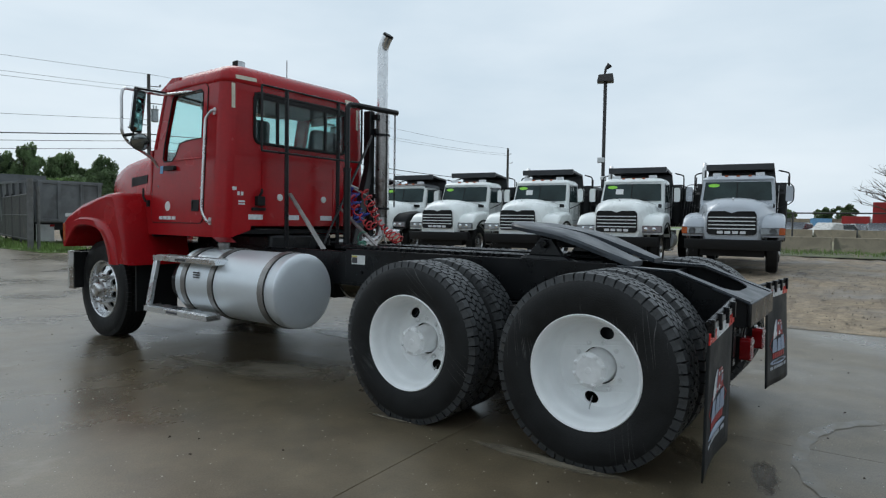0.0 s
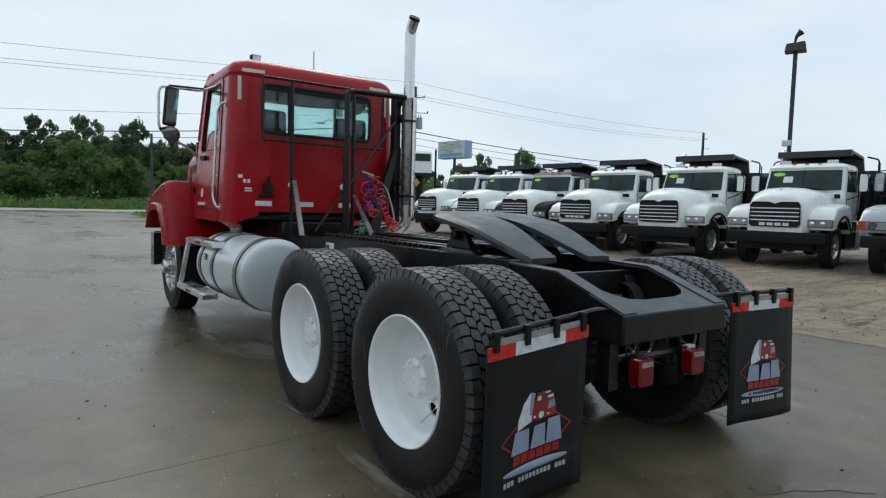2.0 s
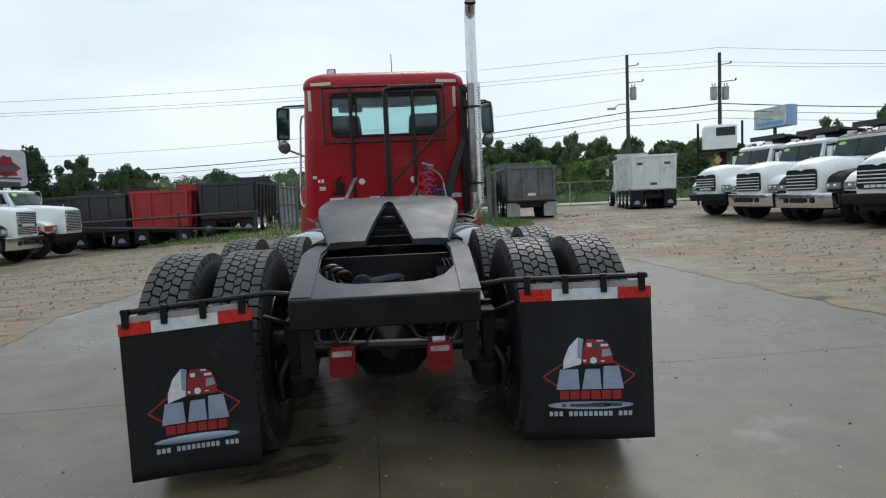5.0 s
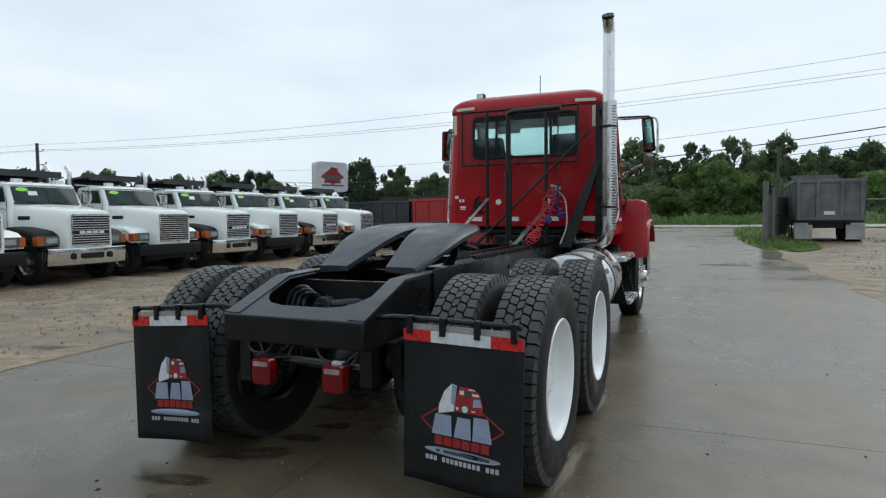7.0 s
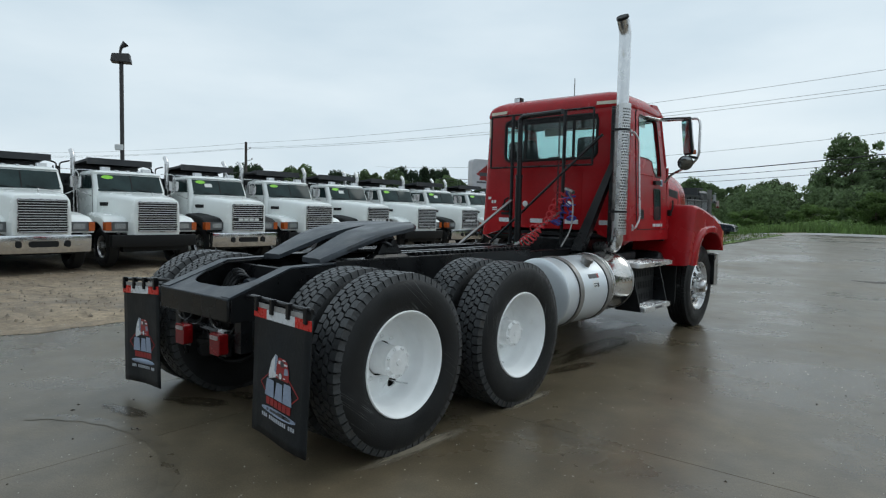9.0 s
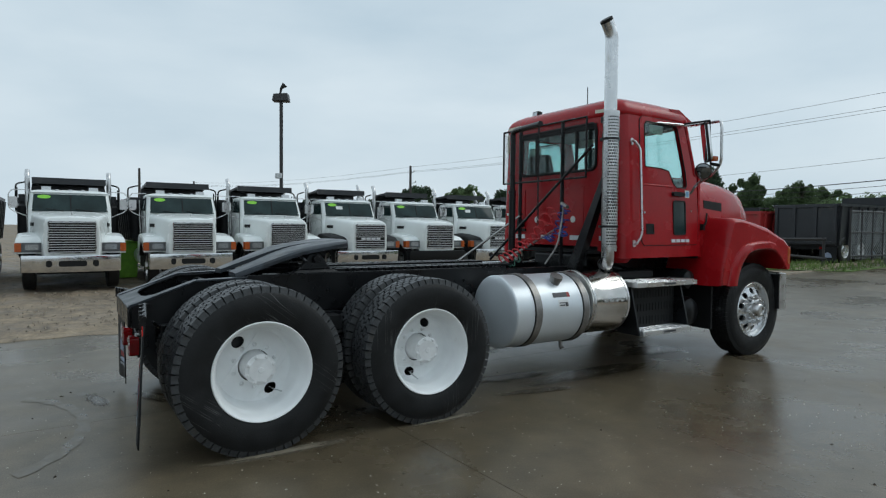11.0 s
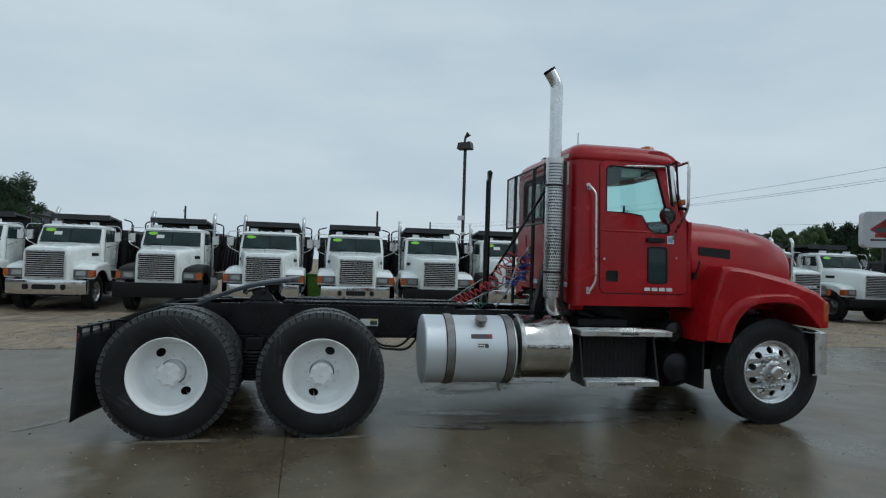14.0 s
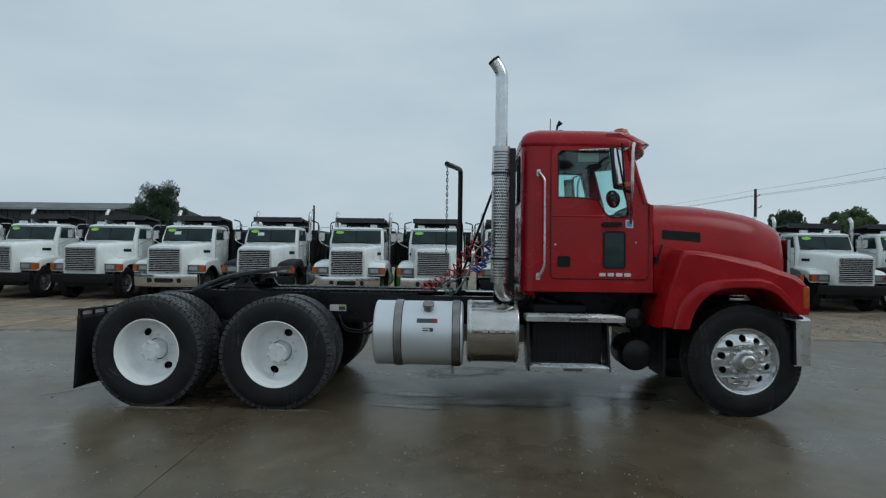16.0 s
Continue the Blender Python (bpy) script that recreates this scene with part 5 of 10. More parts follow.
def build_flaps():
    for s, xa, xb in ((-1, -1.226, -0.632), (1, 0.612, 1.228)):
        swing = pose(xa, -0.648, 0, 0, 0, -5.5 if s > 0 else 0.0) @ pose(-xa, 0.648, 0)
        bar = Geo()
        x_in = s * 0.42
        sag = lambda x: -0.055 * max(0.0, (-0.5 - x) / 0.73) if s < 0 else 0.0
        bar.tube([(x_in, -0.60, 0.915), (s * 0.55, -0.63, 0.935), (s * 1.215, -0.64, 0.935 + sag(s * 1.215))], 0.014, 8)
        for k in range(4):
            x = xa + (xb - xa) * (0.06 + 0.29 * k)
            bar.box(x - 0.014, x + 0.014, -0.668, -0.634, 0.865 + sag(x), 0.952 + sag(x))
        hg = part("flap_hanger", bar, BLACK, tractor, "black mud flap hanger bar", bevel=0.003, m=swing)
        fl = Geo()
        nx, nz = 10, 14
        wob = lambda u, v: 0.012 * math.sin(u * 5 + s) * (1 - v) + 0.03 * (1 - v) * (1 if s > 0 else -0.5) * -1
        z0, z1 = 0.14 if s < 0 else 0.165, 0.886
        grid = [[(xa + (xb - xa) * i / nx, -0.648 + wob(i / nx, j / nz), z0 + (z1 - z0) * j / nz + sag(xa + (xb - xa) * i / nx)) for i in range(nx + 1)] for j in range(nz + 1)]
        fl.loft(grid, closed=False, cap=False)
        flap = part("mud_flap", fl, FLAP, tractor, "black rubber mud flap with a printed dealer emblem", solid=0.008, m=swing)

        def on(u, v, d, xa=xa, xb=xb, wob=wob, z0=z0, z1=z1, sag=sag):
            x = xa + (xb - xa) * u
            z = z0 + (z1 - z0) * v + sag(x)
            return (x, -0.648 + wob(u, v) - 0.0025 - d, z)

        def decal(name, shape, mat, d=0.0, label=""):
            g = Geo()
            g.plate(shape, [], lambda u, v, t: on(u, v, d - t), 0.0015)
            return part(name, g, mat, flap, label)
        va, vb = (0.925, 1.0)
        for u0, u1, mt in ((0.0, 0.245, REFLECT_R), (0.245, 0.745, REFLECT_W), (0.745, 1.0, REFLECT_R)):
            g = Geo()
            e0, e1, zl, zh = xa + (xb - xa) * u0, xa + (xb - xa) * u1, z0 + (z1 - z0) * va, z0 + (z1 - z0) * vb
            g.hexa([(e0, -0.655, zl + sag(e0)), (e1, -0.655, zl + sag(e1)), (e1, -0.655, zh + sag(e1)), (e0, -0.655, zh + sag(e0))], [(e0, -0.648, zl + sag(e0)), (e1, -0.648, zl + sag(e1)), (e1, -0.648, zh + sag(e1)), (e0, -0.648, zh + sag(e0))])
            part("reflective_strip", g, mt, flap)
        # pale strips added across the open gap, toned like the background seen through it
        for k in range(3):
            g = Geo()
            e0, e1 = xa + (xb - xa) * (0.085 + 0.29 * k), xa + (xb - xa) * (0.325 + 0.29 * k)
            g.hexa([(e0, -0.652, 0.888 + sag(e0)), (e1, -0.652, 0.888 + sag(e1)), (e1, -0.652, 0.915 + sag(e1)), (e0, -0.652, 0.915 + sag(e0))], [(e0, -0.646, 0.888 + sag(e0)), (e1, -0.646, 0.888 + sag(e1)), (e1, -0.646, 0.915 + sag(e1)), (e0, -0.646, 0.915 + sag(e0))])
            part("gap_strip", g, FLAP_PALE, flap, "pale strip across the gap above the flap")
        # emblem in plain shapes: diamond outline, cab shape, word bars, ellipse
        for a, b in (((0.16, 0.42), (0.40, 0.555)), ((0.16, 0.42), (0.30, 0.335)), ((0.86, 0.42), (0.62, 0.555)), ((0.86, 0.42), (0.72, 0.335))):
            dx, dy = b[0] - a[0], b[1] - a[1]
            l = math.hypot(dx, dy)
            nx_, ny_ = -dy / l * 0.005, dx / l * 0.005
            decal("emblem_outline", [(a[0] + nx_, a[1] + ny_), (b[0] + nx_, b[1] + ny_), (b[0] - nx_, b[1] - ny_), (a[0] - nx_, a[1] - ny_)], LOGO_RED)
        decal("emblem_shape", [(0.315, 0.47), (0.45, 0.50), (0.475, 0.665), (0.43, 0.675), (0.365, 0.62), (0.32, 0.53)], REFLECT_W, 0.001)
        decal("emblem_shape", [(0.425, 0.545), (0.455, 0.535), (0.475, 0.665), (0.432, 0.673)], LOGO_BLUE, 0.0015)
        decal("emblem_shape", [(0.455, 0.50), (0.69, 0.50), (0.695, 0.555), (0.68, 0.595), (0.655, 0.64), (0.60, 0.662), (0.50, 0.662), (0.47, 0.60)], LOGO_RED, 0.002)
        for u0, v0, u1, v1 in ((0.50, 0.615, 0.535, 0.64), (0.605, 0.615, 0.66, 0.63), (0.575, 0.648, 0.625, 0.656), (0.47, 0.515, 0.49, 0.53), (0.60, 0.515, 0.63, 0.522)):
            decal("emblem_shape", [(u0, v0), (u1, v0), (u1, v1), (u0, v1)], REFLECT_W, 0.003)
        decal("emblem_shape", [(0.61, 0.545), (0.685, 0.555), (0.67, 0.60), (0.615, 0.595)], LOGO_BLUE, 0.003)
        decal("emblem_shape", [(0.54, 0.60), (0.60, 0.60), (0.595, 0.64), (0.54, 0.645)], LABEL_DK, 0.003)
        decal("emblem_shape", circle(0.545, 0.525, 0.036, 18, 0.029), LABEL_DK, 0.003)
        decal("emblem_shape", circle(0.545, 0.525, 0.026, 16, 0.021), REFLECT_W, 0.0035)
        # three broad blocks for the large word, six for the small one, bars for the rest
        for u0, u1, v0, v1 in ((0.258, 0.435, 0.335, 0.468), (0.452, 0.60, 0.335, 0.468), (0.612, 0.77, 0.335, 0.485)):
            lean = 0.012 if u0 < 0.5 else -0.012
            shape = [(u0, v0), (u1, v0), (u1 - 0.02 + lean, v1), (u0 + 0.02 + lean, v1)]
            decal("emblem_block", shape, LOGO_BLUE, 0.0036)
        for k in range(6):
            u0 = 0.283 + 0.0795 * k
            decal("emblem_bar", [(u0, 0.268), (u0 + 0.069, 0.268), (u0 + 0.069, 0.325), (u0, 0.325)], LOGO_RED, 0.0015)
        decal("emblem_ellipse", circle(0.515, 0.228, 0.325, 36, 0.026), LOGO_BLUE, 0.001)
        for u0, u1 in ((0.295, 0.33), (0.36, 0.62), (0.66, 0.75)):
            decal("emblem_bar", [(u0, 0.219), (u1, 0.219), (u1, 0.237), (u0, 0.237)], LABEL_DK, 0.0018)
        for k in range(17):
            u0 = 0.20 + 0.0375 * k
            if k in (3, 13):
                continue
            decal("print_bar", [(u0, 0.157), (u0 + 0.026, 0.157), (u0 + 0.026, 0.187), (u0, 0.187)], LOGO_PALE, 0.001)
    # spring hangers with short hoses behind the rear wheels
    for s in (-1, 1):
        g = Geo()
        g.hexa([(s * 0.44, -0.52, 0.78), (s * 0.52, -0.52, 0.78), (s * 0.52, -0.36, 0.78), (s * 0.44, -0.36, 0.78)], [(s * 0.46, -0.47, 0.52), (s * 0.51, -0.47, 0.52), (s * 0.51, -0.4, 0.52), (s * 0.46, -0.4, 0.52)])
        g.tube(bend([(s * 0.5, -0.45, 0.6), (s * 0.56, -0.5, 0.5), (s * 0.55, -0.48, 0.38)], 0.05), 0.018, 6)
        g.tube([(s * 0.44, -0.5, 0.74), (s * 0.6, -0.58, 0.82)], 0.012, 6)
        part("spring_hanger", g, BLACK, tractor, bevel=0.006)
    # tail lamps on their brackets
    for x in (-0.23, 0.222):
        b = Geo()
        b.plate(rounded(x - 0.06, x + 0.06, 0.534, 0.672, 0.022), [], lambda u, v, d: (u, -0.69 + d, v), 0.06)
        t = part("tail_lamp", b, LAMP_RED, tractor, "square red tail lamp", bevel=0.01)
        l = Geo()
        l.plate(rounded(x - 0.045, x + 0.045, 0.632, 0.657, 0.008), [], lambda u, v, d: (u, -0.697 + d, v), 0.008)
        part("reverse_lens", l, LENS_DULL, t)
        rr = Geo()
        for k in range(6):
            rr.box(x - 0.05, x + 0.05, -0.694, -0.688, 0.537 + 0.014 * k, 0.543 + 0.014 * k)
        part("lens_rib", rr, LAMP_RED, t)
        h = Geo()
        h.box(x - 0.05, x + 0.05, -0.64, -0.60, 0.52, 0.68)
        h.box(x - 0.03, x + 0.03, -0.65, -0.62, 0.655, 0.685, 1)
        h.tube([(x + 0.02, -0.62, 0.66), (x + 0.06, -0.5, 0.72), (x + 0.1, -0.4, 0.8)], 0.01, 6)
        part("lamp_bracket", h, [BLACK, REFLECT_W if x > 0 else BLACK], t)
    cb = Geo()
    cb.tube([(-0.42, -0.58, 0.66), (0.40, -0.58, 0.64)], 0.025, 8)
    cb.box(-0.43, -0.36, -0.62, -0.54, 0.52, 0.78)
    cb.box(0.34, 0.41, -0.62, -0.54, 0.56, 0.78)
    part("lamp_crossbar", cb, BLACK, tractor)


build_cab()
build_hood()
build_chassis()
build_flaps()



def build_rack():
    """Black tube rack and mesh guard behind the cab, hose tender pole."""
    yg = 3.46
    x0, x1, z0, z1 = -0.715, 0.64, 2.005, 2.62
    g = Geo()
    fr = [(x0, yg, z0), (x1, yg, z0), (x1, yg, z1), (x0, yg, z1)]
    for a, b in zip(fr, fr[1:] + fr[:1]):
        g.tube([a, b], 0.011, 8)
    rack = part("window_guard", g, BLACK, tractor, "black steel guard with expanded mesh over the rear window")
    mh = Geo()
    # expanded metal: two families of slanting strands
    def strand(sx):
        slope = sx * 0.62
        c = x0 - (z1 - z0) / 0.62 if sx > 0 else x0
        while c < (x1 if sx > 0 else x1 + (z1 - z0) / 0.62):
            pts = []
            for t in (0.0, 1.0):
                z = z0 + (z1 - z0) * t
                pts.append((c + (z - z0) / slope, z))
            (xa, za), (xb, zb) = pts
            # clip to the frame in x
            def clip(xa, za, xb, zb):
                out = []
                for (px, pz), (qx, qz) in (((xa, za), (xb, zb)), ((xb, zb), (xa, za))):
                    if px < x0:
                        t = (x0 - px) / (qx - px) if qx != px else 2
                        px, pz = x0, pz + (qz - pz) * t
                    elif px > x1:
                        t = (px - x1) / (px - qx) if qx != px else 2
                        px, pz = x1, pz + (qz - pz) * t
                    out.append((px, pz))
                return out
            if max(xa, xb) > x0 and min(xa, xb) < x1:
                (ax, az), (bx, bz) = clip(xa, za, xb, zb)
                r = 0.0013
                mh.hexa([(ax - r * 1.4, yg - r, az), (ax + r * 1.4, yg - r, az), (ax + r * 1.4, yg + r, az), (ax - r * 1.4, yg + r, az)],
                        [(bx - r * 1.4, yg - r, bz), (bx + r * 1.4, yg - r, bz), (bx + r * 1.4, yg + r, bz), (bx - r * 1.4, yg + r, bz)])
            c += 0.046
    strand(1)
    strand(-1)
    part("guard_mesh", mh, MESH, rack, smooth=0)
    for x, zt in ((-0.41, 2.62), (0.285, 2.62)):
        p = Geo()
        p.tube([(x, yg + 0.01, 1.10), (x, yg + 0.01, zt)], 0.021, 8)
        part("rack_post", p, BLACK, tractor)
    # main post with its long top arm and chain
    p = Geo()
    p.tube([(-0.015, 3.03, 1.10), (-0.015, 3.03, 1.86)], 0.036, 12)
    p.tube(bend([(-0.015, 3.03, 1.80), (-0.015, 3.03, 2.50), (0.06, 3.02, 2.515), (0.58, 2.89, 2.50)], 0.04), 0.028, 10)
    p.tube([(-0.015, 3.03, 1.85), (-0.015, 3.03, 1.88)], 0.042, 12)
    p.box(-0.1, 0.07, 2.95, 3.11, 1.08, 1.12)
    tender = part("hose_tender", p, BLACK, tractor, "black swing post with a top arm for air hoses")
    ch = Geo()
    for k in range(26):
        z = 2.48 - 0.038 * k
        c = (0.55, 2.895, z)
        loop = [(c[0] + (0.009 * math.cos(a) if k % 2 else 0), c[1] + (0 if k % 2 else 0.009 * math.cos(a)), c[2] + 0.024 * math.sin(a)) for a in np.linspace(0, 2 * math.pi, 11)[:-1]]
        ch.tube(loop, 0.0042, 5, closed=True)
    part("chain", ch, BLACK, tender, "short hanging steel chain")
    br = Geo()
    br.tube([(-0.36, 3.0, 1.12), (0.77, 3.42, 2.32)], 0.014, 8)
    part("diagonal_brace", br, BLACK, tractor)
    br = Geo()
    br.hexa([(-0.62, 2.72, 1.10), (-0.58, 2.72, 1.10), (-0.58, 2.75, 1.10), (-0.62, 2.75, 1.10)], [(-0.41, 3.44, 1.62), (-0.37, 3.44, 1.62), (-0.37, 3.46, 1.62), (-0.41, 3.46, 1.62)])
    part("grey_strut", br, STRAP, tractor, "bare grey steel strut")
    br = Geo()
    br.hexa([(0.10, 2.72, 1.10), (0.15, 2.72, 1.10), (0.15, 2.75, 1.10), (0.10, 2.75, 1.10)], [(0.27, 3.44, 1.50), (0.31, 3.44, 1.50), (0.31, 3.46, 1.50), (0.27, 3.46, 1.50)])
    part("grey_strut", br, STRAP, tractor, "bare grey steel strut")
    # stack mount: upright channel and broad stay
    st = Geo()
    st.box(0.82, 0.90, 3.50, 3.60, 1.06, 2.62)
    st.box(0.86, 0.97, 3.44, 3.52, 2.36, 2.42)
    st.box(0.86, 0.97, 3.44, 3.52, 1.62, 1.67)
    st.box(0.86, 0.96, 3.42, 3.5, 2.52, 2.58)
    st.hexa([(0.44, 3.40, 1.06), (0.58, 3.40, 1.06), (0.58, 3.50, 1.06), (0.44, 3.50, 1.06)], [(0.82, 3.50, 2.02), (0.89, 3.50, 2.02), (0.89, 3.58, 2.02), (0.82, 3.58, 2.02)])
    part("stack_mount", st, BLACK, tractor, "black stack mount and stay", bevel=0.006)
    # exhaust
    e = Geo()
    e.tube(bend([(0.965, 3.445, 2.58), (0.965, 3.445, 3.36), (0.965, 3.36, 3.49)], 0.2, 10), 0.062, 24)
    ex = part("exhaust_stack", e, STACK, tractor, "tall weathered chrome exhaust stack with a turned tip")
    e = Geo()
    e.tube([(0.965, 3.445, 1.40), (0.965, 3.445, 1.44), (0.965, 3.445, 2.57), (0.965, 3.445, 2.61)], [0.062, 0.07, 0.07, 0.062], 24)
    part("silencer", e, SILENCER, ex, "dull sooty steel silencer tube behind the heat shield")
    e = Geo()
    e.tube(bend([(0.58, 3.80, 1.10), (0.965, 3.445, 1.125), (0.965, 3.445, 1.42)], 0.17, 10), 0.062, 24)
    part("elbow", e, CHROME_DULL, ex, "bright exhaust elbow")
    pi = Geo()
    pi.tube(bend([(0.595, 3.785, 1.10), (0.52, 3.87, 1.09), (0.58, 4.15, 1.0), (0.7, 4.35, 0.9)], 0.08, 6), 0.058, 16)
    part("exhaust_pipe", pi, BLACK, ex)
    ei = Geo()
    ei.tube([(0.965, 3.385, 3.452), (0.965, 3.358, 3.493)], 0.056, 20)
    part("soot_bore", ei, BLACK_MATT, ex)
    et = Geo()
    et.tube([(0.965, 3.373, 3.472), (0.965, 3.3585, 3.492)], 0.0635, 24, caps=False)
    part("sooty_rim", et, BLACK_MATT, ex)
    # perforated shield round the outer side: strips with real openings
    sh = Geo()
    R = 0.088
    zs = np.linspace(1.28, 2.60, 46)
    ang = np.linspace(-64, 120, 13)
    P = lambda a, z, r=R: (0.965 + r * math.cos(radians(a)), 3.445 + r * math.sin(radians(a)), z)
    for i in range(len(zs) - 1):
        z_a, z_b = zs[i], zs[i + 1]
        dz = (z_b - z_a) * 0.30
        sh.loft([[P(a, z_a - dz * 0.5), P(a, z_a + dz)] for a in ang], closed=False, cap=False)
        for j in range(len(ang) - 1):
            off = 0.5 if i % 2 else 0.0
            a0 = ang[j] + (ang[1] - ang[0]) * off
            if a0 + 4.5 > ang[-1]:
                continue
            sh.loft([[P(a0, z_a + dz * 0.9), P(a0, z_b - dz * 0.4)], [P(a0 + 4.4, z_a + dz * 0.9), P(a0 + 4.4, z_b - dz * 0.4)]], closed=False, cap=False)
    sh.loft([[P(a, 1.26), P(a, 2.62)] for a in (-88, -82, -76, -70, -63)], closed=False, cap=False)
    sh.loft([[P(a, 2.575), P(a, 2.62)] for a in ang], closed=False, cap=False)
    sh.loft([[P(a, 1.26), P(a, 1.30)] for a in ang], closed=False, cap=False)
    for a in (ang[0], ang[-1]):
        sh.loft([[P(a - 4, 1.26, R), P(a - 4, 2.62, R)], [P(a + 4, 1.26, R), P(a + 4, 2.62, R)]], closed=False, cap=False)
    # black sheet added close behind the perforations keeps the openings dark
    sv = Geo()
    sv.loft([[P(a, 1.27, 0.074), P(a, 2.61, 0.074)] for a in ang], closed=False, cap=False)
    part("shield_backing", sv, BLACK_MATT, ex)
    part("heat_shield", sh, CHROME_DULL, ex, "perforated bright heat shield", smooth=0)
    for z in (1.5, 2.35):
        cl = Geo()
        cl.ring([(z - 0.012, 0.094), (z + 0.012, 0.094), (z + 0.012, 0.088), (z - 0.012, 0.088)], 24, axis="Z", m=pose(0.965, 3.445, 0))
        part("clamp", cl, BLACK, ex)
    # coiled air hoses
    for mt, top, low, r, turns, nm in ((HOSE_R, (0.42, 3.22, 1.70), (0.33, 2.62, 1.16), 0.055, 12, "red coiled air hose"), (HOSE_B, (0.42, 3.38, 1.70), (0.34, 3.2, 1.36), 0.052, 7, "blue coiled air hose"),
                                       (HOSE_B, (0.44, 3.38, 1.71), (0.52, 3.26, 1.42), 0.05, 6, "blue coiled air hose"), (HOSE_R, (0.36, 3.36, 1.66), (0.26, 2.9, 1.3), 0.05, 6, "red coiled air hose"), (HOSE_G, (0.18, 3.0, 1.24), (0.05, 2.88, 1.14), 0.045, 4, "green coiled air hose")):
        a, b = Vector(top), Vector(low)
        d = (b - a).normalized()
        u = d.orthogonal().normalized()
        w_ = d.cross(u)
        pts = []
        N = turns * 12
        for k in range(N + 1):
            t = k / N
            sag = Vector((0, 0, -0.10 * math.sin(math.pi * t)))
            pts.append(a + (b - a) * t + sag + (u * math.cos(2 * math.pi * turns * t) + w_ * math.sin(2 * math.pi * turns * t)) * r * (0.7 + 0.3 * math.sin(9 * t)))
        c = Geo()
        c.tube(pts, 0.0075, 6)
        part("air_hose", c, mt, tractor, nm)
    cb = Geo()
    cb.tube(bend([(0.42, 3.36, 1.70), (0.56, 3.22, 1.60), (0.60, 3.12, 1.3), (0.55, 3.0, 1.12)], 0.15, 8), 0.009, 8)
    cb.tube([(0.36, 3.40, 1.74), (0.48, 3.36, 1.70)], 0.022, 8)
    part("grey_cable", cb, STRAP, tractor)


def strap(axis_x, z, y, r, parent):
    g = Geo()
    g.ring([(y - 0.035, r + 0.003), (y + 0.035, r + 0.003), (y + 0.035, r + 0.012), (y - 0.035, r + 0.012)], 40, axis="Y", m=pose(axis_x, 0, z))
    g.ring([(y - 0.042, r + 0.001), (y + 0.042, r + 0.001), (y + 0.042, r + 0.005), (y - 0.042, r + 0.005)], 40, axis="Y", m=pose(axis_x, 0, z), mi=1)
    part("tank_strap", g, [STRAP, BLACK_MATT], parent, "brownish steel strap with rubber edge")


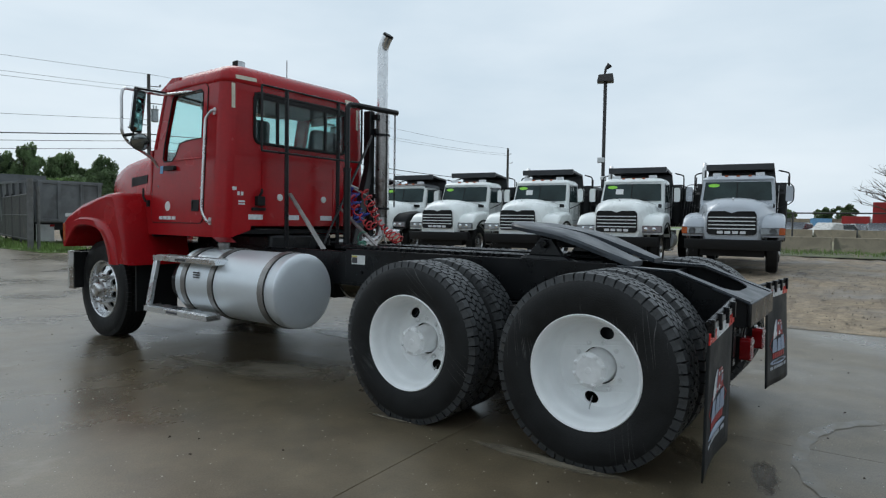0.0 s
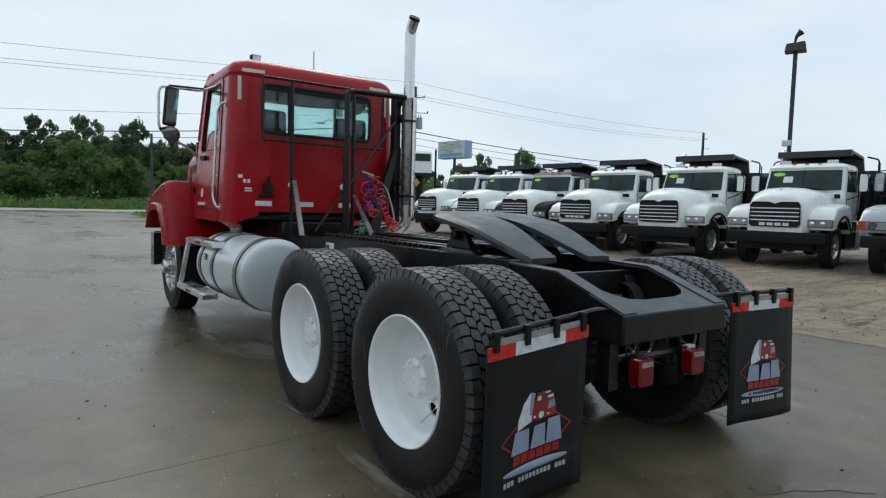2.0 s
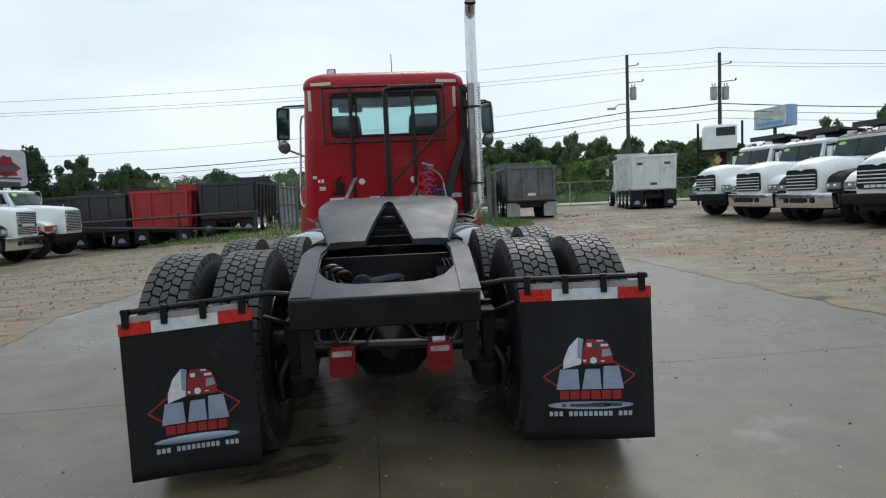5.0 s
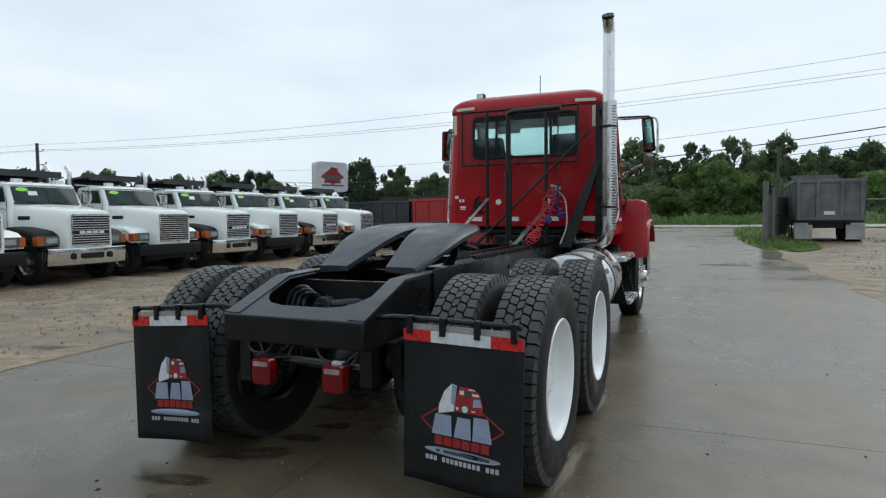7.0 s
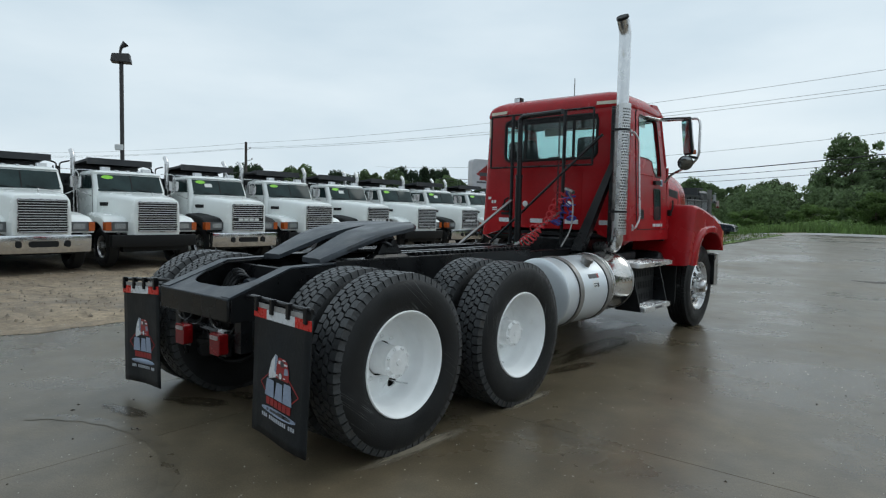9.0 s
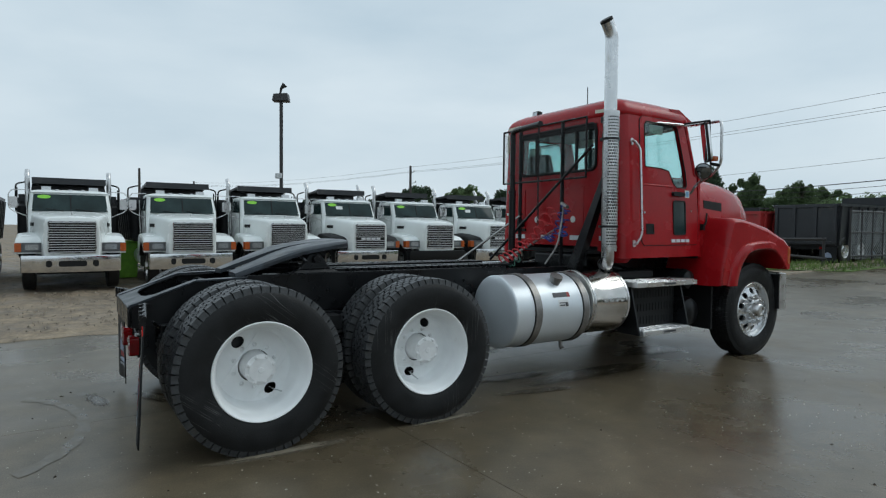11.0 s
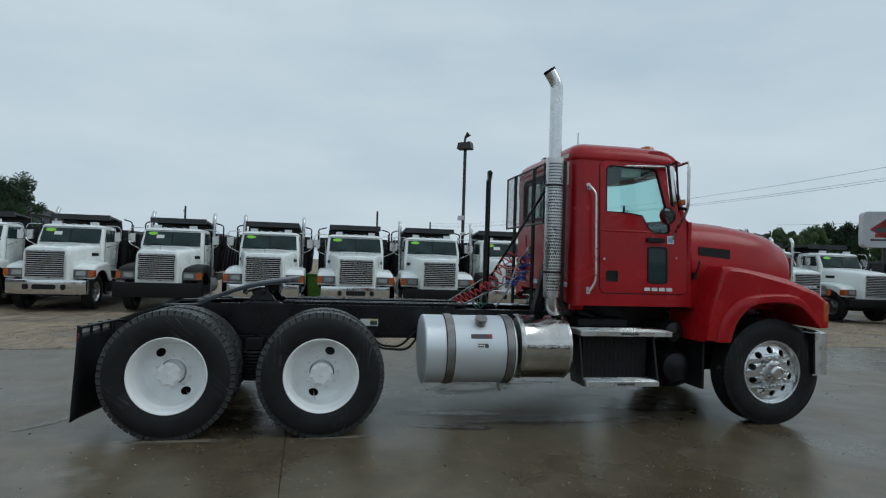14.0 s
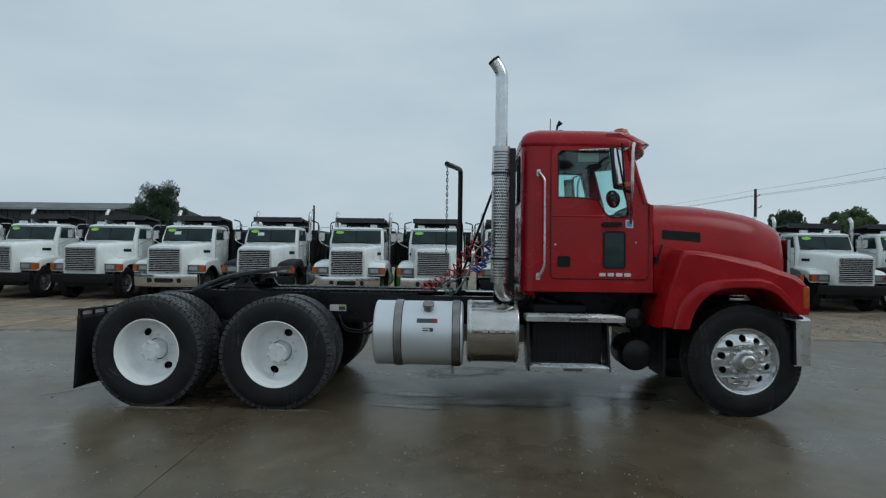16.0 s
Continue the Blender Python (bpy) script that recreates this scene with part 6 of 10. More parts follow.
def build_tanks():
    def can(y0, y1, r, ax, z, mat, name, label, dome=0.045):
        g = Geo()
        g.lathe([(y0 - dome * 0.55, 0.0), (y0 - dome * 0.5, r * 0.45), (y0 - dome * 0.38, r * 0.8), (y0 - dome * 0.25, r * 0.94), (y0 - 0.004, r * 0.985), (y0, r * 0.99), (y0 + 0.004, r * 1.004), (y0 + 0.014, r * 1.004), (y0 + 0.018, r), (y1 - 0.018, r), (y1 - 0.014, r * 1.004), (y1, r * 0.99), (y1 + dome * 0.25, r * 0.94), (y1 + dome * 0.4, r * 0.7), (y1 + dome * 0.55, 0.0)], 56, axis="Y", m=pose(ax, 0, z))
        return part(name, g, mat, tractor, label)
    # passenger side: fuel tank and the bright aftertreatment can
    t = can(2.205, 3.075, 0.328, 0.775, 0.722, TANK, "fuel_tank", "round aluminium fuel tank")
    for y in (2.44, 3.02):
        strap(0.775, 0.722, y, 0.328, t)
    cp = Geo()
    cp.lathe([(0, 0.05), (0.05, 0.05), (0.055, 0.06), (0.085, 0.058), (0.088, 0.0)], 20, axis="Z", m=pose(0.96, 2.74, 0.97) @ pose(0, 0, 0, 0, 28))
    part("filler_cap", cp, STRAP, t)
    lb = Geo()
    f = lambda a, y, o=0.003: (0.775 + (0.328 + o) * math.cos(radians(a)), y, 0.722 + (0.328 + o) * math.sin(radians(a)))
    def patch(g, a0, a1, y0, y1, mi, o):
        g.loft([[f(a, y0, o), f(a, y1, o)] for a in np.linspace(a0, a1, 5)], closed=False, cap=False, mi=mi)
    patch(lb, 24, 32, 2.63, 2.80, 0, 0.002); patch(lb, 24, 32, 2.80, 2.835, 1, 0.002)
    patch(lb, 8, 20, 2.68, 2.80, 2, 0.002); patch(lb, 10, 12, 2.69, 2.75, 0, 0.004); patch(lb, 14, 15.5, 2.69, 2.79, 0, 0.004); patch(lb, 9, 14, 2.76, 2.795, 0, 0.004)
    part("tank_label", lb, [LABEL_DK, LOGO_RED, LABEL], t, "small warning labels")
    dr = Geo()
    dr.tube([(0.80, 2.98, 0.40), (0.81, 2.99, 0.31)], 0.016, 8)
    dr.tube([(0.78, 2.99, 0.33), (0.84, 2.99, 0.33)], 0.01, 6)
    part("drain_cock", dr, STRAP, t)
    c = can(3.135, 3.64, 0.312, 0.775, 0.752, STEEL, "aftertreatment_can", "polished steel exhaust aftertreatment cover", 0.02)
    for y in (3.16, 3.62):
        g = Geo()
        g.ring([(y - 0.012, 0.312), (y + 0.012, 0.312), (y + 0.012, 0.318), (y - 0.012, 0.318)], 48, axis="Y", m=pose(0.775, 0, 0.752))
        part("can_band", g, CHROME_DULL, c)
    g = Geo()
    for k in range(4):
        g.loft([[(0.775 + 0.3135 * math.cos(radians(a)), 3.28 + 0.075 * k, 0.752 + 0.3135 * math.sin(radians(a))), (0.775 + 0.3135 * math.cos(radians(a)), 3.33 + 0.075 * k, 0.752 + 0.3135 * math.sin(radians(a)))] for a in (4, 8)], closed=False, cap=False)
    part("embossed_bar", g, CHROME_DULL, c)
    # steps and black battery box
    def tread(y0, y1, x0, x1, z, name="step_tread"):
        g = Geo()
        g.box(min(x0, x1), max(x0, x1), y0, y1, z - 0.05, z)
        for k in range(6):
            a = x0 + (x1 - x0) * (0.08 + 0.15 * k)
            g.box(min(a, a + 0.03), max(a, a + 0.03), y0 + 0.02, y1 - 0.02, z, z + 0.006)
        o = part(name, g, ALU, tractor, "ribbed aluminium step", bevel=0.006)
        b = Geo()
        xo = x1
        s_ = 1 if x1 > x0 else -1
        b.box(min(xo, xo + s_ * 0.004), max(xo, xo + s_ * 0.004), (y0 + y1) / 2 - 0.06, (y0 + y1) / 2 + 0.12, z - 0.036, z - 0.016)
        part("step_slot", b, LABEL_DK, o)
        return o
    tread(3.70, 4.66, 0.78, 1.12, 0.945)
    tread(3.74, 4.50, 0.86, 1.175, 0.468)
    bx = Geo()
    bx.box(0.55, 0.98, 3.78, 4.46, 0.46, 0.90)
    for r_ in range(3):
        for k in range(13):
            y = 3.83 + 0.047 * k
            bx.box(0.978, 0.986, y, y + 0.018, 0.50 + 0.135 * r_, 0.58 + 0.135 * r_)
    part("battery_box", bx, BLACK_MATT, tractor, "black slotted battery box behind the steps", bevel=0.008)
    for y in (3.73, 4.51):
        sd = Geo()
        sd.hexa([(0.62, y - 0.01, 0.90), (1.02, y - 0.01, 0.90), (1.02, y + 0.01, 0.90), (0.62, y + 0.01, 0.90)], [(0.85, y - 0.01, 0.42), (1.14, y - 0.01, 0.42), (1.14, y + 0.01, 0.42), (0.85, y + 0.01, 0.42)])
        part("step_bracket", sd, BLACK, tractor)
    tb = Geo()
    tb.box(0.45, 0.80, 3.8, 4.35, 0.95, 1.04)
    part("cover_box", tb, BLACK_MATT, tractor, bevel=0.02)
    for y, z, r in ((4.80, 0.92, 0.115), (4.83, 0.56, 0.17)):
        g = Geo()
        g.lathe([(0.45, 0.0), (0.46, r * 0.8), (0.5, r), (0.86, r), (0.92, r * 0.85), (0.95, r * 0.4), (0.955, 0)], 28, m=pose(0, y, z))
        part("air_reservoir", g, BLACK, tractor, "round black air reservoir")
    # driver side: long tank, aluminium step frame
    t = can(2.74, 4.2, 0.328, -0.83, 0.735, TANK, "fuel_tank", "long round aluminium fuel tank")
    for y in (2.9, 3.62, 4.06):
        strap(-0.83, 0.735, y, 0.328, t)
    g = Geo()
    g.lathe([(0, 0.05), (0.05, 0.05), (0.06, 0.058), (0.085, 0.055), (0.086, 0)], 20, axis="Z", m=pose(-0.86, 3.84, 1.04))
    g.tube([(-0.80, 3.75, 1.06), (-0.80, 3.95, 1.07)], 0.02, 8)
    part("filler_cap", g, STRAP, t)
    g = Geo()
    for k in range(3):
        g.box(-1.16, -1.15, 3.80, 3.89, 0.80 + 0.022 * k, 0.812 + 0.022 * k)
    part("tank_label", g, LABEL_DK, t)
    o = tread(3.50, 4.54, -1.05, -1.19, 0.985)
    tread(3.50, 4.56, -1.13, -1.275, 0.49)
    fr = Geo()
    for x in (-1.165,):
        fr.hexa([(x - 0.02, 4.47, 0.94), (x + 0.02, 4.47, 0.94), (x + 0.02, 4.535, 0.94), (x - 0.02, 4.535, 0.94)], [(x - 0.10, 4.49, 0.47), (x - 0.06, 4.49, 0.47), (x - 0.06, 4.555, 0.47), (x - 0.10, 4.555, 0.47)])
    part("step_frame", fr, ALU, tractor, "slanted aluminium step upright", bevel=0.004)
    g = Geo()
    g.lathe([(4.34, 0.0), (4.35, 0.2), (4.38, 0.24), (4.55, 0.24), (4.58, 0.2), (4.58, 0)], 28, axis="Y", m=pose(-0.75, 0, 0.7))
    part("air_reservoir", g, BLACK, tractor)
    # data plates on the rails
    for s, y0, y1, z0, z1 in ((1, 1.62, 1.80, 0.895, 0.965), (-1, 2.36, 2.52, 0.97, 1.05)):
        g = Geo()
        x = s * 0.447 - 0.012
        g.box(min(x, x + s * 0.004), max(x, x + s * 0.004), y0, y1, z0, z1)
        d = part("data_plate", g, LABEL, tractor, "white and yellow data plate")
        h = Geo()
        h.box(min(x + s * 0.003, x + s * 0.006), max(x + s * 0.003, x + s * 0.006), (y0 + y1) / 2 + 0.01, y1 - 0.008, z0 + 0.01, z1 - 0.02)
        part("print_block", h, LABEL_DK, d)
        h = Geo()
        h.box(min(x + s * 0.003, x + s * 0.005), max(x + s * 0.003, x + s * 0.005), (y0 + y1) / 2 + 0.01, y1 - 0.004, z1 - 0.018, z1 - 0.004)
        part("yellow_band", h, LABEL_YL, d)


build_rack()
build_tanks()



# ---------- ground ----------
TURN = radians(2.5)
EDGE_W, EDGE_E = -4.3, 5.1  # the drive's edges along its own axis


def level(x, y):
    """The yard's height: falls a little to the west, rises to the east and towards the road."""
    z = -0.2 * soft(-5, -12, x) + 0.16 * soft(5.5, 12, x)
    z += 0.27 * soft(14, 25, y) * (1 - soft(-6, -12, x) - 0.3 * soft(8, 12, x))
    z += 0.14 * soft(25, 42, y)
    return z


def drive_xy(u, v):
    """From the drive's own axes to the yard."""
    return u * math.cos(TURN) - v * math.sin(TURN), u * math.sin(TURN) + v * math.cos(TURN)


def drive_uv(x, y):
    return x * math.cos(TURN) + y * math.sin(TURN), -x * math.sin(TURN) + y * math.cos(TURN)


def mix_ground(name, base, dark, wet_rough, dry_rough, scale, light=None, bump=0.4, bscale=25.0, fleck=0.0, wet_at=0.5, spec=0.5, rut=None, grit=0.45):
    """Ground with wet and dry areas, grit and stains."""
    m = bpy.data.materials.new(name)
    m.use_nodes = True
    nt = m.node_tree
    b = nt.nodes["Principled BSDF"]
    tc = nt.nodes.new("ShaderNodeTexCoord")

    def noise_at(s, d=8.0, rough=0.55):
        n = nt.nodes.new("ShaderNodeTexNoise")
        n.inputs["Scale"].default_value, n.inputs["Detail"].default_value, n.inputs["Roughness"].default_value = s, d, rough
        nt.links.new(tc.outputs["Object"], n.inputs["Vector"])
        return n.outputs[0]

    def ramped(src, p0, p1, c0, c1):
        r = nt.nodes.new("ShaderNodeValToRGB")
        r.color_ramp.elements[0].position, r.color_ramp.elements[1].position = p0, p1
        r.color_ramp.elements[0].color, r.color_ramp.elements[1].color = (*c0, 1), (*c1, 1)
        nt.links.new(src, r.inputs[0])
        return r.outputs[0]

    def mixed(fac, a, c, mode="MIX", f=None):
        x = nt.nodes.new("ShaderNodeMix")
        x.data_type, x.blend_type = "RGBA", mode
        if fac is None:
            x.inputs[0].default_value = f
        else:
            nt.links.new(fac, x.inputs[0])
        for s, v in ((6, a), (7, c)):
            if isinstance(v, tuple):
                x.inputs[s].default_value = (*v, 1)
            else:
                nt.links.new(v, x.inputs[s])
        return x.outputs[2]
    broad = noise_at(scale, 9.0, 0.6)
    wet = ramped(broad, wet_at - 0.15, wet_at + 0.15, (0, 0, 0), (1, 1, 1))
    col = mixed(wet, dark, base)
    col = mixed(None, col, ramped(noise_at(scale * 9, 6), 0.3, 0.7, (0.33, 0.33, 0.33), (0.67, 0.67, 0.67)), "OVERLAY", 0.7)
    col = mixed(None, col, ramped(noise_at(bscale * 4, 3), 0.3, 0.7, (0.3, 0.3, 0.3), (0.7, 0.7, 0.7)), "OVERLAY", grit)
    rutn = None
    if rut:
        mp = nt.nodes.new("ShaderNodeMapping")
        mp.inputs["Scale"].default_value = rut
        nt.links.new(tc.outputs["Object"], mp.inputs[0])
        rn = nt.nodes.new("ShaderNodeTexNoise")
        rn.inputs["Scale"].default_value, rn.inputs["Detail"].default_value, rn.inputs["Distortion"].default_value = 1.0, 9.0, 1.3
        nt.links.new(mp.outputs[0], rn.inputs["Vector"])
        rutn = rn.outputs[0]
        col = mixed(None, col, ramped(rutn, 0.36, 0.62, (0.26, 0.25, 0.24), (0.66, 0.66, 0.66)), "OVERLAY", 0.5)
        trk = ramped(rutn, 0.31, 0.37, (1, 1, 1), (0, 0, 0))
        col = mixed(trk, col, tuple(v * 0.55 for v in dark))
    if light:
        spots = ramped(noise_at(scale * 1.7, 10, 0.65), 0.63, 0.72, (0, 0, 0), (1, 1, 1))
        col = mixed(spots, col, light)
    if fleck:
        v = nt.nodes.new("ShaderNodeTexVoronoi")
        v.inputs["Scale"].default_value = 22.0
        nt.links.new(tc.outputs["Object"], v.inputs["Vector"])
        f = ramped(v.outputs["Distance"], 0.05, 0.09, (1, 1, 1), (0, 0, 0))
        keep = ramped(noise_at(6.0, 2), 0.5, 0.6, (0, 0, 0), (1, 1, 1))
        both = mixed(None, f, keep, "MULTIPLY", 1.0)
        col = mixed(both, col, (fleck, fleck * 0.95, fleck * 0.85))
    nt.links.new(col, b.inputs["Base Color"])
    r = nt.nodes.new("ShaderNodeMapRange")
    r.inputs[1].default_value, r.inputs[2].default_value = wet_at - 0.12, wet_at + 0.14
    r.inputs[3].default_value, r.inputs[4].default_value = wet_rough, dry_rough
    nt.links.new(broad, r.inputs[0])
    nt.links.new(r.outputs[0], b.inputs["Roughness"])
    b.inputs["Specular IOR Level"].default_value = spec
    bn = nt.nodes.new("ShaderNodeBump")
    bn.inputs["Strength"].default_value, bn.inputs["Distance"].default_value = bump, 0.012
    hgt = noise_at(bscale, 5)
    if rut:
        hgt = mixed(None, hgt, rutn, "ADD", 1.0)
    nt.links.new(hgt, bn.inputs["Height"])
    nt.links.new(bn.outputs[0], b.inputs["Normal"])
    return m


CONCRETE = mix_ground("wet_concrete", (0.128, 0.103, 0.066), (0.086, 0.068, 0.043), 0.23, 0.44, 0.42, light=(0.20, 0.178, 0.142), bump=0.10, grit=0.85, bscale=30, fleck=0.42, wet_at=0.5, spec=0.46)
DIRT = mix_ground("yard_dirt", (0.265, 0.208, 0.142), (0.135, 0.102, 0.068), 0.45, 0.95, 0.5, light=(0.30, 0.255, 0.195), rut=(0.8, 2.6, 1.0), grit=0.7, bump=1.0, bscale=7, fleck=0.45, wet_at=0.47)
ROAD = mix_ground("road_asphalt", (0.32, 0.32, 0.31), (0.24, 0.24, 0.235), 0.3, 0.6, 0.1, bump=0.2)
JOINT = surface("joint_sealant", (0.05, 0.043, 0.035), 0.7)


def axis_lines(lo, hi, near, step):
    a = list(np.arange(-near, near + 0.01, step))
    for d in (near + 4, near + 10, near + 20, near + 40, near + 90, near + 200, 700):
        a = [-d] + a + [d]
    return a


def build_ground():
    xs, ys = axis_lines(-600, 600, 24, 0.3), [v + 8 for v in axis_lines(-600, 600, 30, 0.3)]
    verts, faces = [], []
    for y in ys:
        for x in xs:
            u, v = drive_uv(x, y)
            z = level(x, y) - 0.02
            edge = max(soft(EDGE_E + 0.2, EDGE_E + 2.3, u), soft(EDGE_W - 0.2, EDGE_W - 2.3, u))
            if -40 < x < 40 and -36 < y < 42:
                z += edge * (0.05 * noise.noise((x * 0.2, y * 1.5, 0)) + 0.022 * noise.noise((x * 0.9, y * 2.8, 5)) + 0.012 * noise.noise((x * 1.6, y * 1.6, 9)))
            if EDGE_W + 0.1 < u < EDGE_E - 0.1:
                z -= 0.05
            verts.append((x, y, z))
    n = len(xs)
    for j in range(len(ys) - 1):
        for i in range(n - 1):
            faces.append((j * n + i, j * n + i + 1, (j + 1) * n + i + 1, (j + 1) * n + i))
    g = Geo()
    g.add(verts, faces)
    o = part("ground", g, DIRT)
    tagged(o, "damp sandy dirt yard with ruts and puddled patches", "ground", kind="structure")


def sheet(x0, x1, y0, y1, lift, step, fn=None):
    g = Geo()
    nx, ny = max(1, int((x1 - x0) / step)), max(1, int((y1 - y0) / step))
    rows = []
    for j in range(ny + 1):
        row = []
        for i in range(nx + 1):
            x, y = x0 + (x1 - x0) * i / nx, y0 + (y1 - y0) * j / ny
            if fn:
                x, y = fn(x, y)
            row.append((x, y, level(x, y) + lift))
        rows.append(row)
    g.loft(rows, closed=False, cap=False)
    return g


def build_drive():
    us = [EDGE_W, -0.12, EDGE_E]
    vs = [-34, -22, -10.6, 0.92, 12.3, 19.6, 31, 43]
    base = sheet(EDGE_W + 0.02, EDGE_E - 0.02, -34, 43, -0.014, 1.0, drive_xy)
    d = part("concrete_drive", base, JOINT)
    tagged(d, "wet brown-grey concrete drive cast in large slabs", "pavement", kind="structure")
    for i in range(2):
        for j in range(len(vs) - 1):
            u0, u1, v0, v1 = us[i] + 0.002, us[i + 1] - 0.002, vs[j] + 0.003, vs[j + 1] - 0.003
            g = Geo()
            n, m = 5, 10
            top = [[drive_xy(u0 + (u1 - u0) * a / n, v0 + (v1 - v0) * b / m) for a in range(n + 1)] for b in range(m + 1)]
            T = [[(x, y, level(x, y)) for x, y in row] for row in top]
            g.loft(T, closed=False, cap=False)
            rim = [T[0][a] for a in range(n + 1)] + [T[b][n] for b in range(1, m + 1)] + [T[m][a] for a in range(n - 1, -1, -1)] + [T[b][0] for b in range(m - 1, 0, -1)]
            g.loft([rim, [(x, y, z - 0.06) for x, y, z in rim]], closed=True, cap=False)
            part("slab", g, CONCRETE, d)
    # apron flaring out to the road
    g = Geo()
    rows = []
    for k in range(9):
        v = 34 + 10 * k / 8
        w = 5.5 * (k / 8) ** 2
        cols = (EDGE_W - w, EDGE_W, 0.0, EDGE_E, EDGE_E + w)
        rows.append([(*drive_xy(u, v), level(*drive_xy(u, v)) + 0.004) for u in cols])
    g.loft(rows, closed=False, cap=False)
    part("apron", g, CONCRETE, d)
    # dark drain patch far up the drive and a few cracks
    random.seed(11)
    g = Geo()
    pts = [(2.4 + 0.6 * math.cos(a) * (1 + 0.2 * math.sin(3 * a)), 14.9 + 0.22 * math.sin(a)) for a in np.linspace(0, 2 * math.pi, 24)[:-1]]
    g.plate(pts, [], lambda u, v, t: (u, v, level(u, v) + 0.004 - t), 0.003)
    part("tar_patch", g, JOINT, d)
    for x, y, a, ln in ((2.6, 9.5, 0.1, 3.2),):
        g = Geo()
        L, Rr = [], []
        for k in range(14):
            t = ln * k / 13
            px, py = x + t * math.cos(a) + random.uniform(-0.04, 0.04), y + t * math.sin(a) + random.uniform(-0.05, 0.05)
            w = 0.004 + 0.004 * random.random()
            L.append((px, py - w, level(px, py) + 0.003))
            Rr.append((px, py + w, level(px, py) + 0.003))
        g.loft([L, Rr], closed=False, cap=False)
        part("crack", g, JOINT, d)
    # curved dark mark left by a turning tyre
    g = Geo()
    L, Rr = [], []
    for k in range(33):
        a = radians(150 - 118 * k / 32)
        w = 0.055 + 0.012 * math.sin(k * 1.7)
        for r, side in ((1.02 - w, L), (1.02 + w, Rr)):
            px, py = -0.10 + 1.06 * r * math.cos(a), -1.78 + 0.80 * r * math.sin(a)
            side.append((px, py, level(px, py) + 0.0028))
    g.loft([L, Rr], closed=False, cap=False)
    part("tyre_mark", g, surface("rubber_mark", (0.100, 0.081, 0.052), 0.34, vary=0.3, scale=9, rvary=0.1, stain=(0.115, 0.093, 0.06), stain_at=0.46, sscale=14), d, "faint curved tyre mark")


def soft_patch(m, seed):
    """Make a ground stain of a material: it fades out towards an uneven rim."""
    nt = m.node_tree
    b, o = nt.nodes["Principled BSDF"], nt.nodes["Material Output"]
    tc, ln, nz = nt.nodes.new("ShaderNodeTexCoord"), nt.nodes.new("ShaderNodeVectorMath"), nt.nodes.new("ShaderNodeTexNoise")
    ln.operation = "LENGTH"
    nt.links.new(tc.outputs["Object"], ln.inputs[0])
    sh = nt.nodes.new("ShaderNodeVectorMath")
    sh.operation, sh.inputs[1].default_value = "ADD", (seed, 0, 0)
    nt.links.new(tc.outputs["Object"], sh.inputs[0])
    nt.links.new(sh.outputs[0], nz.inputs["Vector"])
    nz.inputs["Scale"].default_value, nz.inputs["Detail"].default_value = 2.2, 6.0
    ad = nt.nodes.new("ShaderNodeMath")
    ad.operation = "MULTIPLY_ADD"
    ad.inputs[1].default_value = 1.1
    nt.links.new(nz.outputs[0], ad.inputs[0])
    nt.links.new(ln.outputs["Value"], ad.inputs[2])
    r = nt.nodes.new("ShaderNodeMapRange")
    r.interpolation_type = "SMOOTHSTEP"
    r.inputs[1].default_value, r.inputs[2].default_value, r.inputs[3].default_value, r.inputs[4].default_value = 0.72, 1.6, 0.0, 1.0
    nt.links.new(ad.outputs[0], r.inputs[0])
    t, x = nt.nodes.new("ShaderNodeBsdfTransparent"), nt.nodes.new("ShaderNodeMixShader")
    nt.links.new(r.outputs[0], x.inputs[0])
    nt.links.new(b.outputs[0], x.inputs[1])
    nt.links.new(t.outputs[0], x.inputs[2])
    nt.links.new(x.outputs[0], o.inputs[0])
    return m


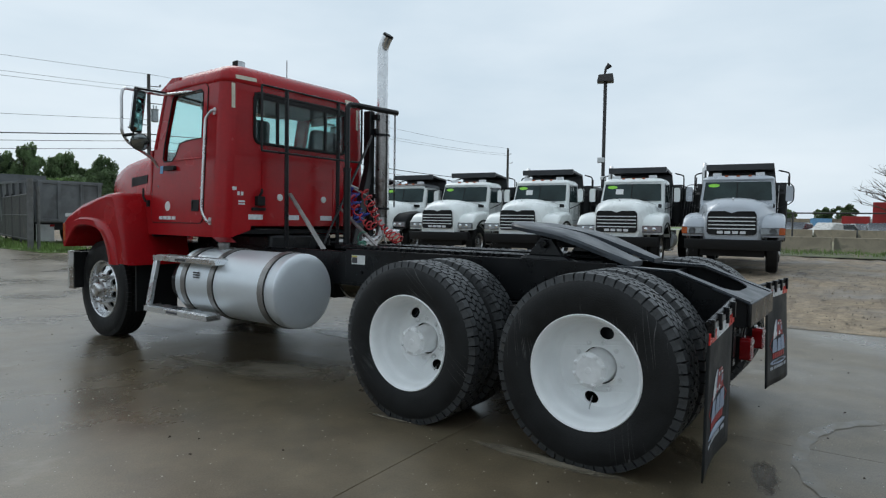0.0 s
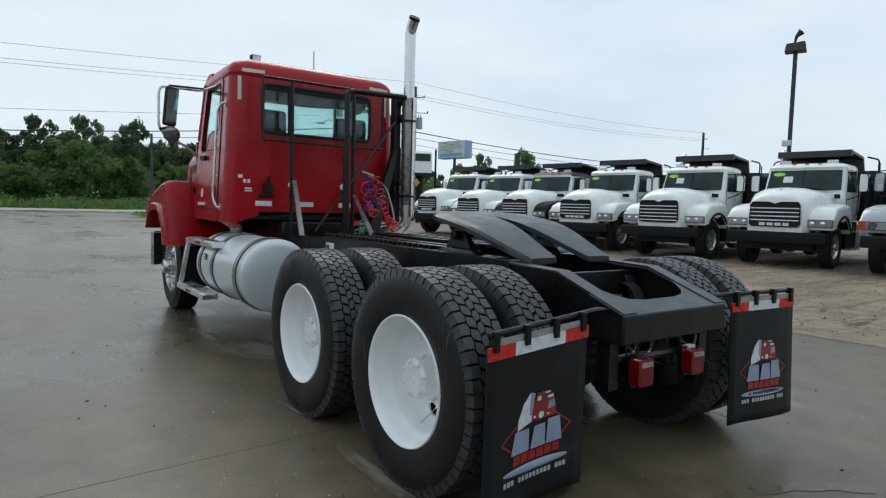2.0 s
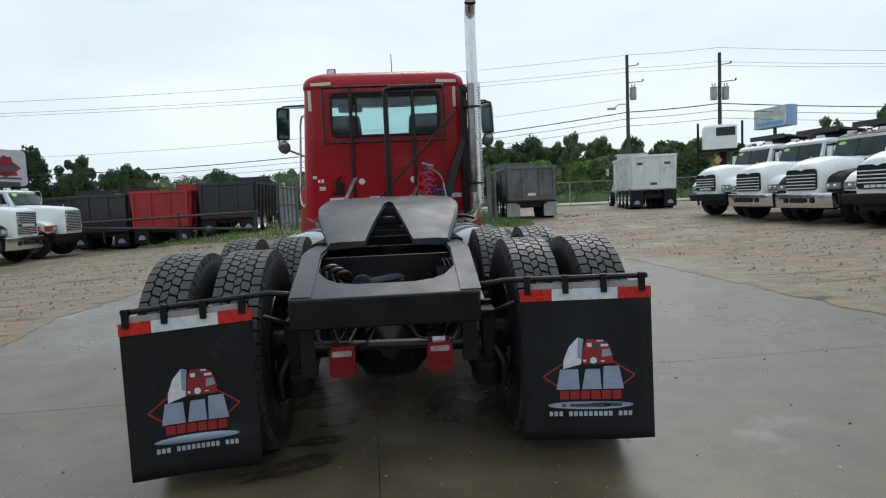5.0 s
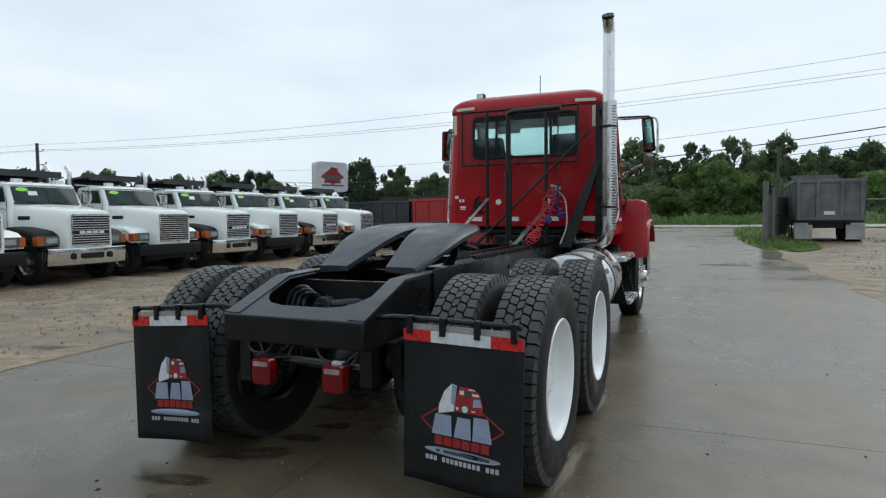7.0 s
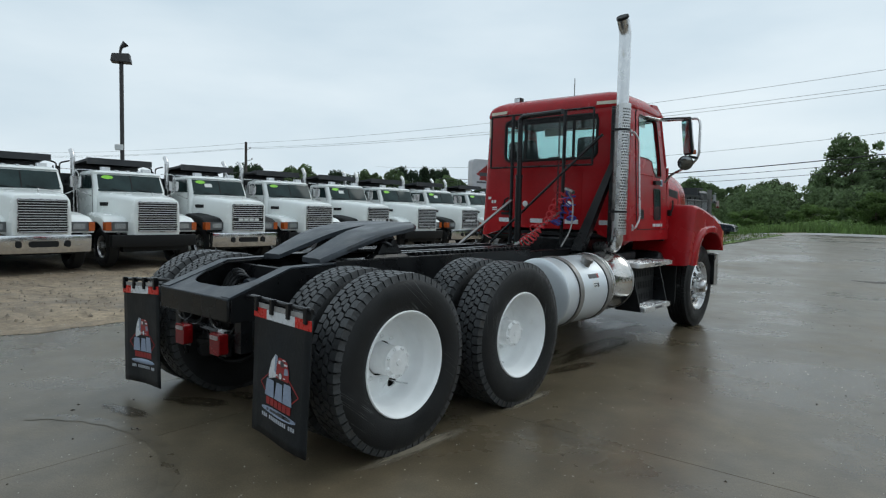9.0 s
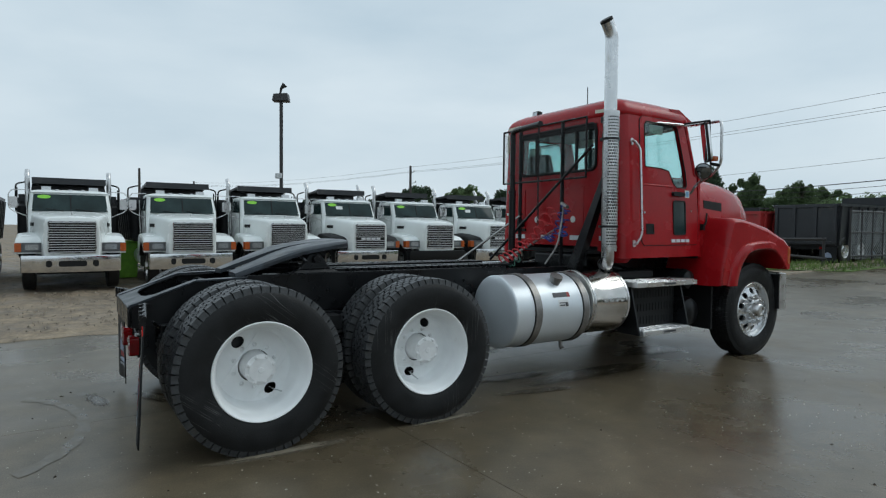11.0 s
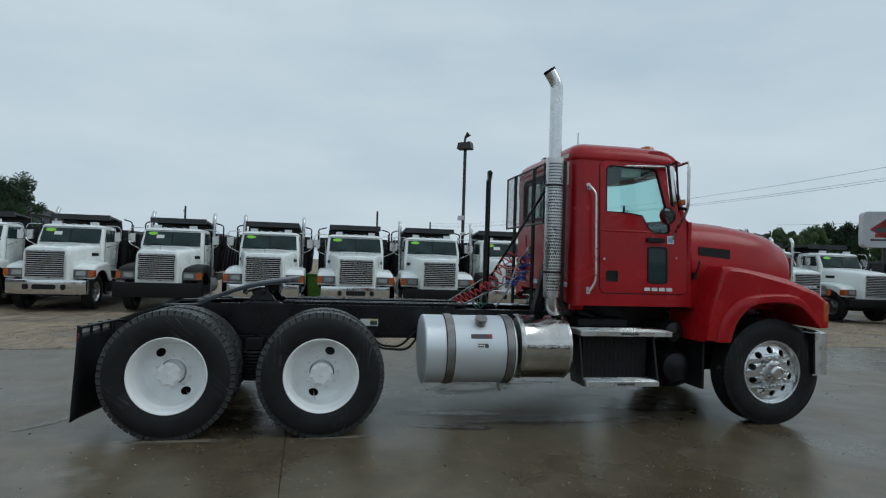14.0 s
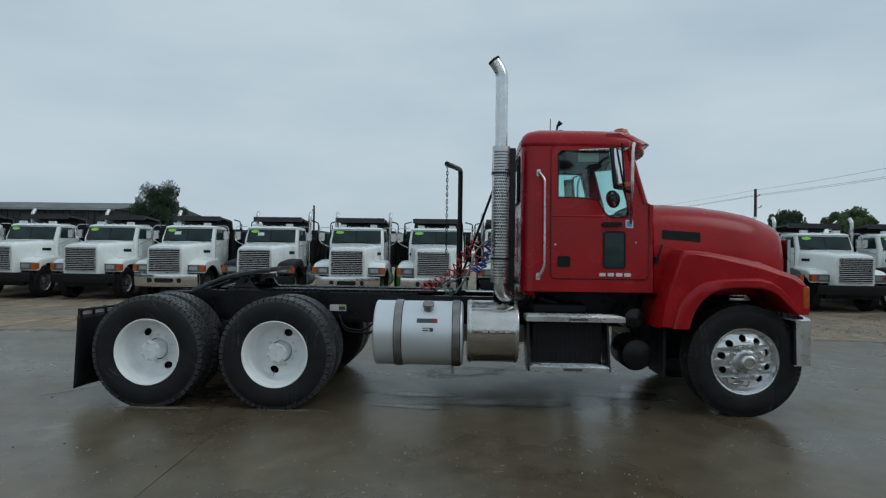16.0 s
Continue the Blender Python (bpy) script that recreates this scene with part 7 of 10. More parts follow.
def build_stains():
    """Puddle stains under the truck, pale residue, and dirt washed over the drive's edges."""
    rnd = random.Random(77)
    drive = bpy.data.objects["concrete_drive"]
    wet = soft_patch(surface("wet_stain", (0.074, 0.059, 0.038), 0.24, vary=0.3, scale=5, rvary=0.05, spec=0.46), 3.0)
    dry = soft_patch(surface("pale_residue", (0.23, 0.20, 0.15), 0.4, vary=0.4, scale=8), 12.0)
    g = Geo()
    g.plate(circle(0, 0, 1.5, 40), [], lambda u, v, t: (u, v, -t), 0.001)
    for name, spots, mt, lift, lb in (("wet_patch", STAINS, wet, 0.0035, "dark wet stain"), ("pale_patch", RESIDUE, dry, 0.0028, "pale dried residue")):
        me = g.mesh(name, [mt], 0)
        for cx, cy, rx, ry, a in spots:
            part(name, me, None, drive, lb, m=pose(cx, cy, level(cx, cy) + lift + 0.0001 * (cx + cy), 0, 0, math.degrees(a)) @ Matrix.Diagonal((rx * 1.25, ry * 1.25, 1, 1)))
    # loose grit and leaf crumbs strewn over the wet slabs
    for nm, lb, n_, r0, r1, mt in (("loose_grit", "tiny pale grit strewn over the wet concrete", 5200, 0.002, 0.006, surface("pale_grit", (0.42, 0.40, 0.35), 0.7, vary=0.4, scale=30)),
                                   ("leaf_crumb", "dark leaf crumbs strewn over the wet concrete", 420, 0.004, 0.012, surface("leaf_crumbs", (0.03, 0.02, 0.012), 0.8, vary=0.4, scale=20))):
        g = Geo()
        for _ in range(n_):
            u, v = rnd.uniform(-4.6, 4.8), rnd.uniform(-6.5, 10)
            x, y = drive_xy(u, v)
            r, a, z = rnd.uniform(r0, r1) * rnd.uniform(0.6, 1), rnd.uniform(0, 3.1), level(x, y)
            st = rnd.uniform(1.0, 1.9)
            ring = [(x + r * st * math.cos(t) * math.cos(a) - r * math.sin(t) * math.sin(a), y + r * st * math.cos(t) * math.sin(a) + r * math.sin(t) * math.cos(a), z) for t in (0.2, 1.5, 3.0, 4.6)]
            g.add(ring + [(x, y, z + r * 0.7 + 0.002)], [(0, 1, 4), (1, 2, 4), (2, 3, 4), (3, 0, 4), (3, 2, 1, 0)])
        tagged(part(nm, g, mt), lb, "debris", kind="stuff")
    for s in (-1, 1):
        for seg in range(12):
            v0 = -12 + 3.0 * seg
            g = Geo()
            rows = []
            for k in range(31):
                v = v0 + 3.0 * k / 30
                e = EDGE_W if s < 0 else EDGE_E
                d = 0.10 + 0.22 * (0.5 + noise.noise((v * 0.5, s * 7.0, 0))) + 0.10 * noise.noise((v * 2.3, s * 3.0, 4)) + 0.04 * noise.noise((v * 8.0, s, 2))
                i_, o_ = drive_xy(e - s * max(0.02, d), v), drive_xy(e + s * 0.35, v)
                rows.append([(*i_, level(*i_) + 0.004), (*drive_xy(e, v), level(*drive_xy(e, v)) + 0.012), (*o_, level(*o_) - 0.03)])
            g.loft(rows, closed=False, cap=False)
            part("washed_dirt", g, DIRT, drive, "dirt washed over the slab edge")


STAINS = [(-0.36, 0.19, 0.12, 0.06, 0.3), (-0.44, -0.08, 0.16, 0.06, 0.2), (-0.52, 0.58, 0.2, 0.1, 0.4), (-0.54, -0.40, 0.24, 0.09, 0.5), (0.3, 0.5, 0.26, 0.1, 1.2),
          (0.98, 2.55, 0.36, 0.07, 1.4), (0.62, 0.4, 0.2, 0.07, 0.9), (0.75, 3.5, 0.8, 0.16, 1.62), (0.45, 2.6, 0.5, 0.12, 1.5), (0.3, 4.9, 0.5, 0.2, 1.5), (-0.7, -0.85, 0.22, 0.06, 0.2)]
RESIDUE = [(-0.84, 3.08, 0.50, 0.30, 1.9), (-1.12, 3.9, 0.45, 0.07, 1.65), (-1.235, 1.36, 0.2, 0.02, 1.62), (-1.24, 0.2, 0.42, 0.06, 1.58), (1.24, 0.1, 0.4, 0.06, 1.55), (1.22, 1.4, 0.3, 0.05, 1.6)]


def build_road():
    rd = lambda x, y: (x, y - 0.09 * x)
    g = sheet(-260, 260, 43.5, 51.5, 0.03, 4.0, rd)
    tagged(part("road", g, ROAD), "pale wet asphalt road along the yard's front", "road", kind="structure")
    for y0, y1, nm in ((40.8, 43.5, "verge_near"), (51.5, 120, "verge_far")):
        if nm == "verge_near":
            for x0, x1 in ((-200, -10.5), (7.5, 200)):
                g = sheet(x0, x1, y0, y1, 0.03, 2.5, rd)
                tagged(part("verge", g, GRASS), "rough grass verge beside the road", "grass", kind="structure")
        else:
            g = sheet(-260, 260, y0, y1, 0.04, 8.0, rd)
            tagged(part("verge", g, GRASS), "rough green ground under the roadside trees", "grass", kind="structure")
    # grass corners at the gate posts
    for s, pts in ((1, [(3.75, 20.2), (4.7, 19.6), (5.5, 20.6), (5.5, 24), (6.0, 30), (5.6, 41), (4.2, 41.5), (3.45, 38), (3.15, 30), (3.25, 23)]), (-1, [(-6.2, 19.4), (-4.1, 20.2), (-4.1, 24.2), (-4.6, 35), (-4.9, 41), (-8.6, 41.3), (-12, 40.5), (-11, 23), (-8, 20.4)])):
        g = Geo()
        g.plate(pts, [], lambda u, v, t: (u, v, level(u, v) + 0.03 - t), 0.02)
        tagged(part("grass_strip", g, GRASS), "patch of rough green grass at the gate", "grass", kind="structure")
        # blades
        b = Geo()
        rnd = random.Random(5 + s)
        xs, ys = [p[0] for p in pts], [p[1] for p in pts]
        for k in range(5200):
            x, y = rnd.uniform(min(xs), max(xs)), min(ys) + (max(ys) - min(ys)) * rnd.random() ** 2
            inside = False
            j = len(pts) - 1
            for i in range(len(pts)):
                if (pts[i][1] > y) != (pts[j][1] > y) and x < (pts[j][0] - pts[i][0]) * (y - pts[i][1]) / (pts[j][1] - pts[i][1]) + pts[i][0]:
                    inside = not inside
                j = i
            if not inside:
                continue
            h, a = rnd.uniform(0.06, 0.2), rnd.uniform(0, 6.3)
            z = level(x, y) + 0.02
            w = 0.02
            b.add([(x - w * math.cos(a), y - w * math.sin(a), z), (x + w * math.cos(a), y + w * math.sin(a), z), (x + rnd.uniform(-0.06, 0.06), y + rnd.uniform(-0.06, 0.06), z + h)], [(0, 1, 2)])
        tagged(part("grass_blades", b, GRASS, smooth=0), "short rough grass blades", "grass", kind="stuff")


def build_tufts():
    """Grass tufts in the dirt."""
    rnd = random.Random(31)
    gr = Geo()
    for cx, cy, n in ((8.2, 24.0, 160), (7.4, 26.5, 100), (-6.4, 17.8, 80), *[(27.5 + 0.8 * (q % 4), 4.5 - 0.7 * q, 110) for q in range(24)]):
        for k in range(n):
            tall = 3.0 if cx > 20 else 1.0
            x, y = rnd.gauss(cx, 0.5 * tall), rnd.gauss(cy, 0.35)
            h, a, z = rnd.uniform(0.03, 0.1) * tall, rnd.uniform(0, 6.3), level(x, y) - 0.03
            gr.add([(x - 0.02 * math.cos(a), y - 0.02 * math.sin(a), z), (x + 0.02 * math.cos(a), y + 0.02 * math.sin(a), z), (x + rnd.uniform(-0.06, 0.06), y + rnd.uniform(-0.06, 0.06), z + h)], [(0, 1, 2)])
    tagged(part("grass_tufts", gr, GRASS, smooth=0), "thin green grass tufts in the dirt", "grass", kind="stuff")


def build_gravel():
    """Small stones trodden into the dirt on both sides of the drive."""
    rnd = random.Random(58)
    g = Geo()
    for k in range(7000):
        x = rnd.uniform(5.4, 15.0) if k % 2 else -rnd.uniform(4.8, 12.5)
        y = rnd.uniform(-5, 22)
        r, a, z = rnd.uniform(0.007, 0.016) + 0.03 * rnd.random() ** 6, rnd.uniform(0, 3.1), level(x, y) - 0.012
        p = [(x + r * e * math.cos(t + a), y + r * math.sin(t + a), z) for t, e in ((0.2, 1.3), (1.4, 0.9), (2.9, 1.2), (4.6, 1.0))]
        g.add(p + [(x + 0.2 * r, y, z + 0.012 + r * rnd.uniform(0.6, 1.0))], [(0, 1, 4), (1, 2, 4), (2, 3, 4), (3, 0, 4)])
    tagged(part("gravel", g, surface("trodden_stones", (0.25, 0.21, 0.165), 0.85, vary=0.5, scale=25), smooth=0), "small pale stones trodden into the dirt", "gravel", kind="stuff")


build_ground()
build_gravel()
build_tufts()
build_drive()
build_stains()
build_road()



# ---------- the parked trucks ----------
BG_TYRE = tyre_mesh("tyre", 0.53, 0.29, 0.30, detail=False)


def bg_wheel_meshes():
    g = Geo()
    g.ring([(0.0, 0.31), (0.0, 0.29), (-0.05, 0.27), (-0.06, 0.18), (-0.03, 0.12), (0.04, 0.11), (0.05, 0.0005), (-0.08, 0.0005), (-0.09, 0.3)], 24)
    return g.mesh("rim", [CHROME_DULL], 35)


BG_RIM = bg_wheel_meshes()
# squarer nose of the older trucks
NOSE_Y = [-1.60, -1.38, -1.05, -0.7, -0.4, -0.18, -0.075, -0.025, 0.0]
NOSE_W = [0.90, 0.865, 0.81, 0.735, 0.67, 0.62, 0.60, 0.59, 0.565]
NOSE_T = [2.005, 1.995, 1.965, 1.93, 1.90, 1.868, 1.85, 1.83, 1.79]
HOOD_Y = [-1.865, -1.65, -1.35, -1.05, -0.75, -0.45, -0.25, -0.10, -0.03, 0.0]
HOOD_W = [0.93, 0.915, 0.885, 0.84, 0.78, 0.70, 0.64, 0.60, 0.58, 0.57]
HOOD_T = [2.09, 2.095, 2.09, 2.065, 2.03, 1.975, 1.925, 1.87, 1.82, 1.76]


def parked_truck(label, style="square", paint=None, bumper="chrome", fender="paint", stack=1, body=True, paper=False, badge=False, roofbox=True, m=None, cabtop=None):
    """Conventional dump truck facing +y; y = 0 is its grille. style: square or swept nose."""
    paint = paint or WHITE
    T = thing("dump_truck", label, "truck", "parked trucks", m=m)
    sw = style == "swept"
    kz = 1.0 if sw else 0.68
    dn = 0.18 if sw else 0.0
    up = lambda z: (2.1 + (z - 2.1) * kz if z > 2.1 else z) - (dn if z > 2.0 else 0.0)
    # hood
    rings = []
    for y, w, t in (zip(HOOD_Y, HOOD_W, HOOD_T) if sw else zip(NOSE_Y, NOSE_W, NOSE_T)):
        if sw:
            t = t - 0.10 * soft(-0.9, 0.0, y) - dn * soft(-0.2, -1.4, y)
            w = w + 0.03
        k = 0.5 if sw else 1.0
        half = [(0, t), (0.3 * w, t - 0.008), (0.55 * w, t - 0.03), (0.75 * w, t - 0.075 * (1.3 - 0.3 * k)), (0.89 * w, t - 0.15), (0.965 * w, t - 0.25), (w, t - 0.38), (w + 0.012, t - 0.6), (w + 0.012, 1.0), (w, 0.86)]
        if not sw:
            half = [(0, t), (0.4 * w, t - 0.004), (0.68 * w, t - 0.014), (0.85 * w, t - 0.035), (0.94 * w, t - 0.075), (0.985 * w, t - 0.14), (w, t - 0.25), (w + 0.012, t - 0.5), (w + 0.012, 1.0), (w, 0.86)]
        rings.append([(x, y, z) for x, z in half] + [(-x, y, z) for x, z in reversed(half[1:])])
    g = Geo()
    g.loft(rings)
    hood = part("hood", g, paint, T)
    for s in (-1, 1):
        g = Geo()
        if sw:
            g.box(*sorted((s * 0.90, s * 0.94)), -1.55, -1.2, 1.70, 1.80)
        else:
            g.hexa([(s * 0.875, -1.42, 1.60), (s * 0.80, -1.08, 1.60), (s * 0.80, -1.08, 1.70), (s * 0.875, -1.42, 1.70)], [(s * 0.905, -1.42, 1.61), (s * 0.845, -1.08, 1.61), (s * 0.845, -1.08, 1.69), (s * 0.905, -1.42, 1.69)])
        part("hood_intake", g, BLACK_MATT, hood)
    orn = Geo()
    orn.lathe([(0, 0.012), (0.05, 0.02), (0.09, 0.014), (0.11, 0.0)], 8, axis="Z", m=pose(0, -0.3, 1.885 if not sw else 1.83))
    part("hood_ornament", orn, CHROME_DULL, hood)
    # grille with its slats
    gz0, gz1, gw = (0.95, 1.73, 0.505) if not sw else (0.99, 1.56, 0.56)
    g = Geo()
    if sw:
        out = [(-gw, gz0 + 0.05), (-gw + 0.05, gz0), (gw - 0.05, gz0), (gw, gz0 + 0.05), (gw * 0.97, gz1 - 0.06), (gw * 0.9, gz1), (gw * 0.25, gz1), (0, gz1 - 0.05), (-gw * 0.25, gz1), (-gw * 0.9, gz1), (-gw * 0.97, gz1 - 0.06)]
    else:
        out = rounded(-gw, gw, gz0, gz1, 0.03, 3)
    g.plate(out, [], lambda u, v, d: (u, 0.035 - d, v), 0.04)
    gr = part("grille", g, BLACK_MATT, T, "dark grille with bright bars")
    nb = 6 if sw else 13
    sl = Geo()
    hgt = (gz1 - gz0) / nb
    sl.box(-gw * 0.96, gw * 0.96, 0.03, 0.055, -hgt * (0.15 if sw else 0.11), hgt * (0.15 if sw else 0.11))
    sm = sl.mesh("slat", [REFLECT_W], 30)
    for k in range(nb):
        z = gz0 + hgt * (k + 0.5)
        if badge and ((sw and k == 0) or (not sw and k == 5)):
            for q in range(4):
                b = Geo()
                x = -0.33 + 0.175 * q
                b.box(x, x + 0.13, 0.035, 0.065, z - 0.035, z + 0.035)
                part("badge_bar", b, REFLECT_W, gr)
            continue
        if sw and k == nb - 1:
            continue
        part("slat", sm, None, gr, m=pose(0, 0, z))
    fr = Geo()
    fr.tube([(u, 0.035, v) for u, v in out], 0.012 if not sw else 0.016, 6, closed=True)
    part("grille_surround", fr, CHROME_DULL if not sw else BLACK_MATT, gr)
    # fenders with headlights
    fm = BLACK_MATT if fender == "black" else paint
    yc, zc, ra = (-1.03, 0.53, 0.69) if sw else (-0.95, 0.53, 0.66)
    lo = 0.0 if sw else 0.12
    arc = [(yc + ra * math.cos(radians(156 - 114 * k / 9)), zc + ra * math.sin(radians(156 - 114 * k / 9))) for k in range(10)]
    fy = -0.30 if not sw else -0.22
    outline = [(-1.80, 0.84), (-1.62, 0.84)] + [p for p in arc if p[1] > 0.86] + [(fy - 0.12, 0.95), (fy, 0.93), (fy + 0.02, 1.18), (fy - 0.02, 1.30 - 0.4 * lo), (fy - 0.12, 1.40 - 0.7 * lo), (fy - 0.3, 1.48 - lo), (-0.95, 1.54 - lo), (-1.25, 1.56 - lo), (-1.5, 1.55 - lo), (-1.62, 1.48 - lo)]
    for s in (-1, 1):
        g = Geo()
        cols = [(0.5, 0.0), (0.98, 0.0), (1.10, 0.015), (1.165, 0.05), (1.19, 0.11)]

        def shr(p, d):
            y, z = p
            if z > 1.2:
                dy, dz = -1.0 - y, 1.1 - z
                l = math.hypot(dy, dz)
                return (y + dy / l * d, z + dz / l * d)
            return p
        g.loft([[(s * x, *shr(p, d)) for p in outline] for x, d in cols], closed=True, cap=False)
        g.plate(outline, [], lambda u, v, t: (s * (1.19 - t), *shr((u, v), 0.11)), 0.004)
        f = part("fender", g, fm, T)
        ln = Geo()
        ln.loft([[(s * x, y - 0.01, z - 0.012) for x in (0.45, 1.16)] for y, z in arc], closed=False, cap=False)
        part("arch_liner", ln, BLACK_MATT, f)
        if sw:
            tr = Geo()
            tr.loft([[(s * x, zy[0] + k * (zy[0] - yc), zy[1] + k * (zy[1] - zc)) for x, k in ((1.178, 0.0), (1.206, 0.0), (1.206, 0.09), (1.178, 0.09))] for zy in arc])
            part("arch_trim", tr, BLACK_MATT, f, "black rubber wheel arch trim")
        h0, h1 = (0.97, 1.20) if not sw else (0.98, 1.17)
        hb = Geo()
        hb.plate(rounded(0.62, 1.185, h0, h1, 0.025, 3), [], lambda u, v, d: (s * u, fy + 0.045 - d, v), 0.05)
        hl = part("headlight", hb, BEZEL, f)
        hg = Geo()
        if sw:
            hg.plate(rounded(0.65, 1.16, h0 + 0.02, h1 - 0.02, 0.03, 3), [], lambda u, v, d: (s * u, fy + 0.056 - d, v), 0.012)
        else:
            hg.plate(rounded(0.71, 0.98, h0 + 0.055, h1 - 0.045, 0.02, 3), [], lambda u, v, d: (s * u, fy + 0.056 - d, v), 0.012)
        part("headlight_lens", hg, LENS, hl)
        if paint is SILVER:
            hg = Geo()
            hg.lathe([(0, 0.085), (0.014, 0.08), (0.016, 0.068), (0.006, 0.06), (0.0, 0.0)], 18, axis="Y", m=pose(s * 0.93, fy + 0.056, (h0 + h1) / 2))
            part("round_lamp", hg, BEZEL, hl)
        elif sw:
            for x in (0.76, 0.98):
                hg = Geo()
                hg.lathe([(0, 0.055), (0.012, 0.05), (0.02, 0.0)], 14, axis="Y", m=pose(s * x, fy + 0.056, (h0 + h1) / 2))
                part("reflector_bowl", hg, CHROME, hl)
        am = Geo()
        am.hexa([(s * 1.06, fy + 0.062, h0 + 0.01), (s * 1.195, fy + 0.058, h0 + 0.01), (s * 1.195, fy + 0.058, h1 - 0.01), (s * 1.06, fy + 0.062, h1 - 0.01)],
                [(s * 1.06, fy - 0.02, h0 + 0.01), (s * 1.2, fy - 0.12, h0 + 0.01), (s * 1.2, fy - 0.12, h1 - 0.01), (s * 1.06, fy - 0.02, h1 - 0.01)])
        if not sw or paint is SILVER:
            part("turn_signal", am, AMBER, f)
    # bumper
    be = {"chrome": 1.06, "black": 1.10, "wide": 1.24}[bumper]
    st = [(-be - 0.02, fy + 0.02), (-be, fy + 0.17), (-0.75, fy + 0.27), (0.0, fy + 0.33), (0.75, fy + 0.27), (be, fy + 0.17), (be + 0.02, fy + 0.02)]
    g = Geo()
    b0, b1 = (0.48, 0.90) if bumper == "chrome" else (0.44, 0.88) if bumper == "wide" else (0.56, 0.87) if not sw else (0.60, 0.86)
    g.loft([[(x, y, b0), (x, y + 0.012, b0 + 0.04), (x, y + 0.05, b1 - 0.03), (x, y + 0.045, b1 - 0.01), (x * 0.985, y + 0.02, b1), (x * 0.96, y - 0.06, b1), (x * 0.96, y - 0.06, b0)] for x, y in st])
    bp = part("bumper", g, CHROME if bumper == "chrome" else BLACK_MATT, T, "chrome bumper" if bumper == "chrome" else "plain black bumper")
    if bumper == "chrome":
        for x, w, h in ((0, 0.3, 0.07), (-0.5, 0.06, 0.08), (0.5, 0.06, 0.08)):
            g = Geo()
            g.plate(rounded(x - w, x + w, 0.69 - h, 0.69 + h, 0.05, 4), [], lambda u, v, d: (u, fy + 0.385 - 0.1 * u * u - d, v), 0.02)
            part("bumper_opening", g, BLACK_MATT, bp)
    # cab
    rings = []
    for z, hw, yf, yb, r in ((1.16, 0.97, -1.87, -3.18, 0.1), (2.06, 0.96, -1.87, -3.18, 0.1), (2.64, 0.92, -2.06, -3.17, 0.12), (2.70, 0.92, -2.03, -3.17, 0.14), (2.76, 0.88, -2.07, -3.12, 0.16), (2.80, 0.78, -2.16, -3.02, 0.2), (2.82, 0.5, -2.3, -2.9, 0.2)):
        rings.append([(u, v, up(z)) for u, v in rounded(-hw, hw, yb, yf, r, 3)])
    g = Geo()
    g.loft(rings)
    cab = part("cab_body", g, paint, T)
    if cabtop:
        g = Geo()
        g.loft([[(u * 1.005, v, z + 0.004) for u, v, z in r] for r in rings[2:]])
        part("roof_skin", g, cabtop, cab)
    wb = up(2.10) if sw else 2.0
    ws = Geo()
    rows = []
    for k in range(9):
        a = -1 + 2 * k / 8
        rows.append([(a * 0.87, -1.80 - 0.05 * a * a, wb), (a * 0.83, -1.985 - 0.035 * a * a, up(2.62)), (a * 0.83, -2.03 - 0.035 * a * a, up(2.62)), (a * 0.87, -1.86 - 0.05 * a * a, wb)])
    ws.loft(rows)
    w = part("windscreen", ws, GLASS_BG, T, "dark tinted windscreen")
    dv = Geo()
    dv.hexa([(-0.012, -1.79, wb), (0.012, -1.79, wb), (0.012, -1.86, wb), (-0.012, -1.86, wb)], [(-0.012, -1.975, up(2.62)), (0.012, -1.975, up(2.62)), (0.012, -2.0, up(2.62)), (-0.012, -2.0, up(2.62))])
    part("windscreen_bar", dv, BLACK_MATT, w)
    stk = Geo()
    on = lambda u, v, d: (u, -1.80 - 0.185 * (v - wb) / (up(2.62) - wb) - 0.045 * (u / 0.85) ** 2 + 0.012 - d, v)
    stk.plate(circle(0.60, up(2.52), 0.15, 20, 0.05), [], on, 0.004)
    part("windscreen_sticker", stk, GREEN_ST, w, "lime green oval sticker")
    if paper:
        pp = Geo()
        pp.plate([(0.25, up(2.30)), (0.48, up(2.30)), (0.48, up(2.46)), (0.25, up(2.46))], [], on, 0.004)
        part("paper_sheet", pp, LABEL, w, "pale paper sheet")
    for x in (-0.5, 0.15):
        wp = Geo()
        wp.tube([on(x, wb + 0.01, -0.02), on(x + 0.4, wb + 0.07, -0.02)], 0.01, 5)
        part("wiper", wp, BLACK_MATT, w)
    for s in (-1, 1):
        g = Geo()
        sx = lambda u, v, d: (s * (0.972 - 0.068 * max(0, v - up(2.06)) - d), u, v)
        g.plate([(-2.9, up(2.08)), (-2.05, up(2.06)), (-2.20, up(2.58)), (-2.88, up(2.6))], [], sx, 0.02)
        d = part("side_window", g, GLASS_BG, cab, "dark side window")
        se = Geo()
        se.tube([sx(u, v, 0) for u, v in ((-3.0, 1.3), (-2.0, 1.3), (-2.0, up(2.1)), (-2.16, up(2.62)), (-3.0, up(2.62)))], 0.006, 5, closed=True)
        part("door_seal", se, BLACK_MATT, cab)
        mb = Geo()
        mb.plate(rounded(s * 1.28 - 0.09, s * 1.28 + 0.09, up(2.08), up(2.50), 0.03, 3), [], lambda u, v, d: (u, -2.14 - d, v), 0.09)
        mr = part("mirror", mb, paint if sw else CHROME_DULL, T)
        br = Geo()
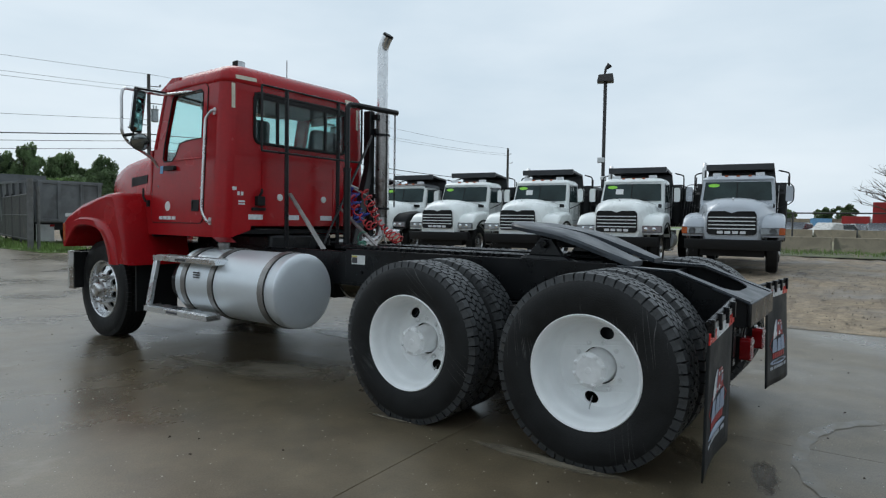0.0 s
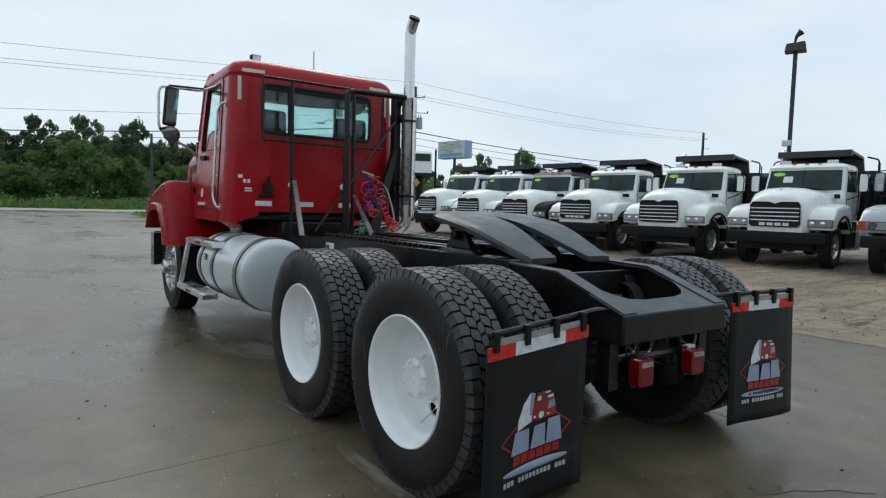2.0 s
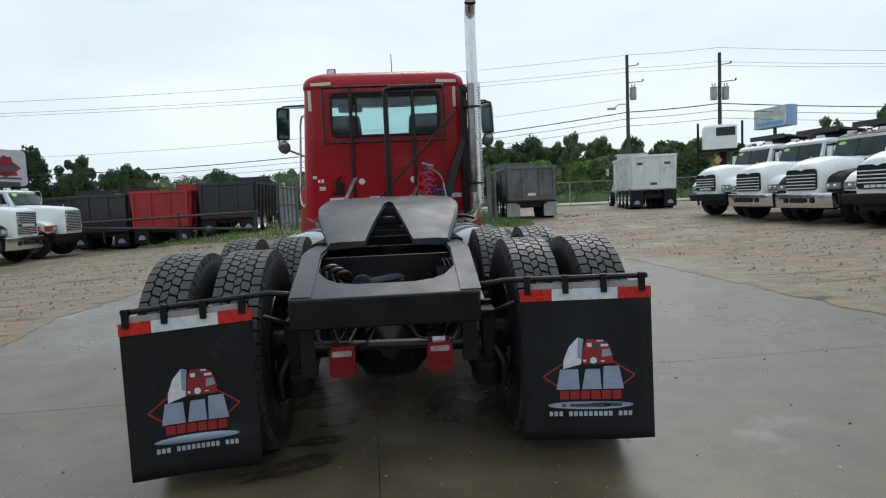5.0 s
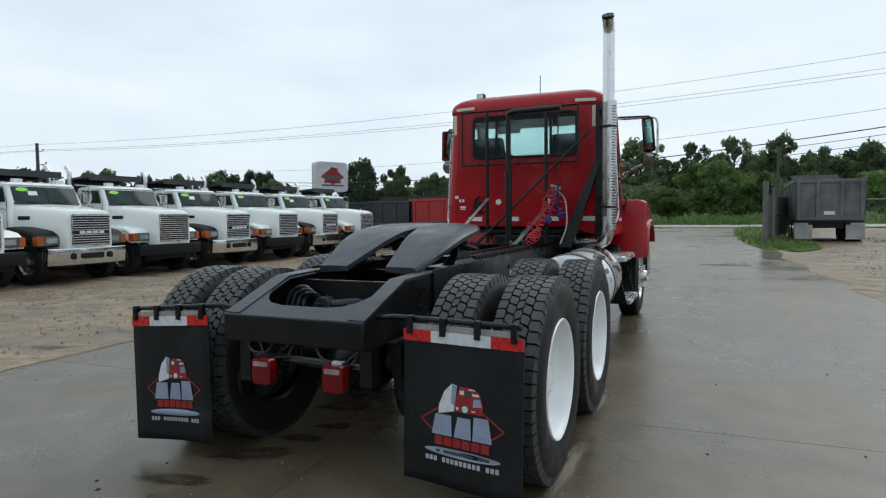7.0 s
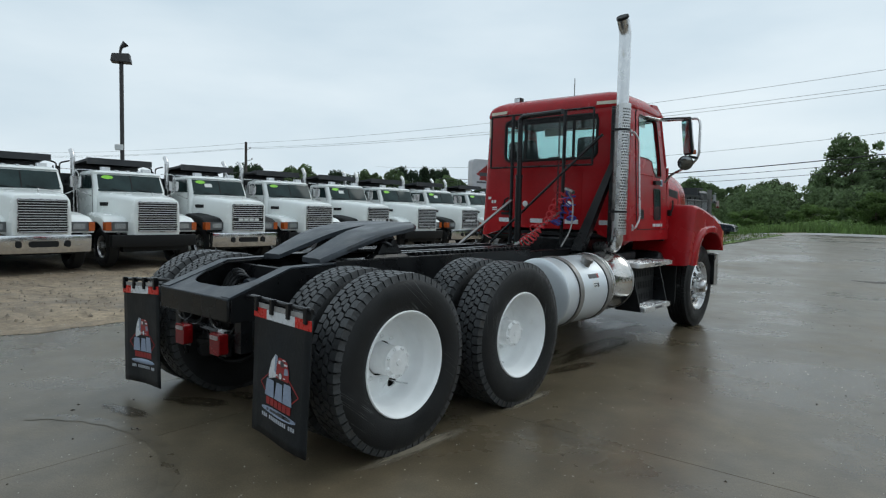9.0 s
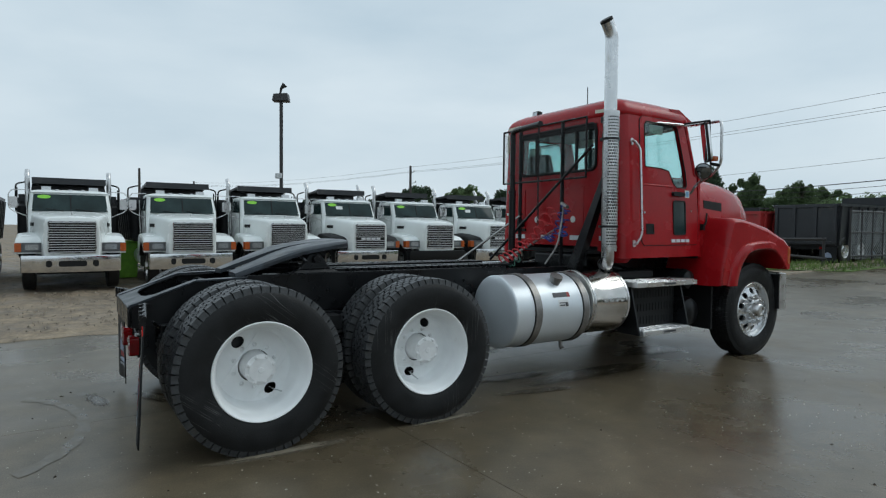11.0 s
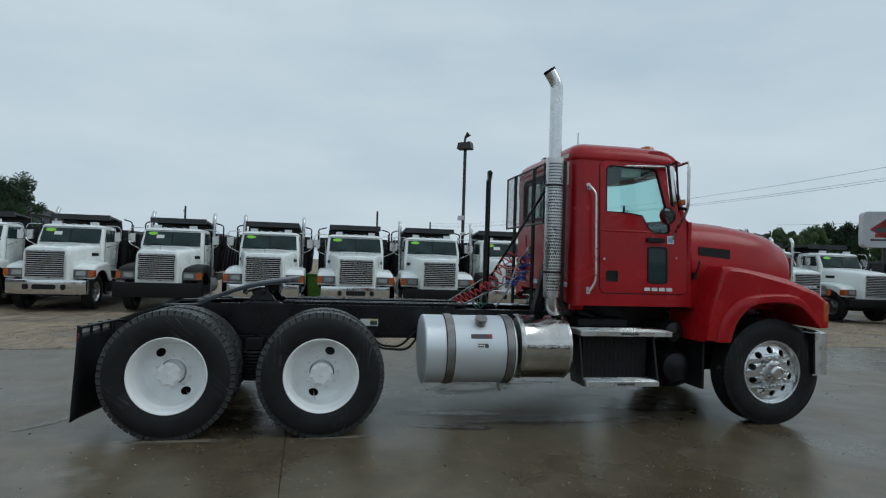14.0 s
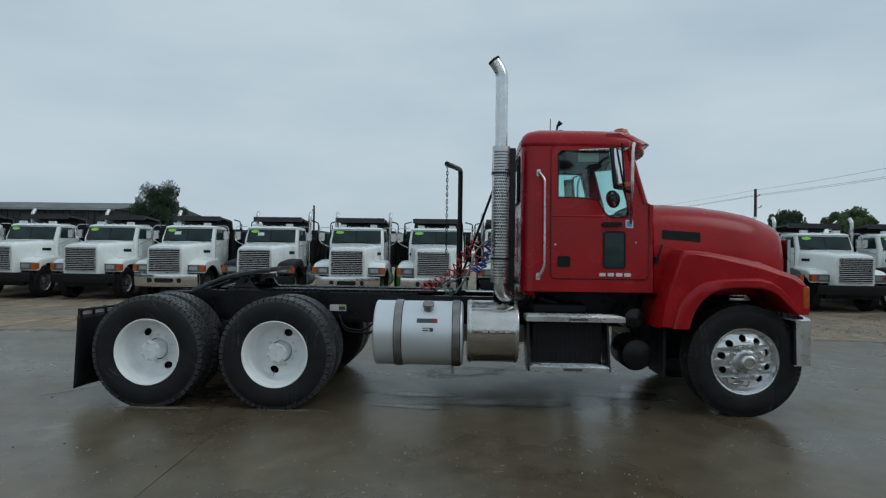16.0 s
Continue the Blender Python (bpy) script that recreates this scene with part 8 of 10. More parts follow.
        br.tube(bend([(s * 0.93, -2.1, 2.56 - dn), (s * 1.3, -2.12, 2.56 - dn), (s * 1.38, -2.12, 2.45 - dn), (s * 1.38, -2.12, 2.1 - dn), (s * 1.28, -2.12, 2.0 - dn), (s * 0.97, -2.05, 1.86 - dn)], 0.06, 3), 0.013, 6)
        part("mirror_bracket", br, CHROME_DULL if not sw else BLACK_MATT, mr)
        hd = Geo()
        hd.tube([(s * 1.0, -3.02, 1.4), (s * 1.02, -3.02, 2.4)], 0.014, 6)
        part("grab_rail", hd, CHROME_DULL, cab)
        stp = Geo()
        stp.box(*sorted((s * 0.75, s * 1.12)), -2.9, -2.0, 0.42, 0.47)
        stp.box(*sorted((s * 0.75, s * 1.08)), -2.9, -2.0, 0.86, 0.91)
        part("step_tread", stp, ALU, T)
        tk = Geo()
        tk.lathe([(-3.9, 0.0), (-3.88, 0.3), (-2.98, 0.3), (-2.96, 0.0)], 20, axis="Y", m=pose(s * 0.8, 0, 0.72))
        part("fuel_tank", tk, TANK, T)
    if roofbox:
        for x in (-0.55, 0.55):
            g = Geo()
            g.box(x - 0.11, x + 0.11, -2.32, -2.18, up(2.79), up(2.79) + 0.1)
            part("roof_light", g, REFLECT_W, T)
        for x in (-0.3, 0.0, 0.3):
            g = Geo()
            g.box(x - 0.04, x + 0.04, -2.16, -2.08, up(2.77), up(2.77) + 0.045)
            part("marker_lamp", g, AMBER if sw else REFLECT_W, T)
    low = 0.0 if sw else 0.06
    # stacks
    for s in ((1,) if stack == 1 else (-1, 1) if stack == 2 else ()):
        g = Geo()
        g.tube(bend([(s * 1.0, -3.32, 1.0), (s * 1.0, -3.32, 2.95 + low), (s * 1.0, -3.46, 3.10 + low)], 0.1, 4), 0.065, 14)
        part("exhaust_stack", g, CHROME_DULL, T, "bright exhaust stack")
    # black boxes, tanks and air cleaner along the frame behind the front wheels
    for s in (-1, 1):
        g = Geo()
        g.box(*sorted((s * 0.5, s * 1.02)), -2.9, -1.95, 0.45, 1.14)
        part("battery_box", g, BLACK_MATT, T, bevel=0.02)
        g = Geo()
        g.lathe([(1.25, 0.0), (1.26, 0.17), (2.15, 0.17), (2.22, 0.1), (2.3, 0.09), (2.3, 0.0)], 16, axis="Z", m=pose(s * 1.08, -3.42, 0))
        part("air_cleaner", g, BLACK_MATT, T)
    # chassis with black blocks added for the shade under the truck, wheels
    g = Geo()
    g.box(-0.43, 0.43, -8.4, -0.4, 0.7, 1.0)
    g.box(-0.55, 0.55, -1.8, -0.5, 0.5, 1.0)
    g.box(-0.9, 0.9, -1.1, -0.96, 0.42, 0.56)
    g.box(-0.75, 0.75, -0.5, -0.3, 0.42, 0.9)
    g.box(-0.7, 0.7, -3.4, -1.8, 0.5, 1.1)
    part("chassis", g, BLACK_MATT, T)
    for y, x in ((yc, 1.04), (-6.3, 1.1), (-7.6, 1.1)):
        for s in (-1, 1):
            w_ = part("wheel", BG_RIM, None, T, m=pose(s * x, y, 0.53, 0, 0, 0 if s > 0 else 180))
            part("tyre", BG_TYRE, None, w_, m=pose(-0.12, 0, 0))
    if body:
        g = Geo()
        g.hexa([(-1.05, -3.62, 1.15), (1.05, -3.62, 1.15), (1.05, -8.7, 1.15), (-1.05, -8.7, 1.15)], [(-1.2, -3.62, 2.42), (1.2, -3.62, 2.42), (1.2, -8.8, 2.42), (-1.2, -8.8, 2.42)])
        g.box(-1.22, 1.22, -8.8, -3.6, 2.40, 2.50)
        db = part("dump_body", g, BLACK_BODY, T, "black steel dump body with side ribs")
        for s in (-1, 1):
            for k in range(8):
                y = -3.7 - 0.7 * k
                g = Geo()
                g.hexa([(s * 1.04, y, 1.15), (s * 1.14, y, 1.15), (s * 1.14, y - 0.12, 1.15), (s * 1.04, y - 0.12, 1.15)], [(s * 1.18, y, 2.4), (s * 1.25, y, 2.4), (s * 1.25, y - 0.12, 2.4), (s * 1.18, y - 0.12, 2.4)])
                part("side_rib", g, BLACK_BODY, db)
        g = Geo()
        g.hexa([(-0.95, -3.66, 2.42), (0.95, -3.66, 2.42), (0.95, -3.6, 2.42), (-0.95, -3.6, 2.42)], [(-0.9, -3.66, 2.87 - low), (0.9, -3.66, 2.87 - low), (0.9, -3.6, 2.87 - low), (-0.9, -3.6, 2.87 - low)])
        g.hexa([(-0.9, -3.6, 2.82 - low), (0.9, -3.6, 2.82 - low), (0.88, -2.62, 2.90 - low), (-0.88, -2.62, 2.90 - low)], [(-0.9, -3.6, 2.88 - low), (0.9, -3.6, 2.88 - low), (0.88, -2.62, 2.97 - low), (-0.88, -2.62, 2.97 - low)])
        g.box(-0.88, 0.88, -2.64, -2.58, 2.82 - low, 2.99 - low)
        part("cab_shield", g, BLACK_BODY, db)
        for s in (-1, 1):
            g = Geo()
            g.tube(bend([(s * 1.2, -3.7, 1.9), (s * 1.28, -3.5, 2.0), (s * 1.28, -3.5, 2.78), (s * 1.0, -3.6, 2.86)], 0.08, 3), 0.022, 6)
            g.tube([(s * 1.26, -3.7, 1.95), (s * 1.26, -3.7, 2.7)], 0.018, 6)
            part("tarp_arm", g, BLACK_MATT, db)
    if not sw:
        # short nose: the cab and all behind it stand further forward
        for ob in T.children:
            if ob.name.split(".")[0] not in ("hood", "grille", "fender", "bumper", "chassis", "wheel"):
                ob.location.y += 0.27
    return T


def at_left(y, x=-12.45):
    return pose(x, y, level(x, y), 0, 0, -90)


def at_right(y, x=11.75):
    return pose(x, y, level(x + 1.2, y), 0, 0, 97)


A = "white dump truck with "
parked_truck(A + "square grille, chrome bumper and twin stacks", bumper="chrome", stack=2, m=at_left(-0.76))
tB = parked_truck(A + "square grille and plain black bumper", bumper="black", stack=1, m=at_left(4.68))
tC = parked_truck(A + "black fenders, badge bars and chrome bumper", bumper="chrome", fender="black", stack=2, badge=True, paper=True, m=at_left(7.35))
parked_truck(A + "black fenders and black bumper, twin stacks", bumper="wide", fender="black", stack=2, paper=True, m=at_left(-3.79))
tE = parked_truck(A + "square grille and chrome bumper, no stack", bumper="chrome", stack=0, m=at_left(2.04))
parked_truck(A + "paper sheet in the windscreen and chrome bumper", bumper="chrome", stack=1, paper=True, m=at_left(-6.78))
copy_thing(tB, at_left(-9.6))
copy_thing(tB, at_left(-12.5))
copy_thing(tB, at_left(9.98))
copy_thing(tC, at_left(12.65))
copy_thing(tB, at_left(15.3))
copy_thing(tC, at_left(18.05))
copy_thing(tB, at_left(21.0))
copy_thing(tE, at_left(-15.4))

parked_truck("silver dump truck with swept dark grille and black bumper", "swept", SILVER, bumper="black", stack=1, badge=True, m=at_right(1.75, 12.3))
B_ = "white dump truck with swept grille and "
parked_truck(B_ + "black bumper", "swept", bumper="black", stack=1, badge=True, paper=True, m=at_right(4.68, 12.2))
parked_truck(B_ + "plain black bumper", "swept", bumper="black", stack=1, paper=True, m=at_right(7.56))
sD = parked_truck(B_ + "badge bars, no stack", "swept", bumper="black", stack=0, badge=True, m=at_right(10.55))
parked_truck(B_ + "black fenders, dark roof", "swept", bumper="chrome", fender="black", stack=0, cabtop=BLACK_BODY, m=at_right(13.35))
parked_truck(B_ + "chrome bumper, no stack", "swept", bumper="chrome", stack=0, m=at_right(16.0))
copy_thing(sD, at_right(18.8))



# ---------- dump trucks seen from behind ----------
def rear_dump(label, mat, m, h=1.65, w=1.22, flap=True, cabmat=None, length=5.0, grp="dump trucks at the gate", deep=0.72, axles=(0.75, 2.05)):
    """Dump truck facing +y, y = 0 is its tailgate."""
    T = thing("dump_truck", label, "truck", grp, m=m)
    z0, z1 = deep, deep + h
    g = Geo()
    g.hexa([(-w + 0.12, 0.02, z0), (w - 0.12, 0.02, z0), (w - 0.12, length, z0 + 0.15), (-w + 0.12, length, z0 + 0.15)], [(-w, 0.02, z1), (w, 0.02, z1), (w, length, z1), (-w, length, z1)])
    ribs = []
    for s in (-1, 1):
        for k in range(7):
            y = 0.1 + 0.72 * k
            ribs.append(Geo())
            ribs[-1].hexa([(s * (w - 0.14), y, z0 + 0.02), (s * (w - 0.02), y, z0 + 0.02), (s * (w - 0.02), y + 0.12, z0 + 0.02), (s * (w - 0.14), y + 0.12, z0 + 0.02)], [(s * (w - 0.02), y, z1), (s * (w + 0.07), y, z1), (s * (w + 0.07), y + 0.12, z1), (s * (w - 0.02), y + 0.12, z1)])
    g.box(-w - 0.06, w + 0.06, 0.0, length, z1 - 0.1, z1)
    body = part("dump_body", g, mat, T)
    for r_ in ribs:
        part("side_rib", r_, mat, body)
    t = Geo()
    t.hexa([(-w + 0.14, -0.04, z0 + 0.05), (w - 0.14, -0.04, z0 + 0.05), (w - 0.14, 0.03, z0 + 0.05), (-w + 0.14, 0.03, z0 + 0.05)], [(-w + 0.02, -0.04, z1 - 0.02), (w - 0.02, -0.04, z1 - 0.02), (w - 0.02, 0.03, z1 - 0.02), (-w + 0.02, 0.03, z1 - 0.02)])
    gate = part("tailgate", t, mat, body)
    for x in (-w + 0.12, -0.4, 0.4, w - 0.12):
        t = Geo()
        t.box(x - 0.06, x + 0.06, -0.1, -0.03, z0 + 0.08, z1 - 0.04)
        part("tailgate_rib", t, mat, gate, bevel=0.01)
    for z in (z0 + 0.1, z1 - 0.08):
        t = Geo()
        t.box(-w + 0.05, w - 0.05, -0.09, -0.03, z - 0.06, z + 0.06)
        part("tailgate_rib", t, mat, gate, bevel=0.01)
    for x, wd_, zd in ((-0.85, 0.3, z0 + 0.9 * h - 0.35), (0.55, 0.3, z0 + 0.9 * h - 0.35), (-0.18, 0.36, z0 + 0.25)):
        if mat is BLACK_BODY or mat is RED_DULL or (mat is GREY_BODY and wd_ < 0.33):
            continue
        sg = Geo()
        sg.box(x, x + wd_, -0.046, -0.04, zd, zd + 0.13)
        part("faded_decal", sg, LABEL if mat is not WHITE_BODY else LABEL_DK, gate)
    sh = Geo()
    sh.hexa([(-0.95, length - 0.05, z1), (0.95, length - 0.05, z1), (0.95, length, z1), (-0.95, length, z1)], [(-0.9, length - 0.05, z1 + 0.42), (0.9, length - 0.05, z1 + 0.42), (0.9, length, z1 + 0.42), (-0.9, length, z1 + 0.42)])
    sh.box(-0.9, 0.9, length, length + 0.9, z1 + 0.36, z1 + 0.42)
    part("cab_shield", sh, mat, body)
    u = Geo()
    u.box(-0.45, 0.45, 0.25, length + (2.5 if mat is not GREY_BODY else 0.0), 0.62, 0.95)
    u.box(-0.5, 0.5, 0.1, 0.3, 0.55, 0.8)
    u.box(-1.15, 1.15, 0.06, 0.16, z0 - 0.08, z0)
    part("chassis", u, BLACK_MATT, T)
    for s in (-1, 1):
        if flap:
            f = Geo()
            f.box(*sorted((s * 0.55, s * 1.16)), 0.0, 0.02, 0.12, z0 - 0.06)
            fo = part("mud_flap", f, FLAP if mat is not GREY_BODY else GREY_PALE, T)
            e = Geo()
            e.plate([(s * 0.85 - 0.16, 0.26), (s * 0.85 + 0.16, 0.26), (s * 0.85 + 0.12, 0.40), (s * 0.85, 0.47), (s * 0.85 - 0.12, 0.40)], [], lambda a, b, d: (a, -0.004 + d, b), 0.004)
            if mat is not GREY_BODY:
                part("emblem_shape", e, LOGO_BLUE, fo)
        for y in axles:
            w_ = part("wheel", BG_RIM, None, T, m=pose(s * 1.13, y, 0.53, 0, 0, 0 if s > 0 else 180))
            part("tyre", BG_TYRE, None, w_, m=pose(-0.12, 0, 0))
            w_ = part("inner_wheel", BG_RIM, None, T, m=pose(s * 0.80, y, 0.53, 0, 0, 0 if s > 0 else 180))
            part("tyre", BG_TYRE, None, w_, m=pose(-0.12, 0, 0))
        if mat is not GREY_BODY:
            w_ = part("wheel", BG_RIM, None, T, m=pose(s * 1.08, length + 2.2, 0.53, 0, 0, 0 if s > 0 else 180))
            part("tyre", BG_TYRE, None, w_, m=pose(-0.12, 0, 0))
        l = Geo()
        l.box(*sorted((s * 0.55, s * 0.7)), -0.02, 0.02, z0 - 0.14, z0 - 0.06)
        part("tail_lamp", l, LAMP_RED, T)
    if mat is GREY_BODY:
        return T
    c = Geo()
    c.loft([[(x, y, z) for x, y in rounded(-0.95, 0.95, length + 0.3, length + 1.6, 0.1, 3)] for z in (1.1, 2.5)] + [[(x, y, 2.62) for x, y in rounded(-0.85, 0.85, length + 0.4, length + 1.5, 0.1, 3)]])
    cab = part("cab_body", c, cabmat or BLACK_BODY, T)
    hd = Geo()
    hd.loft([[(-0.9, length + 1.6, 0.9), (0.9, length + 1.6, 0.9), (0.85, length + 1.6, 2.0), (-0.85, length + 1.6, 2.0)], [(-0.85, length + 3.2, 0.9), (0.85, length + 3.2, 0.9), (0.6, length + 3.2, 1.7), (-0.6, length + 3.2, 1.7)]])
    part("hood", hd, cabmat or BLACK_BODY, T, bevel=0.06)
    for s in (-1, 1):
        mr = Geo()
        mr.box(*sorted((s * 1.22, s * 1.40)), length + 1.4, length + 1.48, 2.0, 2.45)
        part("mirror", mr, CHROME_DULL, cab)
    return T


def on_ground(x, y, turn=0.0, dz=0.0):
    return pose(x, y, level(x, y) + dz, 0, 0, turn)


rear_dump("black dump truck with empty body beside the gate", BLACK_BODY, on_ground(-12.7, 23.6, 2))
rear_dump("red dump truck with ribbed steel body beside the gate", RED_DULL, on_ground(-10.05, 23.4, 1), h=1.62)
rear_dump("dark blue-black dump truck with square tailgate", BLACK_BODY, on_ground(-7.35, 23.8, 0), h=1.6)
rear_dump("dark dump truck parked behind the others", BLACK_BODY, on_ground(-15.6, 25.0, 3))
rear_dump("red dump truck parked farther back", RED_DULL, on_ground(-9.0, 31.5, 4), h=1.8)
rear_dump("black dump truck parked farther back", BLACK_BODY, on_ground(-12.5, 32.5, 4), h=1.8)
rear_dump("grey dump trailer with a weathered three-panel tailgate", GREY_BODY, on_ground(6.25, 24.2, -2, -0.02), h=1.62, w=1.16, deep=0.82)
rear_dump("white tri-axle dump truck with dirty tailgate", WHITE_BODY, on_ground(13.6, 27.8, -11), h=1.85, w=1.17, deep=1.0, cabmat=WHITE, length=5.6, axles=(0.75, 1.95, 3.1, 4.2))


# ---------- trees ----------
def tree_parts(seed, h, spread, trunk_r, clumps, leaf, base=0.35, pine=False, bare=False, thick=1.0):
    rnd = random.Random(seed)
    t = Geo()
    lean = (rnd.uniform(-0.4, 0.4), rnd.uniform(-0.4, 0.4))
    path = [(lean[0] * k / 6 + rnd.uniform(-0.08, 0.08), lean[1] * k / 6 + rnd.uniform(-0.08, 0.08), h * 0.88 * k / 6) for k in range(7)]
    t.tube(path, [trunk_r * (1 - 0.13 * k) for k in range(7)], 8)
    c = Geo()
    centres = []
    for k in range(clumps):
        f = base + (1 - base) * (k + rnd.random()) / clumps
        if pine:
            r = spread * (0.25 + 0.9 * (1 - f)) * rnd.uniform(0.4, 1.0)
        else:
            r = spread * math.sqrt(max(0.05, 1 - ((f - 0.62) / 0.45) ** 2)) * rnd.uniform(0.25, 1.0)
        a = rnd.uniform(0, 2 * math.pi)
        p = Vector((lean[0] * f + r * math.cos(a), lean[1] * f + r * math.sin(a), h * f))
        centres.append(p)
        s = Vector((lean[0] * f * 0.8, lean[1] * f * 0.8, h * max(0.12, f - 0.16)))
        mid = (s + p) / 2 + Vector((rnd.uniform(-0.2, 0.2), rnd.uniform(-0.2, 0.2), rnd.uniform(-0.1, 0.25)))
        t.tube([s, mid, p], [trunk_r * 0.34, trunk_r * 0.22, trunk_r * 0.08], 5)
        if bare:
            for q in range(7):
                e = p + Vector((rnd.uniform(-1, 1), rnd.uniform(-1, 1), rnd.uniform(0, 1.2))) * 0.9
                t.tube([mid if q % 2 else p, (p + e) / 2 + Vector((0, 0, 0.1)), e], [trunk_r * 0.12, trunk_r * 0.07, 0.008], 4)
    if not bare:
        for p in centres:
            cr = spread * (rnd.uniform(0.13, 0.24) if pine else rnd.uniform(0.12, 0.30) if thick < 0.9 else rnd.uniform(0.17, 0.36))
            n = int(rnd.uniform(200, 290) * thick)
            for q in range(n):
                d = Vector((rnd.gauss(0, 1), rnd.gauss(0, 1), rnd.gauss(0, 0.75)))
                d = d.normalized() * cr * (rnd.random() ** 0.4)
                o = p + d
                s = leaf * rnd.uniform(0.6, 1.4)
                u = Vector((rnd.gauss(0, 1), rnd.gauss(0, 1), rnd.gauss(0, 0.6))).normalized()
                v = u.orthogonal().normalized()
                w = u.cross(v)
                v, w = v * s, w * s * (0.35 if pine else 0.7)
                c.add([o - v, o - w * 0.9, o + v * 1.1, o + w], [(0, 1, 2, 3)])
    return t.mesh("trunk", [BARK], 60), c


def make_tree(label, tm, cm, mat, m, group="roadside trees"):
    T = thing("tree", label, "tree", group, m=m)
    part("trunk", tm, None, T)
    if cm is not None:
        part("crown", cm, None, T)
    return T


KINDS = []
for sd, h, sp, n, mt, lb, bs_ in ((1, 9.5, 3.3, 64, LEAF, "tall dark green leafy roadside tree", 0.36), (2, 7.0, 2.8, 44, LEAF, "broad dark green leafy roadside tree", 0.2), (3, 5.2, 2.7, 44, LEAF_LT, "bushy light green young tree", 0.05),
                                  (4, 8.2, 2.2, 48, LEAF, "thin-crowned tree with gaps in its leaves", 0.3), (5, 4.0, 2.4, 34, LEAF_LT, "low light green bush by the road", 0.05), (6, 6.4, 3.0, 42, PINE, "dark rounded evergreen tree", 0.3)):
    tm, cg = tree_parts(sd, h, sp, 0.02 * h, n, 0.15 if h > 4.5 else 0.13, base=bs_, thick={1: 0.5, 4: 0.36}.get(sd, 0.95))
    xs_, zs_ = [p[0] for p in cg.v], [p[2] for p in cg.v]
    KINDS.append((lb, tm, cg.mesh("crown", [mt], 0), mt, max(zs_), max(xs_) - min(xs_)))


def plant(kind, x, y, h, w, turn=0.0):
    """One tree of a kind, h metres high and w metres across."""
    lb, tm, cm, mt, H, W = KINDS[kind]
    m = pose(x, y, level(x, y) - 0.05, 0, 0, turn) @ Matrix.Diagonal((w / W, w / W, h / H, 1))
    return make_tree(lb, tm, cm, mt, m)


rnd = random.Random(21)
# single trees of the belt beyond the road: x, y, height, width, kind
for xx, yy, h, w, k in ((-5.6, 77.5, 10.9, 7.4, 0), (0.6, 77, 9.9, 3.8, 3), (4.8, 77, 10.4, 4.2, 3), (9, 76, 10.4, 4.8, 0), (13, 76, 8.4, 3.4, 3), (18, 75, 9.1, 4.6, 0), (22.5, 75, 9.0, 4.4, 1),
                        (26.5, 75, 8.6, 4.2, 0), (31, 74, 8.2, 4.6, 1), (-13, 78, 6.4, 5.0, 1), (-2.2, 76, 8.2, 5.4, 0), (2.8, 78, 8.6, 5.0, 0), (7, 78, 8.0, 5.2, 0), (11, 78, 7.6, 5.0, 0), (-4.5, 75, 6.6, 6.0, 1), (-8.0, 76, 6.8, 4.6, 1), (15.5, 77, 7.6, 4.6, 0), (20.5, 77, 7.6, 4.6, 0), (29, 76, 7.4, 5.0, 0), (35, 74, 7.2, 5.0, 1), (-18.5, 79, 5.8, 4.8, 1), (-23, 79, 6.8, 5.0, 1)):
    plant(k, xx, yy, h, w, rnd.uniform(0, 360))
for xx, yy, h, w, k in ((2.6, 62, 6.3, 7.4, 2), (6.8, 62.5, 5.0, 5.0, 2), (-2.0, 63, 3.8, 5.0, 4), (11.5, 62, 4.4, 5.0, 2), (16, 63, 4.8, 5.4, 2), (21, 62, 4.6, 5.2, 2), (-7, 64, 2.8, 4.4, 4), (-13, 64, 2.6, 4.6, 4), (27, 62, 4.2, 5.5, 2)):
    plant(k, xx, yy, h, w, rnd.uniform(0, 360))
# trees beyond the west row
for xx, yy, h, w, k in ((-77.8, 45.6, 7.3, 5.6, 5), (-73.1, 53.2, 7.2, 5.2, 1), (-68.6, 58.2, 6.8, 6.0, 5), (-66.4, 61.5, 7.1, 6.0, 1), (-62.4, 66, 7.8, 4.4, 5), (-58.4, 69.6, 7.8, 4.0, 5), (-37.6, 61.2, 8.1, 5.4, 5), (-33.7, 63.6, 7.0, 4.6, 1),
                        (-29, 66, 6.2, 4.4, 1), (-47.2, 53.1, 6.3, 3.8, 5), (-57, 57.6, 6.8, 4.6, 1), (-68.6, 42, 6.6, 4.8, 5), (-65.5, 47.4, 6.7, 7.4, 1), (-52, 63, 5.8, 6.0, 1)):
    plant(k, xx, yy, h + 0.8, w, rnd.uniform(0, 360))
# young trees beside the utility poles
for xx, yy, h, w, k in ((38.6, 41.3, 7.1, 3.4, 0), (35.5, 44, 6.4, 2.0, 3), (30.6, 59, 6.2, 6.2, 1), (25, 60, 5.6, 6.0, 1), (7.0, 36.4, 3.5, 1.9, 0)):
    plant(k, xx, yy, h, w, rnd.uniform(0, 360))
